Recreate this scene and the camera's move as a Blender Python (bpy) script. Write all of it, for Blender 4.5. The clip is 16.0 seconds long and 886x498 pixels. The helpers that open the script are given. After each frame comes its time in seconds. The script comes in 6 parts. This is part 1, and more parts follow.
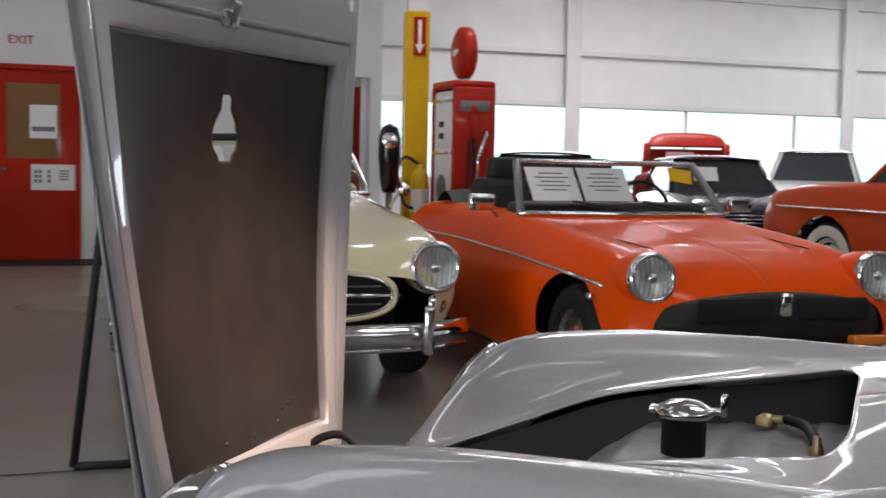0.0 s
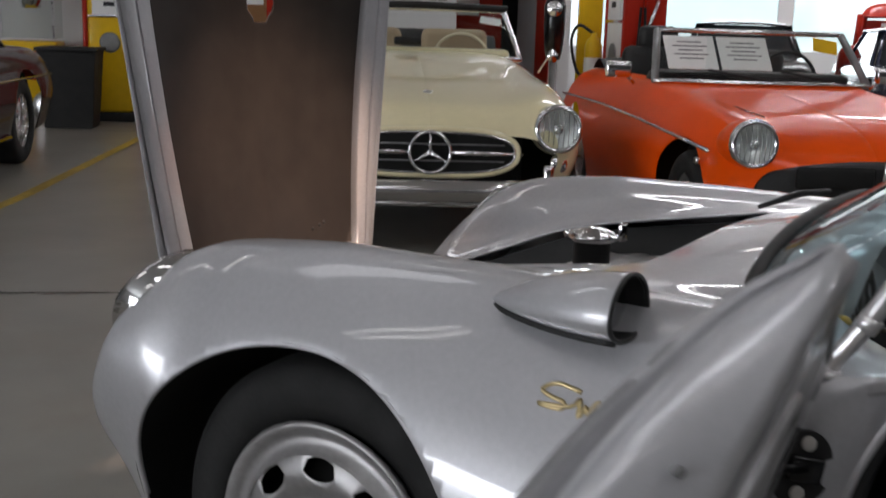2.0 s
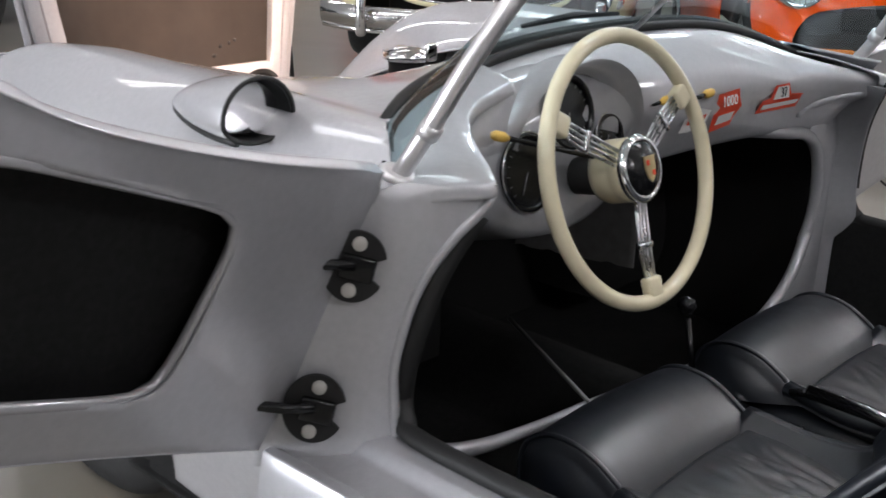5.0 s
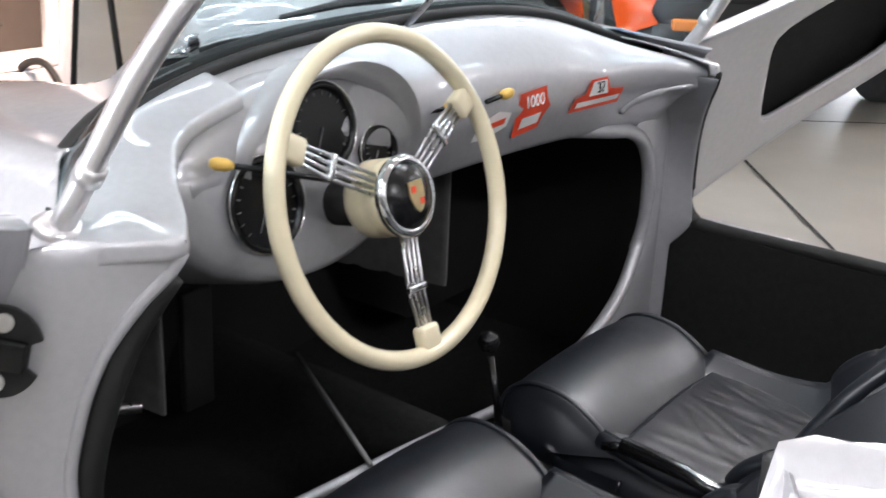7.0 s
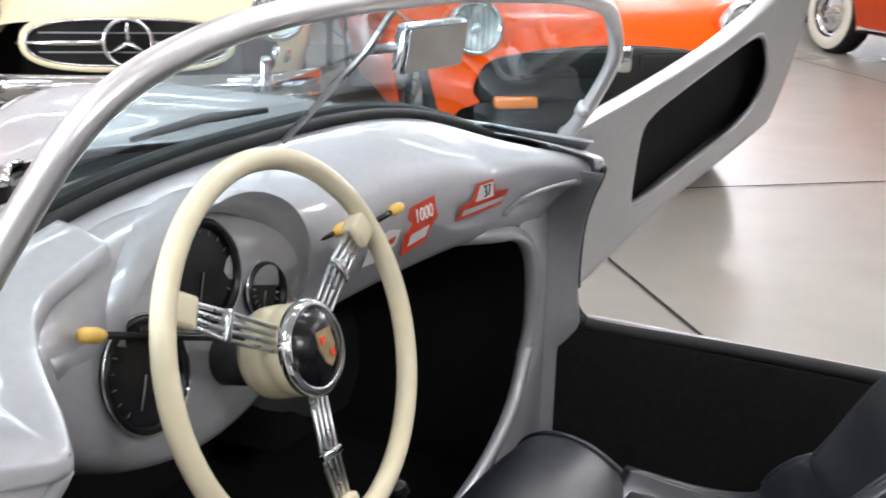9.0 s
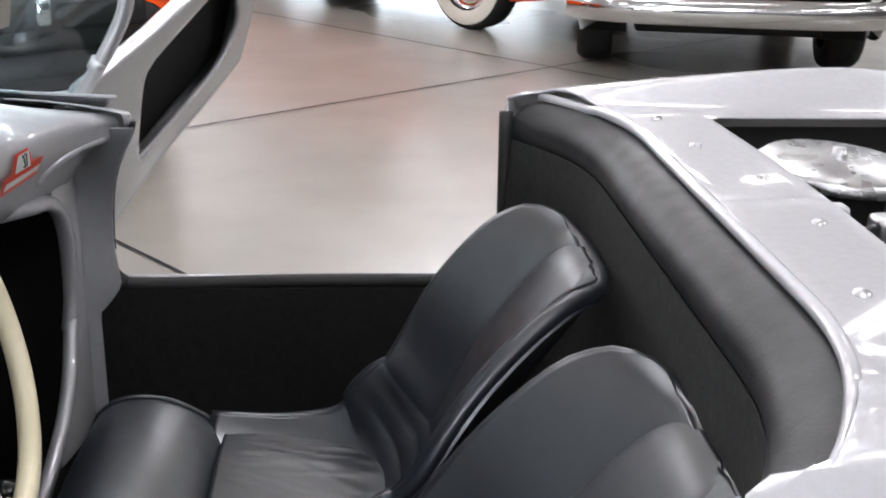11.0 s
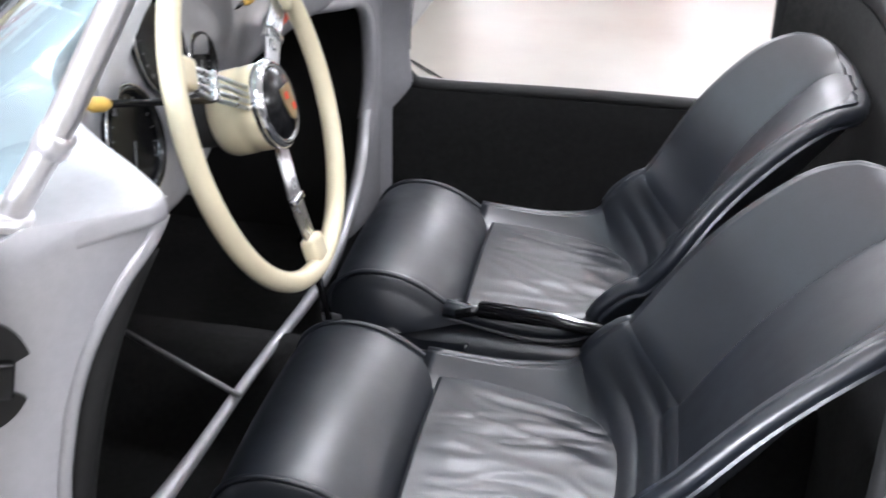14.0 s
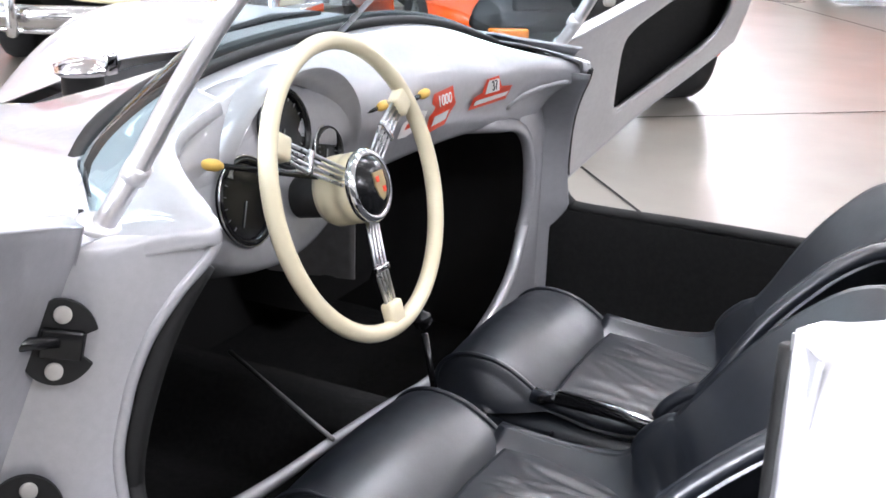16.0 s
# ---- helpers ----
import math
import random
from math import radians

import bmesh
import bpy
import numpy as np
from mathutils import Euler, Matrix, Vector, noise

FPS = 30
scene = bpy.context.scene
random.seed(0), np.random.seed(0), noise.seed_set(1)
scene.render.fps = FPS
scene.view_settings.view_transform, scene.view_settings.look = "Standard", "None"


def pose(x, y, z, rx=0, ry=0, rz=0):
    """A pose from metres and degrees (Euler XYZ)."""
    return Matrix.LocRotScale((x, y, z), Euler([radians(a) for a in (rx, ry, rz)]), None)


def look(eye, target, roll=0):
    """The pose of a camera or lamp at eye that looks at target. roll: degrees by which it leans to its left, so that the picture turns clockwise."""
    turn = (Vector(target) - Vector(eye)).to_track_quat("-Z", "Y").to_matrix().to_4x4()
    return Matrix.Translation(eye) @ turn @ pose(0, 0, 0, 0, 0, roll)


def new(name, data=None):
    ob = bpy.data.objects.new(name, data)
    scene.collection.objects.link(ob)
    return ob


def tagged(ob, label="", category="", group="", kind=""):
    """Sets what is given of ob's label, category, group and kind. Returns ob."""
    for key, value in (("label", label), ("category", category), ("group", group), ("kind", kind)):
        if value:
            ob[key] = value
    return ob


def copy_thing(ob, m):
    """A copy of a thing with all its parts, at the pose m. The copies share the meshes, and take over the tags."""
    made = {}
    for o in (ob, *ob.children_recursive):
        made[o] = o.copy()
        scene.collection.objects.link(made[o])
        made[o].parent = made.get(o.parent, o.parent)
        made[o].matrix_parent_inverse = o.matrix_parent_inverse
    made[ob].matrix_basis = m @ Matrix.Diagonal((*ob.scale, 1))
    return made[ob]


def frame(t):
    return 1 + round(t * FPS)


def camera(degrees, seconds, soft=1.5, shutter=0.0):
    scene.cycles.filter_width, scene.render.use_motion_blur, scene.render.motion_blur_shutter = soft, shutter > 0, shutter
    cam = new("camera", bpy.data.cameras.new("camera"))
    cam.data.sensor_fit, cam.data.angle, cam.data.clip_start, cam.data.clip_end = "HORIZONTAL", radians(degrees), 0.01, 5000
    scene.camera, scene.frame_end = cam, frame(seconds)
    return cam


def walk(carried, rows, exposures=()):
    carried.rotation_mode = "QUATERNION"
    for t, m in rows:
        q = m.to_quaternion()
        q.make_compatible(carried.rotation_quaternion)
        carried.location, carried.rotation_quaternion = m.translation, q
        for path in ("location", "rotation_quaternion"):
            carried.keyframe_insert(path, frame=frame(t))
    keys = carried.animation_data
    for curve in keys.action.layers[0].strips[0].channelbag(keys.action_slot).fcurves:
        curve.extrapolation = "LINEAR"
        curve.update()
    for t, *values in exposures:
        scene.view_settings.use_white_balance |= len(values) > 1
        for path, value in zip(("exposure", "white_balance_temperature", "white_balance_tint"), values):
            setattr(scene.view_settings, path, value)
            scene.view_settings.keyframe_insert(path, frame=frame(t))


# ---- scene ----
cam = camera(42.2, 16.0, soft=1.6, shutter=0.4)
PATH = [
    (0, (0.549, -1.921, 1.198), (-0.174, -0.063, 1.04), 1.2),
    (0.5, (0.695, -1.989, 1.201), (-0.175, -0.195, 1.04), 1.3),
    (1, (0.854, -2.043, 1.198), (-0.117, -0.305, 1.007), 1.4),
    (1.5, (1.027, -2.08, 1.195), (-0.011, -0.401, 0.872), 1.6),
    (2, (1.207, -2.08, 1.198), (0.153, -0.425, 0.809), 1.8),
    (2.5, (1.39, -2.076, 1.196), (0.261, -0.512, 0.668), 2.3),
    (3, (1.548, -2.048, 1.189), (0.344, -0.564, 0.6), 2.2),
    (3.5, (1.727, -2.026, 1.19), (0.44, -0.63, 0.561), 2.2),
    (4, (1.836, -1.941, 1.191), (0.561, -0.539, 0.554), 2.3),
    (4.2, (1.862, -1.889, 1.184), (0.577, -0.493, 0.554), 2.1),
    (6.3, (1.864, -1.37, 1.181), (0.654, 0.046, 0.451), 2.6),
    (6.5, (1.85, -1.343, 1.183), (0.654, 0.084, 0.451), 2.6),
    (7, (1.8, -1.276, 1.184), (0.678, 0.218, 0.471), 2.5),
    (7.5, (1.743, -1.224, 1.184), (0.701, 0.348, 0.52), 2.1),
    (8, (1.701, -1.202, 1.185), (0.71, 0.424, 0.573), 1.5),
    (8.5, (1.65, -1.184, 1.182), (0.683, 0.47, 0.61), 1.1),
    (9, (1.57, -1.165, 1.19), (0.714, 0.546, 0.605), 1.4),
    (9.5, (1.501, -1.139, 1.192), (0.875, 0.669, 0.611), 1.6),
    (10, (1.445, -1.138, 1.197), (1.111, 0.745, 0.611), 1.6),
    (10.2, (1.424, -1.159, 1.197), (1.234, 0.743, 0.609), 1.3),
    (12.3, (1.286, -1.266, 1.176), (1.525, 0.536, 0.342), 1.5),
    (12.5, (1.291, -1.268, 1.175), (1.497, 0.528, 0.319), 1.3),
    (13, (1.299, -1.304, 1.175), (1.375, 0.49, 0.293), 1.6),
    (13.5, (1.32, -1.348, 1.19), (1.221, 0.429, 0.279), 1.3),
    (14, (1.352, -1.413, 1.185), (1.051, 0.346, 0.281), 1.6),
    (14.5, (1.414, -1.484, 1.183), (0.94, 0.24, 0.287), 1.8),
    (15, (1.511, -1.545, 1.182), (0.948, 0.176, 0.333), 1.9),
    (15.5, (1.595, -1.566, 1.188), (0.908, 0.164, 0.455), 2.1),
    (16, (1.702, -1.549, 1.187), (0.886, 0.15, 0.518), 2.0),
]
walk(cam, [(t, look(eye, target, roll)) for t, eye, target, roll in PATH],
     exposures=[(0.0, -0.82, 6350, 13), (1.0, -0.82, 6350, 13), (2.0, -0.98, 6350, 13), (2.5, -1.05, 6400, 13), (3.0, -0.95, 6400, 14), (3.5, -0.55, 6400, 14), (4.2, -0.05, 6350, 13), (6.3, 0.93, 6300, 14), (8.0, 1.29, 6300, 13), (10.0, 0.8, 6300, 13), (12.5, 0.86, 6150, 15), (14.0, 1.58, 6100, 15), (15.0, 1.66, 6100, 15), (16.0, 1.6, 6100, 16)])

# ---- world and lights ----
world = bpy.data.worlds.new("sky")
scene.world = world
world.use_nodes = True
wn = world.node_tree.nodes
sky = wn.new("ShaderNodeTexSky")
sky.sky_type, sky.sun_disc, sky.sun_elevation, sky.sun_rotation = 'NISHITA', False, radians(40), radians(200)
world.node_tree.links.new(sky.outputs[0], wn["Background"].inputs[0])
wn["Background"].inputs[1].default_value = 0.12
LAMP_STRENGTH = 9.0

# ---- materials ----
def mat(name, color, rough=0.5, metal=0.0, scale=20.0, vary=0.12, bump=0.0, coat=0.0, color2=None, stains=0.0, trans=0.0, ior=1.45, glow=0.0, rvary=0.15, spec=0.5):
    m = bpy.data.materials.new(name)
    m.use_nodes = True
    nt = m.node_tree
    p = nt.nodes["Principled BSDF"]
    c2 = color2 or tuple(max(0.0, c * (1 - vary * 2)) for c in color)
    tc = nt.nodes.new("ShaderNodeTexCoord")
    n1 = nt.nodes.new("ShaderNodeTexNoise")
    n1.inputs["Scale"].default_value, n1.inputs["Detail"].default_value = scale, 6
    n2 = nt.nodes.new("ShaderNodeTexNoise")
    n2.inputs["Scale"].default_value, n2.inputs["Detail"].default_value = scale * 0.11, 3
    mx = nt.nodes.new("ShaderNodeMath")
    mx.operation = 'ADD'
    nt.links.new(tc.outputs["Object"], n1.inputs["Vector"])
    nt.links.new(tc.outputs["Object"], n2.inputs["Vector"])
    nt.links.new(n1.outputs[0], mx.inputs[0])
    nt.links.new(n2.outputs[0], mx.inputs[1])
    half = nt.nodes.new("ShaderNodeMapRange")
    half.inputs[1].default_value, half.inputs[2].default_value = 0.65, 1.35
    nt.links.new(mx.outputs[0], half.inputs[0])
    ramp = nt.nodes.new("ShaderNodeMix")
    ramp.data_type = 'RGBA'
    ramp.inputs[6].default_value, ramp.inputs[7].default_value = (*color, 1), (*c2, 1)
    nt.links.new(half.outputs[0], ramp.inputs[0])
    nt.links.new(ramp.outputs[2], p.inputs["Base Color"])
    rr = nt.nodes.new("ShaderNodeMapRange")
    rr.inputs[3].default_value, rr.inputs[4].default_value = max(0.02, rough * (1 - rvary)), min(1.0, rough * (1 + rvary))
    nt.links.new(n2.outputs[0], rr.inputs[0])
    nt.links.new(rr.outputs[0], p.inputs["Roughness"])
    p.inputs["Metallic"].default_value, p.inputs["IOR"].default_value = metal, ior
    p.inputs["Specular IOR Level"].default_value = 0.15 if coat >= 0.4 else spec
    p.inputs["Coat Weight"].default_value, p.inputs["Coat Roughness"].default_value, p.inputs["Coat IOR"].default_value = coat, 0.03, 1.6 if coat >= 0.7 else 1.5
    p.inputs["Transmission Weight"].default_value = trans
    if glow:
        p.inputs["Emission Color"].default_value = (*color, 1)
        p.inputs["Emission Strength"].default_value = glow
    if bump:
        b = nt.nodes.new("ShaderNodeBump")
        b.inputs["Strength"].default_value, b.inputs["Distance"].default_value = bump, 0.004
        nt.links.new(n1.outputs[0], b.inputs["Height"])
        nt.links.new(b.outputs[0], p.inputs["Normal"])
    return m

SILVER = mat("silver_paint", (0.50, 0.50, 0.52), 0.40, 0.38, 900, 0.05, 0.0, 0.9)
RIMGREY = mat("grey_silver_wheel_paint", (0.34, 0.33, 0.33), 0.38, 0.5, 60, 0.15, 0.02, stains=0.25)
SILVER_IN = mat("silver_inner_paint", (0.47, 0.47, 0.49), 0.38, 0.42, 700, 0.05, 0.0, 0.8)
ORANGE = mat("orange_paint", (0.850, 0.083, 0.0005), 0.32, 0.0, 30, 0.04, 0.0, 0.16, spec=0.06)
CREAM = mat("cream_paint", (0.80, 0.72, 0.46), 0.3, 0.0, 30, 0.03, 0.0, 1.0)
RED = mat("red_paint", (0.44, 0.024, 0.010), 0.35, 0.0, 20, 0.08, 0.0, 0.2, spec=0.15)
REDCAR = mat("red_orange_paint", (0.52, 0.06, 0.010), 0.3, 0.0, 20, 0.05, 0.0, 0.3, spec=0.1)
DARKCAR = mat("black_paint", (0.010, 0.010, 0.013), 0.25, 0.0, 20, 0.1, 0.0, 0.45)
NAVY = mat("navy_paint", (0.02, 0.026, 0.06), 0.25, 0.0, 20, 0.1, 0.0, 1.0)
WHITECAR = mat("white_paint", (0.72, 0.72, 0.70), 0.3, 0.0, 20, 0.04, 0.0, 0.8)
YELLOW = mat("yellow_enamel", (0.74, 0.46, 0.012), 0.35, 0.0, 14, 0.08, 0.0, 0.4)
CHROME = mat("chrome", (0.75, 0.75, 0.76), 0.08, 1.0, 60, 0.04)
BRIGHT = mat("polished_aluminium", (0.80, 0.79, 0.80), 0.34, 0.85, 200, 0.05, 0.02)
REFLECTOR = mat("lamp_reflector", (0.90, 0.90, 0.91), 0.30, 1.0, 60, 0.04)
STEEL = mat("brushed_aluminium", (0.62, 0.62, 0.63), 0.28, 1.0, 300, 0.08, 0.05)
DULL = mat("dull_grey_aluminium", (0.30, 0.29, 0.285), 0.5, 0.4, 40, 0.2, 0.05, stains=0.3)
HOODIN = mat("brown_grey_insulation", (0.055, 0.046, 0.040), 0.33, 0.5, 9, 0.25, 0.02)
BLACK = mat("black_rubber", (0.012, 0.012, 0.012), 0.6, 0.0, 80, 0.2, 0.1)
BLACKGLOSS = mat("black_gloss_enamel", (0.008, 0.008, 0.009), 0.2, 0.0, 60, 0.2)
CARPET = mat("black_carpet", (0.0060, 0.0060, 0.0060), 0.95, 0.0, 900, 0.4, 0.6)
VINYL = mat("black_vinyl", (0.013, 0.0135, 0.015), 0.48, 0.0, 260, 0.2, 0.12, rvary=0.25)
CARPET2 = mat("charcoal_carpet", (0.020, 0.020, 0.019), 0.95, 0.0, 900, 0.35, 0.6)
BOLT = mat("dull_zinc", (0.55, 0.53, 0.50), 0.55, 0.3, 80, 0.1)
LEATHER = mat("black_leather", (0.0125, 0.0155, 0.0215), 0.38, 0.0, 260, 0.2, 0.03, rvary=0.3, ior=1.72)
TYRE = mat("tyre_rubber", (0.011, 0.011, 0.011), 0.75, 0.0, 120, 0.25, 0.2)
WHITEWALL = mat("whitewall_rubber", (0.66, 0.63, 0.55), 0.6, 0.0, 40, 0.06)
IVORY = mat("ivory_bakelite", (0.76, 0.68, 0.48), 0.3, 0.0, 40, 0.05, 0.0, 0.6)
YKNOB = mat("amber_plastic", (0.78, 0.50, 0.12), 0.35, 0.0, 30, 0.05, 0.0, 0.4)
GOLD = mat("gold_plate", (0.66, 0.54, 0.30), 0.4, 1.0, 60, 0.15)
WALLSKIN = mat("white_insulated_wall", (0.82, 0.81, 0.81), 0.7, 0.0, 2.5, 0.05, 0.25)
WALL = mat("white_wall_panel", (0.74, 0.73, 0.73), 0.7, 0.0, 3, 0.04, 0.04)
# dark tone stands in for dimness on the unseen south side
SHADOWWALL = mat("dimmed_unseen_wall", (0.16, 0.155, 0.15), 0.8, 0.0, 3, 0.1)
CEIL = mat("ceiling_white", (0.70, 0.70, 0.69), 0.8, 0.0, 3, 0.05)
PAPER = mat("paper", (0.82, 0.82, 0.80), 0.8, 0.0, 40, 0.03)
INK = mat("ink", (0.03, 0.03, 0.035), 0.7)
GREY = mat("grey_metal", (0.25, 0.25, 0.25), 0.5, 0.3, 20, 0.15)
# near-black for joints and drums, and for shade in footwell and hollows
DARK = mat("shade_and_joint_black", (0.008, 0.0075, 0.007), 0.9, 0.0, 20, 0.2)
TAN = mat("tan_upholstery", (0.42, 0.32, 0.20), 0.6, 0.0, 60, 0.15, 0.1)
STICKRED = mat("sticker_red", (0.86, 0.085, 0.03), 0.4)
LAMPGLOW = mat("lamp_diffuser", (1.0, 0.97, 0.93), 0.5, glow=LAMP_STRENGTH)
AMBER = mat("amber_lens", (0.75, 0.20, 0.02), 0.25, 0.0, 60, 0.1, 0.0, 0.8)
GLASSY = mat("lens_glass", (0.86, 0.88, 0.88), 0.08, 0.0, 60, 0.03, trans=0.75)

def glass(name, color, rough=0.0, gain=0.6, least=0.035):
    """Thin clear sheet: mostly see-through, with a sharp reflection that grows at the edge."""
    m = bpy.data.materials.new(name)
    m.use_nodes = True
    nt = m.node_tree
    nt.nodes.remove(nt.nodes["Principled BSDF"])
    tr, gl, mixn, lw, pw, mu = (nt.nodes.new(k) for k in ("ShaderNodeBsdfTransparent", "ShaderNodeBsdfGlossy", "ShaderNodeMixShader", "ShaderNodeLayerWeight", "ShaderNodeMath", "ShaderNodeMath"))
    tr.inputs[0].default_value = (*color, 1)
    gl.inputs["Roughness"].default_value = rough
    pw.operation, mu.operation = 'POWER', 'MULTIPLY_ADD'
    lw.inputs[0].default_value = 0.5
    pw.inputs[1].default_value = 4.0
    mu.inputs[1].default_value, mu.inputs[2].default_value = gain, least
    nt.links.new(lw.outputs["Facing"], pw.inputs[0])
    nt.links.new(pw.outputs[0], mu.inputs[0])
    nt.links.new(mu.outputs[0], mixn.inputs[0])
    nt.links.new(tr.outputs[0], mixn.inputs[1])
    nt.links.new(gl.outputs[0], mixn.inputs[2])
    nt.links.new(mixn.outputs[0], nt.nodes["Material Output"].inputs[0])
    return m

PLEXI = glass("blue_tinted_plexi", (0.68, 0.84, 0.88), 0.02, 0.45, 0.10)
CLEAR = glass("clear_glass", (0.9, 0.93, 0.92), 0.0)

def floor_material():
    m = mat("polished_concrete", (0.295, 0.280, 0.245), 0.28, 0.0, 2.2, 0.18, 0.0)
    nt = m.node_tree
    p = nt.nodes["Principled BSDF"]
    tc = nt.nodes["Texture Coordinate"]
    n = nt.nodes.new("ShaderNodeTexNoise")
    n.inputs["Scale"].default_value, n.inputs["Detail"].default_value, n.inputs["Roughness"].default_value = 0.8, 9, 0.65
    nt.links.new(tc.outputs["Object"], n.inputs["Vector"])
    r = nt.nodes.new("ShaderNodeMapRange")
    r.inputs[1].default_value, r.inputs[2].default_value, r.inputs[3].default_value, r.inputs[4].default_value = 0.50, 0.72, 0.0, 0.55
    nt.links.new(n.outputs[0], r.inputs[0])
    mix = nt.nodes.new("ShaderNodeMix")
    mix.data_type = 'RGBA'
    mix.inputs[7].default_value = (0.20, 0.155, 0.11, 1)
    old = p.inputs["Base Color"].links[0].from_socket
    nt.links.new(old, mix.inputs[6])
    nt.links.new(r.outputs[0], mix.inputs[0])
    nt.links.new(mix.outputs[2], p.inputs["Base Color"])
    return m
CONCRETE = floor_material()

# ---- mesh helpers ----
def thing(name, label, category, group="", m=None, kind=""):
    ob = new(name)
    ob.empty_display_size = 0.1
    if m is not None:
        ob.matrix_world = m
    return tagged(ob, label, category, group, kind)

def mesh_of(name, V, F, smooth=True):
    me = bpy.data.meshes.new(name)
    me.from_pydata([tuple(float(c) for c in v) for v in V], [], F)
    me.update()
    if smooth:
        for p in me.polygons:
            p.use_smooth = True
    return me

def part(name, geo, material, parent=None, label="", smooth=True, thick=0.0, bevel=0.0, auto=0.0):
    """Links geo, a bmesh or (verts, faces), as one mesh object under parent."""
    if isinstance(geo, bmesh.types.BMesh):
        me = bpy.data.meshes.new(name)
        geo.to_mesh(me)
        geo.free()
        for p in me.polygons:
            p.use_smooth = smooth
    else:
        me = mesh_of(name, geo[0], geo[1], smooth)
    me.materials.append(material)
    if auto:
        me.set_sharp_from_angle(angle=radians(auto))
    ob = new(name, me)
    if parent is not None:
        ob.parent = parent
    if label:
        ob["label"] = label
    if thick:
        sm = ob.modifiers.new("thickness", 'SOLIDIFY')
        sm.thickness, sm.offset = thick, 0
        if smooth:
            wn = ob.modifiers.new("even_shading", 'WEIGHTED_NORMAL')
            wn.mode, wn.weight = 'FACE_AREA', 80
    if bevel:
        bv = ob.modifiers.new("edge", 'BEVEL')
        bv.width, bv.segments, bv.limit_method = bevel, 2, 'ANGLE'
    return ob

def join(*geos):
    V, F = [], []
    for g in geos:
        o = len(V)
        V += list(g[0])
        F += [tuple(i + o for i in f) for f in g[1]]
    return V, F

def moved(g, m):
    return [tuple(m @ Vector(v)) for v in g[0]], g[1]

def mirrored(g):
    return [(v[0], -v[1], v[2]) for v in g[0]], [tuple(reversed(f)) for f in g[1]]

def box(c, s, r=0.0):
    """A box with corners rounded by r in all edges (simple chamfer)."""
    bm = bmesh.new()
    bmesh.ops.create_cube(bm, size=1)
    for v in bm.verts:
        v.co = Vector((c[0] + v.co.x * s[0], c[1] + v.co.y * s[1], c[2] + v.co.z * s[2]))
    if r:
        bmesh.ops.bevel(bm, geom=bm.edges[:], offset=r, segments=2, profile=0.5, affect='EDGES')
    bm.verts.index_update()
    g = [tuple(v.co) for v in bm.verts], [tuple(v.index for v in f.verts) for f in bm.faces]
    bm.free()
    return g

def frame_of(d):
    d = Vector(d).normalized()
    a = Vector((0, 0, 1)) if abs(d.z) < 0.9 else Vector((1, 0, 0))
    x = d.cross(a).normalized()
    return x, d.cross(x).normalized(), d

def tube(P, r, n=10, closed=False, caps=True):
    """A round tube along the points P; r is one radius or one a point."""
    P = [Vector(p) for p in P]
    N = len(P)
    R = r if hasattr(r, "__len__") else [r] * N
    V, F = [], []
    x = None
    for i in range(N):
        a, b = (P[i - 1], P[(i + 1) % N]) if closed else (P[max(i - 1, 0)], P[min(i + 1, N - 1)])
        d = (b - a).normalized()
        if x is None:
            x, y, _ = frame_of(d)
        else:
            x = (x - d * x.dot(d)).normalized()
            y = d.cross(x)
        for k in range(n):
            t = 2 * math.pi * k / n
            V.append(tuple(P[i] + (x * math.cos(t) + y * math.sin(t)) * R[i]))
    for i in range(N if closed else N - 1):
        j = (i + 1) % N
        for k in range(n):
            F.append((i * n + k, i * n + (k + 1) % n, j * n + (k + 1) % n, j * n + k))
    if caps and not closed:
        F.append(tuple(reversed(range(n))))
        F.append(tuple((N - 1) * n + k for k in range(n)))
    return V, F

def spline(P, n=8, closed=False):
    """Catmull-Rom curve through P, n steps a span."""
    P = [Vector(p) for p in P]
    N = len(P)
    out = []
    for i in range(N if closed else N - 1):
        p0 = P[i - 1] if (i or closed) else P[0] * 2 - P[1]
        p1, p2 = P[i], P[(i + 1) % N]
        p3 = P[(i + 2) % N] if (closed or i + 2 < N) else p2 * 2 - p1
        for k in range(n):
            t = k / n
            out.append(0.5 * (2 * p1 + (p2 - p0) * t + (2 * p0 - 5 * p1 + 4 * p2 - p3) * t * t + (3 * p1 - p0 - 3 * p2 + p3) * t ** 3))
    if not closed:
        out.append(P[-1])
    return out

def lathe(prof, c, axis, n=32, a0=0.0, a1=360.0):
    """Turns (radius, height) pairs round the axis through c."""
    x, y, d = frame_of(axis)
    c = Vector(c)
    full = a1 - a0 >= 360
    m = n if full else n + 1
    V, F = [], []
    for r, h in prof:
        for k in range(m):
            t = radians(a0 + (a1 - a0) * k / n)
            V.append(tuple(c + d * h + (x * math.cos(t) + y * math.sin(t)) * r))
    for i in range(len(prof) - 1):
        for k in range(n):
            j = (k + 1) % m
            F.append((i * m + k, i * m + j, (i + 1) * m + j, (i + 1) * m + k))
    return V, F

def grid(S, us, vs, closed_u=False):
    """Sheet of the points S(u, v)."""
    V = [tuple(S(u, v)) for u in us for v in vs]
    n, F = len(vs), []
    for i in range(len(us) - (0 if closed_u else 1)):
        j = (i + 1) % len(us)
        for k in range(n - 1):
            F.append((i * n + k, j * n + k, j * n + k + 1, i * n + k + 1))
    return V, F

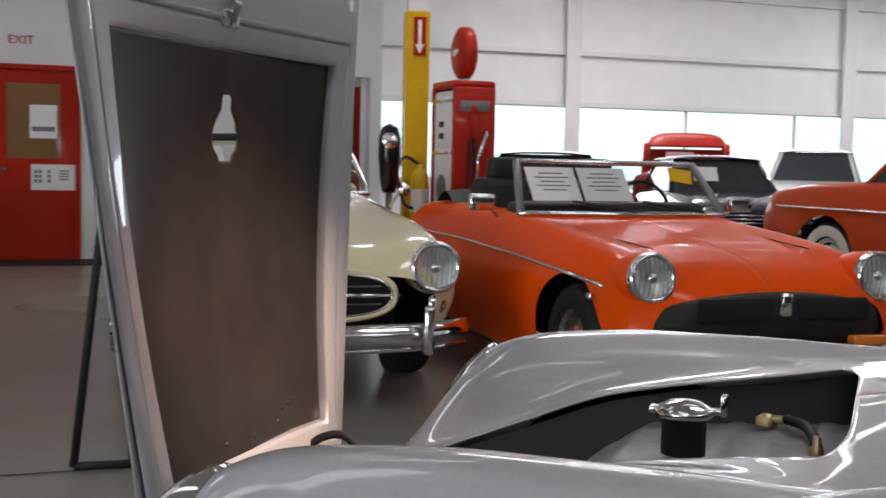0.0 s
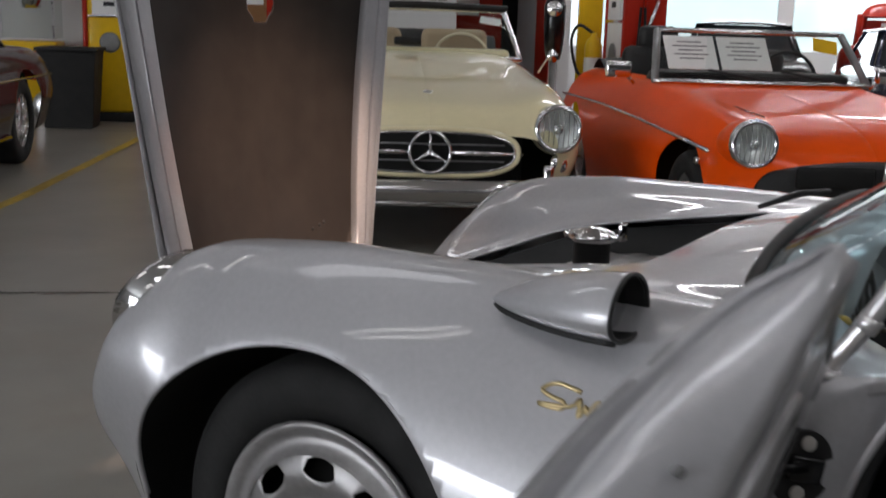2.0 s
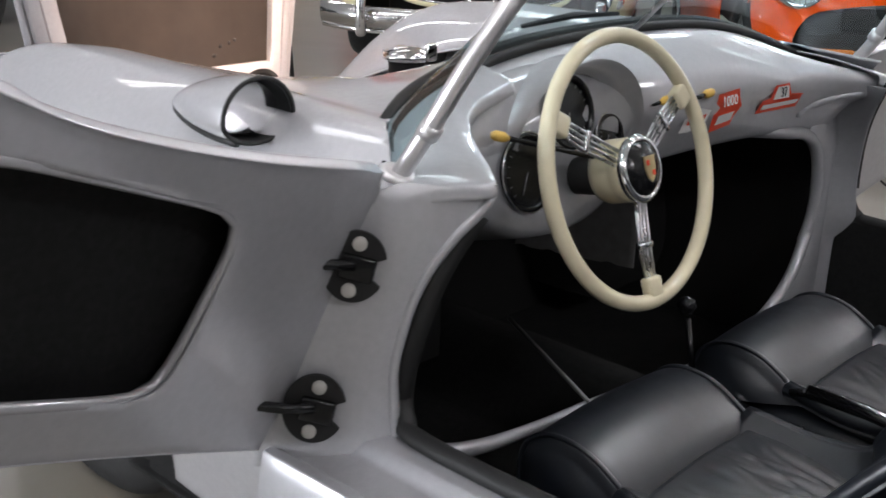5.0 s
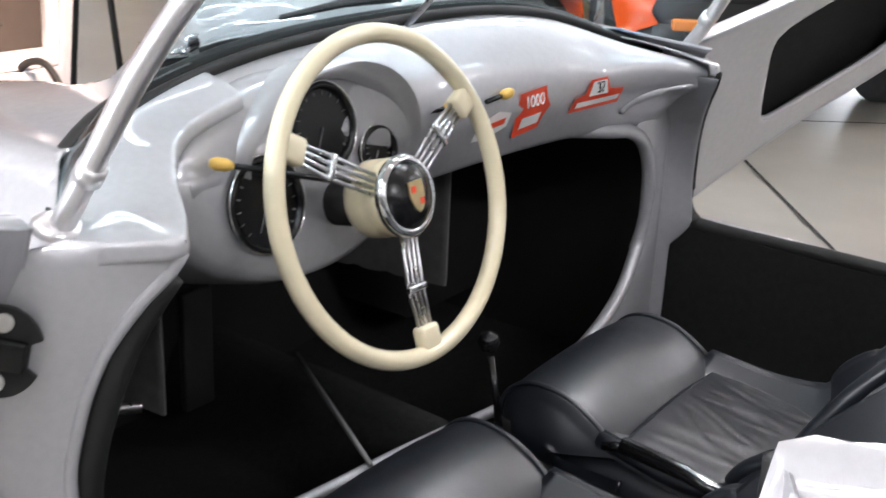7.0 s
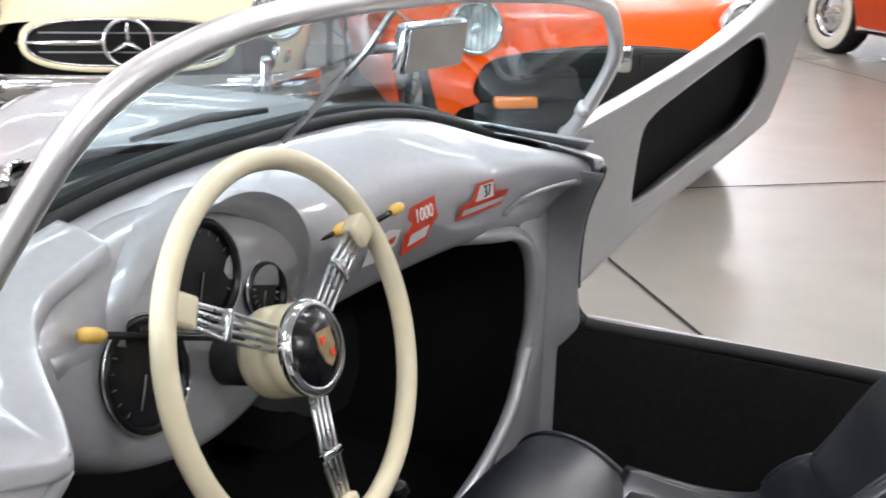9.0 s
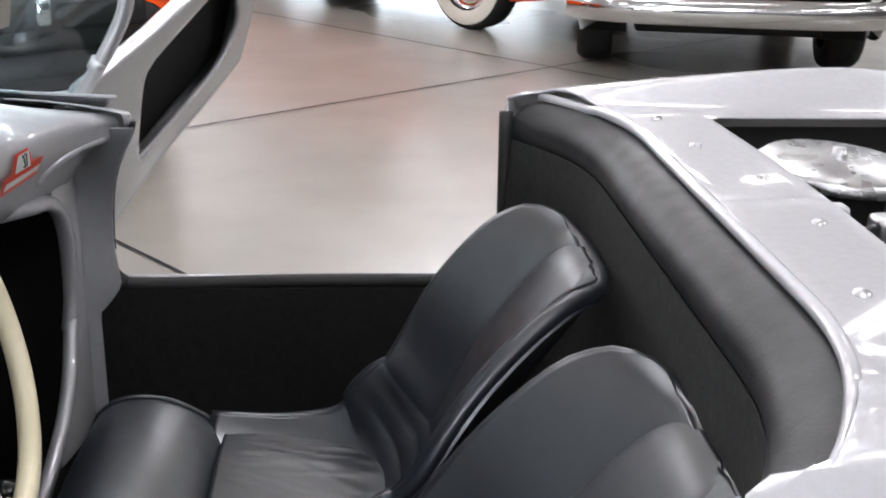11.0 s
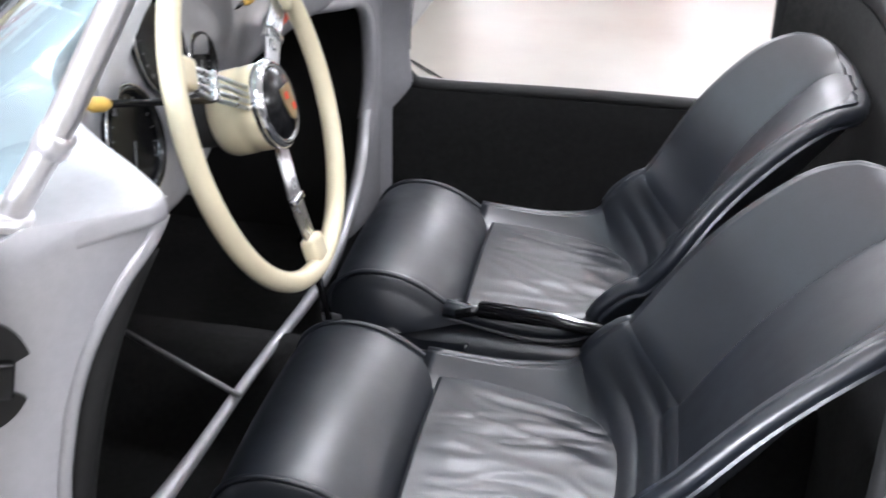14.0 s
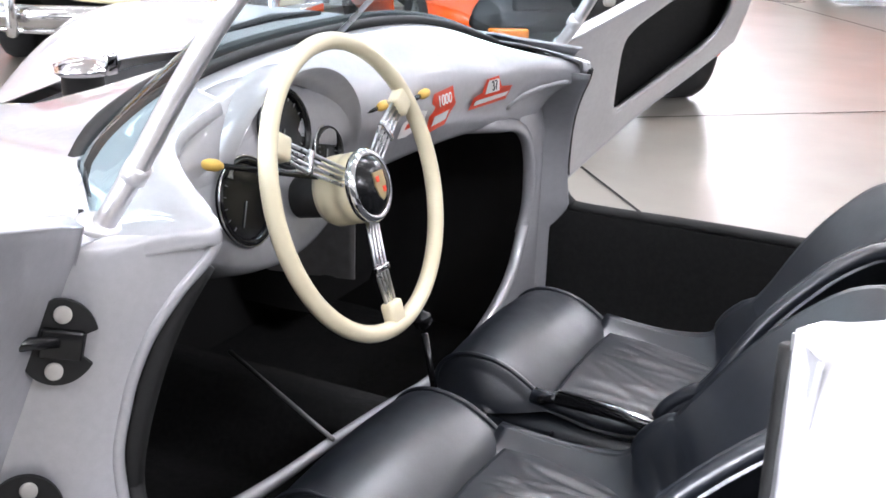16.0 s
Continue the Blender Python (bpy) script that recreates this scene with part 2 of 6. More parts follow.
def clip(g, f):
    """Cuts away where f(point) < 0, along a clean edge."""
    V, F = list(g[0]), g[1]
    val = [f(v) for v in V]
    made, out = {}, []
    def cross(i, j):
        key = (min(i, j), max(i, j))
        if key not in made:
            a, b = Vector(V[i]), Vector(V[j])
            lo, hi = (0.0, 1.0) if val[i] < 0 else (1.0, 0.0)
            for _ in range(7):
                mid = (lo + hi) / 2
                if f(a.lerp(b, mid)) < 0:
                    lo = mid
                else:
                    hi = mid
            V.append(tuple(a.lerp(b, hi)))
            made[key] = len(V) - 1
        return made[key]
    for p in F:
        if all(val[i] >= 0 for i in p):
            out.append(p)
        elif any(val[i] >= 0 for i in p):
            q = []
            for a, b in zip(p, p[1:] + p[:1]):
                if val[a] >= 0:
                    q.append(a)
                if (val[a] >= 0) != (val[b] >= 0):
                    q.append(cross(a, b))
            if len(q) > 2:
                out.append(tuple(q))
    used = sorted({i for p in out for i in p})
    idx = {i: k for k, i in enumerate(used)}
    return [V[i] for i in used], [tuple(idx[i] for i in p) for p in out]

def knots(xs, ys):
    """Smooth curve y(x) through the knots, with no overshoot."""
    xs, ys = np.array(xs, float), np.array(ys, float)
    h, d = np.diff(xs), np.diff(ys) / np.diff(xs)
    m = np.zeros(len(xs))
    m[0], m[-1] = d[0], d[-1]
    for i in range(1, len(xs) - 1):
        m[i] = 0 if d[i - 1] * d[i] <= 0 else 2 * d[i - 1] * d[i] / (d[i - 1] + d[i])
    def f(x):
        i = int(min(max(np.searchsorted(xs, x) - 1, 0), len(h) - 1))
        t = min(max((x - xs[i]) / h[i], 0.0), 1.0)
        return float((1 + 2 * t) * (1 - t) ** 2 * ys[i] + t * (1 - t) ** 2 * h[i] * m[i] + t * t * (3 - 2 * t) * ys[i + 1] + t * t * (t - 1) * h[i] * m[i + 1])
    return f

def section(ctrl):
    """Half cross-section: ctrl is a list of (y-curve, z-curve) of x; gives S(x, v), v from 0 to len-1."""
    def S(x, v):
        P = [Vector((0, c[0](x), c[1](x))) for c in ctrl]
        i = int(min(v, len(P) - 1.0001))
        t = v - i
        p1, p2 = P[i], P[i + 1]
        p0 = P[i - 1] if i else Vector((0, -P[1].y, P[1].z))
        p3 = P[i + 2] if i + 2 < len(P) else p2 * 2 - p1
        q = 0.5 * (2 * p1 + (p2 - p0) * t + (2 * p0 - 5 * p1 + 4 * p2 - p3) * t * t + (3 * p1 - p0 - 3 * p2 + p3) * t ** 3)
        return (x, q.y, q.z)
    return S

def steps(a, b, n):
    return [a + (b - a) * i / n for i in range(n + 1)]

def disc_outside(cx, cz, r, side=0.35):
    """Keeps what lies outside a wheel arch; inside |y| < side all is kept."""
    return lambda p: max(math.hypot(p[0] - cx, p[2] - cz) - r, side - abs(p[1]))

def poly_prism(pts, h, ax=(1, 0, 0), ay=(0, 1, 0), o=(0, 0, 0)):
    """A flat outline (x, y pairs in the plane ax, ay) given the depth h along its normal."""
    ax, ay, o = Vector(ax), Vector(ay), Vector(o)
    nz = ax.cross(ay).normalized()
    n = len(pts)
    V = [tuple(o + ax * a + ay * b + nz * k) for k in (0, h) for a, b in pts]
    F = [tuple(reversed(range(n))), tuple(range(n, 2 * n))] + [(i, (i + 1) % n, n + (i + 1) % n, n + i) for i in range(n)]
    return V, F

# ---- the hall ----
CA, SA = math.cos(radians(40)), math.sin(radians(40))
def hall(u, v, z=0.0):
    """Hall axes (along the window wall, towards it) to the world."""
    return (u * CA - v * SA, u * SA + v * CA, z)
HALL = Matrix(((CA, -SA, 0, 0), (SA, CA, 0, 0), (0, 0, 1, 0), (0, 0, 0, 1)))
V_DOOR, V_WIN, U_CORNER, CEILING = 11.35, 18.0, 2.85, 5.4

def slab(name, boxes, material, label, kind="structure", category="", smooth=False):
    ob = part(name, join(*[moved(box(c, s), HALL) for c, s in boxes]), material, None, label, smooth)
    return tagged(ob, label, category, "", kind)

floor = slab("floor", [((2, 2, -0.1), (44, 36, 0.2))], CONCRETE, "worn polished grey concrete floor with stains")
slab("ceiling", [((2, 2, CEILING + 0.1), (44, 36, 0.2))], CEIL, "plain white warehouse ceiling")
# saw-cut joints of the slab, as thin dark filled strips
def joint(a, b):
    a, b = Vector(a), Vector(b)
    n = (b - a).cross(Vector((0, 0, 1))).normalized() * 0.007
    return [tuple(q + Vector((0, 0, 0.004))) for q in (a - n, b - n, b + n, a + n)], [(0, 1, 2, 3)]
jt = []
for v0 in (-4.55, 2.6, 9.6):
    jt.append(joint(hall(-19, v0), hall(23, v0)))
for u0 in (-9.0, -4.35, 1.9 + 0.0, 5.4):
    jt.append(joint(hall(u0, -15), hall(u0, 17.9)))
tagged(part("floor_joint", join(*jt), DARK, None, "dark saw-cut control joints in the floor", False), "dark saw-cut control joints in the concrete floor", "joint", "", "structure")
DW, DH = 0.91, 2.08
U_DOOR, U_WAY = -1.48, 1.47
slab("wall_north", [((-10.24, V_DOOR + 0.1, CEILING / 2), (17.52, 0.2, CEILING)),
                    ((U_DOOR + DW / 2, V_DOOR + 0.1, (CEILING + DH) / 2), (DW, 0.2, CEILING - DH)),
                    ((0.45, V_DOOR + 0.1, CEILING / 2), (2.04, 0.2, CEILING)),
                    ((2.09, V_DOOR + 0.1, (CEILING + 2.12) / 2), (1.24, 0.2, CEILING - 2.12)),
                    ((2.78, V_DOOR + 0.1, CEILING / 2), (0.14, 0.2, CEILING)),
                    ((U_CORNER - 0.1, (V_DOOR + V_WIN) / 2 + 0.1, CEILING / 2), (0.2, V_WIN - V_DOOR - 0.2, CEILING))],
     WALL, "white painted partition wall of the offices")
# the unlit look of the back room is put into the wall colour
slab("wall_back_room", [((1.9, V_DOOR + 2.4, 1.3), (3.0, 0.1, 2.6)), ((0.6, V_DOOR + 1.3, 1.3), (0.1, 2.2, 2.6))], DARK, "back room walls behind the open doorway, near-black for its darkness")
WZ0, WZ1 = 0.85, 2.2
slab("wall_window_side", [((13.0, V_WIN + 0.1, WZ0 / 2), (20.3, 0.2, WZ0)), ((13.0, V_WIN + 0.1, (CEILING + WZ1) / 2), (20.3, 0.2, CEILING - WZ1))],
     WALLSKIN, "white corrugated steel wall above a strip of windows")
# unseen wall, darkened so that the silver paint reflects less
slab("wall_south", [((2, -14.1, CEILING / 2), (42.4, 0.2, CEILING))], SHADOWWALL, "unseen hall wall, toned dark grey to dim the reflections")
# the wide gap in this wall is unseen, added for low side light
slab("wall_west", [((-19.1, 6.2, CEILING / 2), (0.2, 19.6, CEILING)), ((-19.1, -8.8, (CEILING + 3.6) / 2), (0.2, 10.4, CEILING - 3.6))], WALL, "plain white hall wall")
slab("wall_east", [((23.1, 2.0, CEILING / 2), (0.2, 32, CEILING))], WALL, "plain white hall wall")
for z, name in ((3.2, "wall_girt"), (4.4, "wall_girt"), (WZ1 + 0.05, "window_head")):
    slab(name, [((13.0, V_WIN - 0.05, z), (20.0, 0.12, 0.08))], WALL, "white horizontal steel rail along the wall")
colg = []
for u0 in (8.35, 14.5, 20.7):
    slab("wall_column", [((u0, V_WIN - 0.16, CEILING / 2), (0.3, 0.03, CEILING)), ((u0, V_WIN - 0.08, CEILING / 2), (0.04, 0.16, CEILING))], WALL, "white steel column of the window wall", category="column")
win = thing("window_1", "long strip of tall clear hall windows with white mullions", "window", kind="structure")
for i in range(8):
    u0 = 3.4 + i * 2.5
    part("pane", moved(box((u0 + 1.25, V_WIN + 0.08, (WZ0 + WZ1) / 2), (2.46, 0.01, WZ1 - WZ0)), HALL), CLEAR, win, smooth=False).visible_shadow = False
    part("window_frame", moved(box((u0, V_WIN + 0.08, (WZ0 + WZ1) / 2), (0.035, 0.07, WZ1 - WZ0)), HALL), WALL, win, smooth=False)
def backdrop_material():
    m = mat("bright_outdoors", (1, 1, 1), glow=1.0)
    nt = m.node_tree
    p = nt.nodes["Principled BSDF"]
    n = nt.nodes.new("ShaderNodeTexNoise")
    n.inputs["Scale"].default_value, n.inputs["Detail"].default_value = 0.45, 5
    nt.links.new(nt.nodes["Texture Coordinate"].outputs["Object"], n.inputs["Vector"])
    r = nt.nodes.new("ShaderNodeMapRange")
    r.inputs[1].default_value, r.inputs[2].default_value = 0.42, 0.6
    nt.links.new(n.outputs[0], r.inputs[0])
    mx = nt.nodes.new("ShaderNodeMix")
    mx.data_type = 'RGBA'
    mx.inputs[6].default_value, mx.inputs[7].default_value = (0.62, 0.78, 0.80, 1), (1, 1, 1, 1)
    nt.links.new(r.outputs[0], mx.inputs[0])
    nt.links.new(mx.outputs[2], p.inputs["Emission Color"])
    p.inputs["Emission Strength"].default_value = 3.0
    return m
# glowing panel added beyond the unseen gap in the west wall
tagged(part("backdrop", moved(box((-23.0, -8.0, 2.5), (0.1, 30, 9)), HALL), backdrop_material(), None, "", False), "added glowing panel outside an unseen opening in the hall wall", "backdrop", "", "structure")
tagged(part("backdrop", moved(box((14, V_WIN + 7, 2.5), (46, 0.1, 9)), HALL), backdrop_material(), None, "", False), "bright overexposed sky and pale trees outside", "backdrop", "", "structure")
# ceiling lamps: rows of tube fixtures
lampsrc = thing("ceiling_light", "long white fluorescent fixture hung below the ceiling", "lamp", "ceiling lights")
part("housing", box((0, 0, 0.05), (2.44, 0.34, 0.07), 0.01), WALL, lampsrc, smooth=False)
for dx in (-0.9, 0.9):
    part("hanger", tube([(dx, 0, 0.07), (dx, 0, 0.56)], 0.008, 6), GREY, lampsrc, "thin hanger rod")
for dy in (-0.08, 0.08):
    part("tube", tube([(-1.18, dy, 0.0), (1.18, dy, 0.0)], 0.02, 8), LAMPGLOW, lampsrc, "glowing white tube")
first = True
for v0 in (-8.0, -4.4, -0.8, 2.8, 6.4, 10.0, 13.4, 16.2):
    for u0 in (-5.0, -1.0, 3.0, 7.0, 11.0, 15.0):
        if v0 > 9 and u0 < 4:
            continue
        m = HALL @ pose(u0, v0, CEILING - 0.55)
        if first:
            lampsrc.matrix_world = m
            first = False
        else:
            copy_thing(lampsrc, m)
for u0, v0, watts in ((-3.0, -6.0, 75.0), (-1.6, -3.0, 45.0), (4.5, -6.0, 110.0), (10.0, -6.0, 15.0), (-3.0, 1.0, 18.0), (3.0, 1.0, 68.0), (10.0, 1.0, 60.0), (-3.0, 7.0, 50.0), (3.0, 7.0, 110.0), (10.0, 7.0, 140.0), (8.0, 14.5, 300.0), (15.0, 14.5, 300.0)):
    la = bpy.data.lights.new("tube_light", 'AREA')
    la.shape, la.size, la.size_y, la.energy, la.color = 'RECTANGLE', 2.4, 0.6, watts, (0.985, 0.99, 1.0)
    ob = new("tube_light", la)
    ob.matrix_world = HALL @ pose(u0, v0, CEILING - 0.65)
la = bpy.data.lights.new("window_light", 'AREA')
la.shape, la.size, la.size_y, la.energy, la.color = 'RECTANGLE', 19.0, 1.3, 500.0, (0.92, 0.97, 1.0)
ob = new("window_light", la)
ob.matrix_world = HALL @ pose(13.0, V_WIN - 0.25, 1.55, -90, 0, 0)
# low side fill lamp, added in the unseen gap of the west wall
la = bpy.data.lights.new("side_fill_light", 'AREA')
la.shape, la.size, la.size_y, la.energy, la.color = 'RECTANGLE', 9.6, 3.4, 2200.0, (0.94, 0.97, 1.0)
ob = new("side_fill_light", la)
ob.matrix_world = HALL @ pose(-18.9, -8.8, 1.75, 90, 0, -65)

# unseen spot added below the ceiling for the warm glow on the lid
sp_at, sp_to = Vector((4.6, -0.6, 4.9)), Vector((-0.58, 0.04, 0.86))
la = bpy.data.lights.new("lid_fill_spot", 'SPOT')
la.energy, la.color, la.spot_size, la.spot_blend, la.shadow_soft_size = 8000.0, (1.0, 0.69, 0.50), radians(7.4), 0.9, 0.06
ob = new("lid_fill_spot", la)
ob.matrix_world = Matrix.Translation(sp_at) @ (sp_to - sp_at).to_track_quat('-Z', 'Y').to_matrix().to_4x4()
# housing made up to go with the added spot
spl = thing("spotlight", "unseen black ceiling spotlight, added to warm the raised lid", "lamp")
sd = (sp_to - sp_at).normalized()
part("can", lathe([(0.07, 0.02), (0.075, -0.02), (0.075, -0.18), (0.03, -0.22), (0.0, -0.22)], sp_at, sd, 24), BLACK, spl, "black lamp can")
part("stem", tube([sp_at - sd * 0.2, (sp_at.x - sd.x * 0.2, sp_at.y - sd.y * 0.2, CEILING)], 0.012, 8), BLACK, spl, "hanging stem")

# ---- the silver open sports car (nose towards -x) ----
spyder = thing("silver_sports_car", "open silver two-seat racing sports car, front lid and both doors open", "car")
FX = [-0.74, -0.66, -0.58, -0.50, -0.42, -0.35, -0.28, -0.20, -0.10, 0.10, 0.30, 0.50, 0.70, 0.90, 1.0]
k5 = lambda ys: knots(FX, ys)
y_in, z_in = knots([-0.74, -0.6, -0.33, -0.13, 0.05, 0.36, 0.6, 0.9, 1.0], [.22, .24, .27, .29, .31, .33, .40, .46, .47]), knots([-0.74, -0.6, -0.33, -0.13, 0.05, 0.36, 0.6, 0.9, 1.0], [.36, .45, .58, .665, .735, .795, .83, .855, .855])
z_mid = knots([-0.74, -0.6, -0.33, 0.05, 0.36, 0.5, 0.65, 0.78, 1.0], [.36, .46, .60, .75, .81, .832, .862, .888, .90])
y_cr, z_cr = k5([.25, .29, .37, .49, .59, .625, .622, .62, .625, .63, .635, .64, .645, .645, .645]), k5([.35, .38, .42, .485, .585, .70, .76, .785, .799, .811, .811, .805, .797, .785, .78])
y_wd, z_wd = k5([.28, .36, .47, .62, .71, .733, .738, .74, .75, .77, .785, .80, .81, .82, .82]), k5([.31, .33, .36, .41, .52, .58, .58, .55, .56, .56, .55, .54, .53, .52, .52])
y_bt, z_bt = k5([.22, .28, .36, .48, .575, .625, .655, .67, .68, .70, .72, .74, .75, .76, .76]), k5([.28, .25, .23, .22, .21, .20, .20, .20, .20, .20, .20, .20, .20, .20, .20])
zero = lambda x: 0.0
y_sh, z_sh = lambda x: 0.52 * y_in(x) + 0.48 * y_cr(x), lambda x: z_in(x) + (z_cr(x) - z_in(x)) * (0.80 if z_cr(x) > z_in(x) else 0.42)
front_S = section([(zero, z_mid), (y_in, z_in), (y_sh, z_sh), (y_cr, z_cr), (y_wd, z_wd), (y_bt, z_bt)])
WX, WZ = 0.09, 0.325
def lid_open(p):
    """Positive outside the front compartment's opening."""
    x, y = p[0], abs(p[1])
    return max(y - y_in(x) - 0.004, x - 0.512 + 0.02 * (y / 0.33) ** 6, -0.60 - x)
gasket_k = knots([0.0, 0.2, 0.36, 0.48, 0.57, 0.63, 0.67], [0.705, 0.707, 0.711, 0.720, 0.748, 0.81, 0.866])
def gasket_x(y):
    return gasket_k(min(abs(y), 0.67))
g = grid(front_S, steps(-0.74, 0.98, 86), steps(0, 5, 75))
def arch_out(p):
    """Positive outside the wheel arch, which reaches further forward than back."""
    dx, dz = p[0] - 0.10, p[2] - 0.315
    if dx < 0:
        dx *= 0.372 / 0.43
        dz = max(dz, 0.0) if dz > -0.08 else dz + 0.08
    return max(math.hypot(dx, dz) - 0.372, 0.5 - abs(p[1]))
g = clip(g, arch_out)
g = clip(g, lid_open)
g = clip(g, lambda p: max(gasket_x(p[1]) + 0.01 - p[0], p[1] - 0.61))
# the jamb faces out and back: its plane runs from the dash corner out to the skin
g = clip(g, lambda p: (0.862 + (0.716 - p[1]) * 1.0 - 0.13 * (p[2] - 0.713)) - p[0] if p[1] > 0.6 else 1.0)
near_half = clip(mirrored(g), lambda p: max(gasket_x(p[1]) + 0.012 - p[0], -0.685 - p[1]))
part("body", join(g, near_half), SILVER, spyder, "silver metallic front body with rounded wings", thick=0.005)

def arch_lip(sgn):
    """Rolled edge along the front wheel arch."""
    P = []
    for k in range(61):
        a = radians(-8 + 188 * k / 60)
        dx = 0.372 * math.cos(a)
        x, z = 0.10 + dx * (0.43 / 0.372 if dx < 0 else 1.0), 0.315 + 0.372 * math.sin(a)
        v = min((abs(front_S(x, 2.9 + 0.005 * i)[2] - z), 2.9 + 0.005 * i) for i in range(420))[1]
        P.append((x, sgn * (front_S(x, v)[1] - 0.003), z))
    return tube(spline(P, 2), 0.0055, 8)
for sgn in (-1, 1):
    part("arch_lip", arch_lip(sgn), SILVER, spyder, "rolled silver edge of the wheel arch")

# front lid, standing open on its front hinge
def lid_pt(a, b, lift=0.0):
    """Point of the raised lid: a across, b up; the rim outside the lining sits a little towards the near wing."""
    k = max(0.0, abs(a) - 0.715 - 0.08 * b) / 0.205
    y = (0.365 + 0.165 * b) * a * (1.045 - 0.025 * k) + 0.014 - (0.026 if a > 0 else 0.008) * k
    return Vector((-0.565 - 0.06 * b - 0.075 * (1 - a * a) * math.sin(math.pi * min(b, 0.95)) + lift, y, 0.50 + 1.14 * b))
CUT_H = [0.0, 0.010, 0.026, 0.047, 0.073, 0.095, 0.099, 0.129]
CUT_W = [0.021, 0.024, 0.040, 0.046, 0.038, 0.022, 0.018, 0.018]
def cut_out(p, grow=1.0):
    """Positive outside the bottle-shaped cut-out of the lid."""
    h = p[2] - 1.183
    return max(abs(p[1] - 0.030) - float(np.interp(h, CUT_H, CUT_W)) * 1.12 * grow - 0.02 * (grow - 1), -h - 0.04 * (grow - 1), h - 0.129 - 0.04 * (grow - 1))
lid = part("front_lid", clip(grid(lambda b, a: lid_pt(a, b, -0.024 + 0.020 * abs(a) ** 6), steps(0, 1, 110), steps(-1, 1, 90)), lambda p: cut_out(p, 2.2)), SILVER, spyder, "silver front lid raised upright, seen from its underside", thick=0.004)
part("lid_inner_panel", clip(grid(lambda b, a: lid_pt(a * (0.715 + 0.08 * b), b, -0.002 - 0.014 * min(1.0, max(0.0, a * 1.6))), steps(0.104, 0.79, 90), steps(-1, 1, 80)), cut_out), HOODIN, lid, "dark brown-grey lid lining with a hazy sheen", thick=0.004)
def lid_loop(da, b0, b1, lift):
    """Closed line round the lid, da beyond the inner panel's edge."""
    n = 14
    e = lambda b: 0.715 + 0.08 * b + da
    P = [lid_pt(-e(b), b, lift) for b in steps(b0, b1, n)[:-1]]
    P += [lid_pt(e(b1) * a, b1, lift) for a in steps(-1, 1, n)[:-1]]
    P += [lid_pt(e(b), b, lift) for b in steps(b1, b0, n)[:-1]]
    P += [lid_pt(e(b0) * a, b0, lift) for a in steps(1, -1, n)[:-1]]
    return P
def ribbon(loop_a, loop_b):
    n = len(loop_a)
    return [tuple(p) for p in loop_a + loop_b], [(i, (i + 1) % n, n + (i + 1) % n, n + i) for i in range(n)]
LOOPS = [lid_loop(da, b0, b1, lift) for da, b0, b1, lift in ((-0.004, 0.106, 0.788, -0.016), (-0.002, 0.105, 0.789, -0.001), (0.006, 0.098, 0.797, 0.004), (0.10, 0.072, 0.828, 0.006), (0.106, 0.070, 0.830, 0.000), (0.114, 0.068, 0.833, 0.000), (0.122, 0.065, 0.836, 0.007), (0.150, 0.058, 0.844, 0.007), (0.190, 0.03, 0.90, 0.004), (0.205, 0.0, 1.0, -0.004))]
part("lid_frame", join(*[ribbon(p, q) for p, q in zip(LOOPS, LOOPS[1:])]), SILVER, lid, "folded silver inner frame of the lid", thick=0.002)
for a, b in ((0.42, 0.13), (0.50, 0.15), (0.60, 0.155), (0.66, 0.16), (0.05, 0.125), (-0.3, 0.13)):
    part("panel_rivet", lathe([(0.006, 0.0), (0.004, 0.003), (0.0, 0.003)], lid_pt(a * 0.72, b, 0.001 - 0.014 * min(1.0, max(0.0, a * 1.6))), (1, 0, 0), 10), BLACK, lid, "small dark rivet")
part("lid_latch", join(box((-0.655, 0.0, 1.455), (0.03, 0.06, 0.035), 0.006), tube([(-0.64, 0.0, 1.45), (-0.625, 0.0, 1.48), (-0.64, 0.0, 1.50)], 0.008)), STEEL, lid, "steel lid latch")
part("lid_prop", tube(spline([(-0.60, 0.22, 0.56), (-0.555, 0.23, 0.60), (-0.50, 0.245, 0.60), (-0.45, 0.26, 0.52)]), 0.009), BLACK, spyder, "black curved lid cable")

# headlamps, tilted in the wings
for sgn in (-1, 1):
    c, ax = Vector((-0.356, 0.586 * sgn, 0.676)), Vector((-0.82, -0.10 * sgn, 0.57))
    hl = part("headlight", lathe([(0.108, -0.03), (0.113, 0.002), (0.108, 0.012), (0.094, 0.012), (0.09, 0.002)], c, ax, 36), CHROME, spyder, "chrome headlamp ring")
    part("bucket", lathe([(0.106, -0.02), (0.095, -0.05), (0.07, -0.10), (0.0, -0.11)], c, ax, 32), SILVER, hl, "silver lamp bucket")
    part("reflector", lathe([(0.09, 0.0), (0.07, -0.03), (0.03, -0.05), (0.0, -0.052)], c, ax, 28), REFLECTOR, hl, "bright reflector bowl")
    part("lens", lathe([(0.092, 0.006), (0.08, 0.016), (0.05, 0.026), (0.0, 0.03)], c, ax, 28), CLEAR, hl, "fluted glass headlamp lens")

# compartment under the lid: tub, tank, filler
part("front_compartment", grid(lambda x, v: (x, (y_in(x) + 0.05) * v, (z_in(x) - 0.02) - (z_in(x) - float(np.interp(x, [-0.1, 0.25], [0.32, 0.60]))) * (1 - abs(v) ** 6)), steps(-0.58, 0.56, 24), steps(-1, 1, 24)), BLACK, spyder, "black front compartment", thick=0.004)
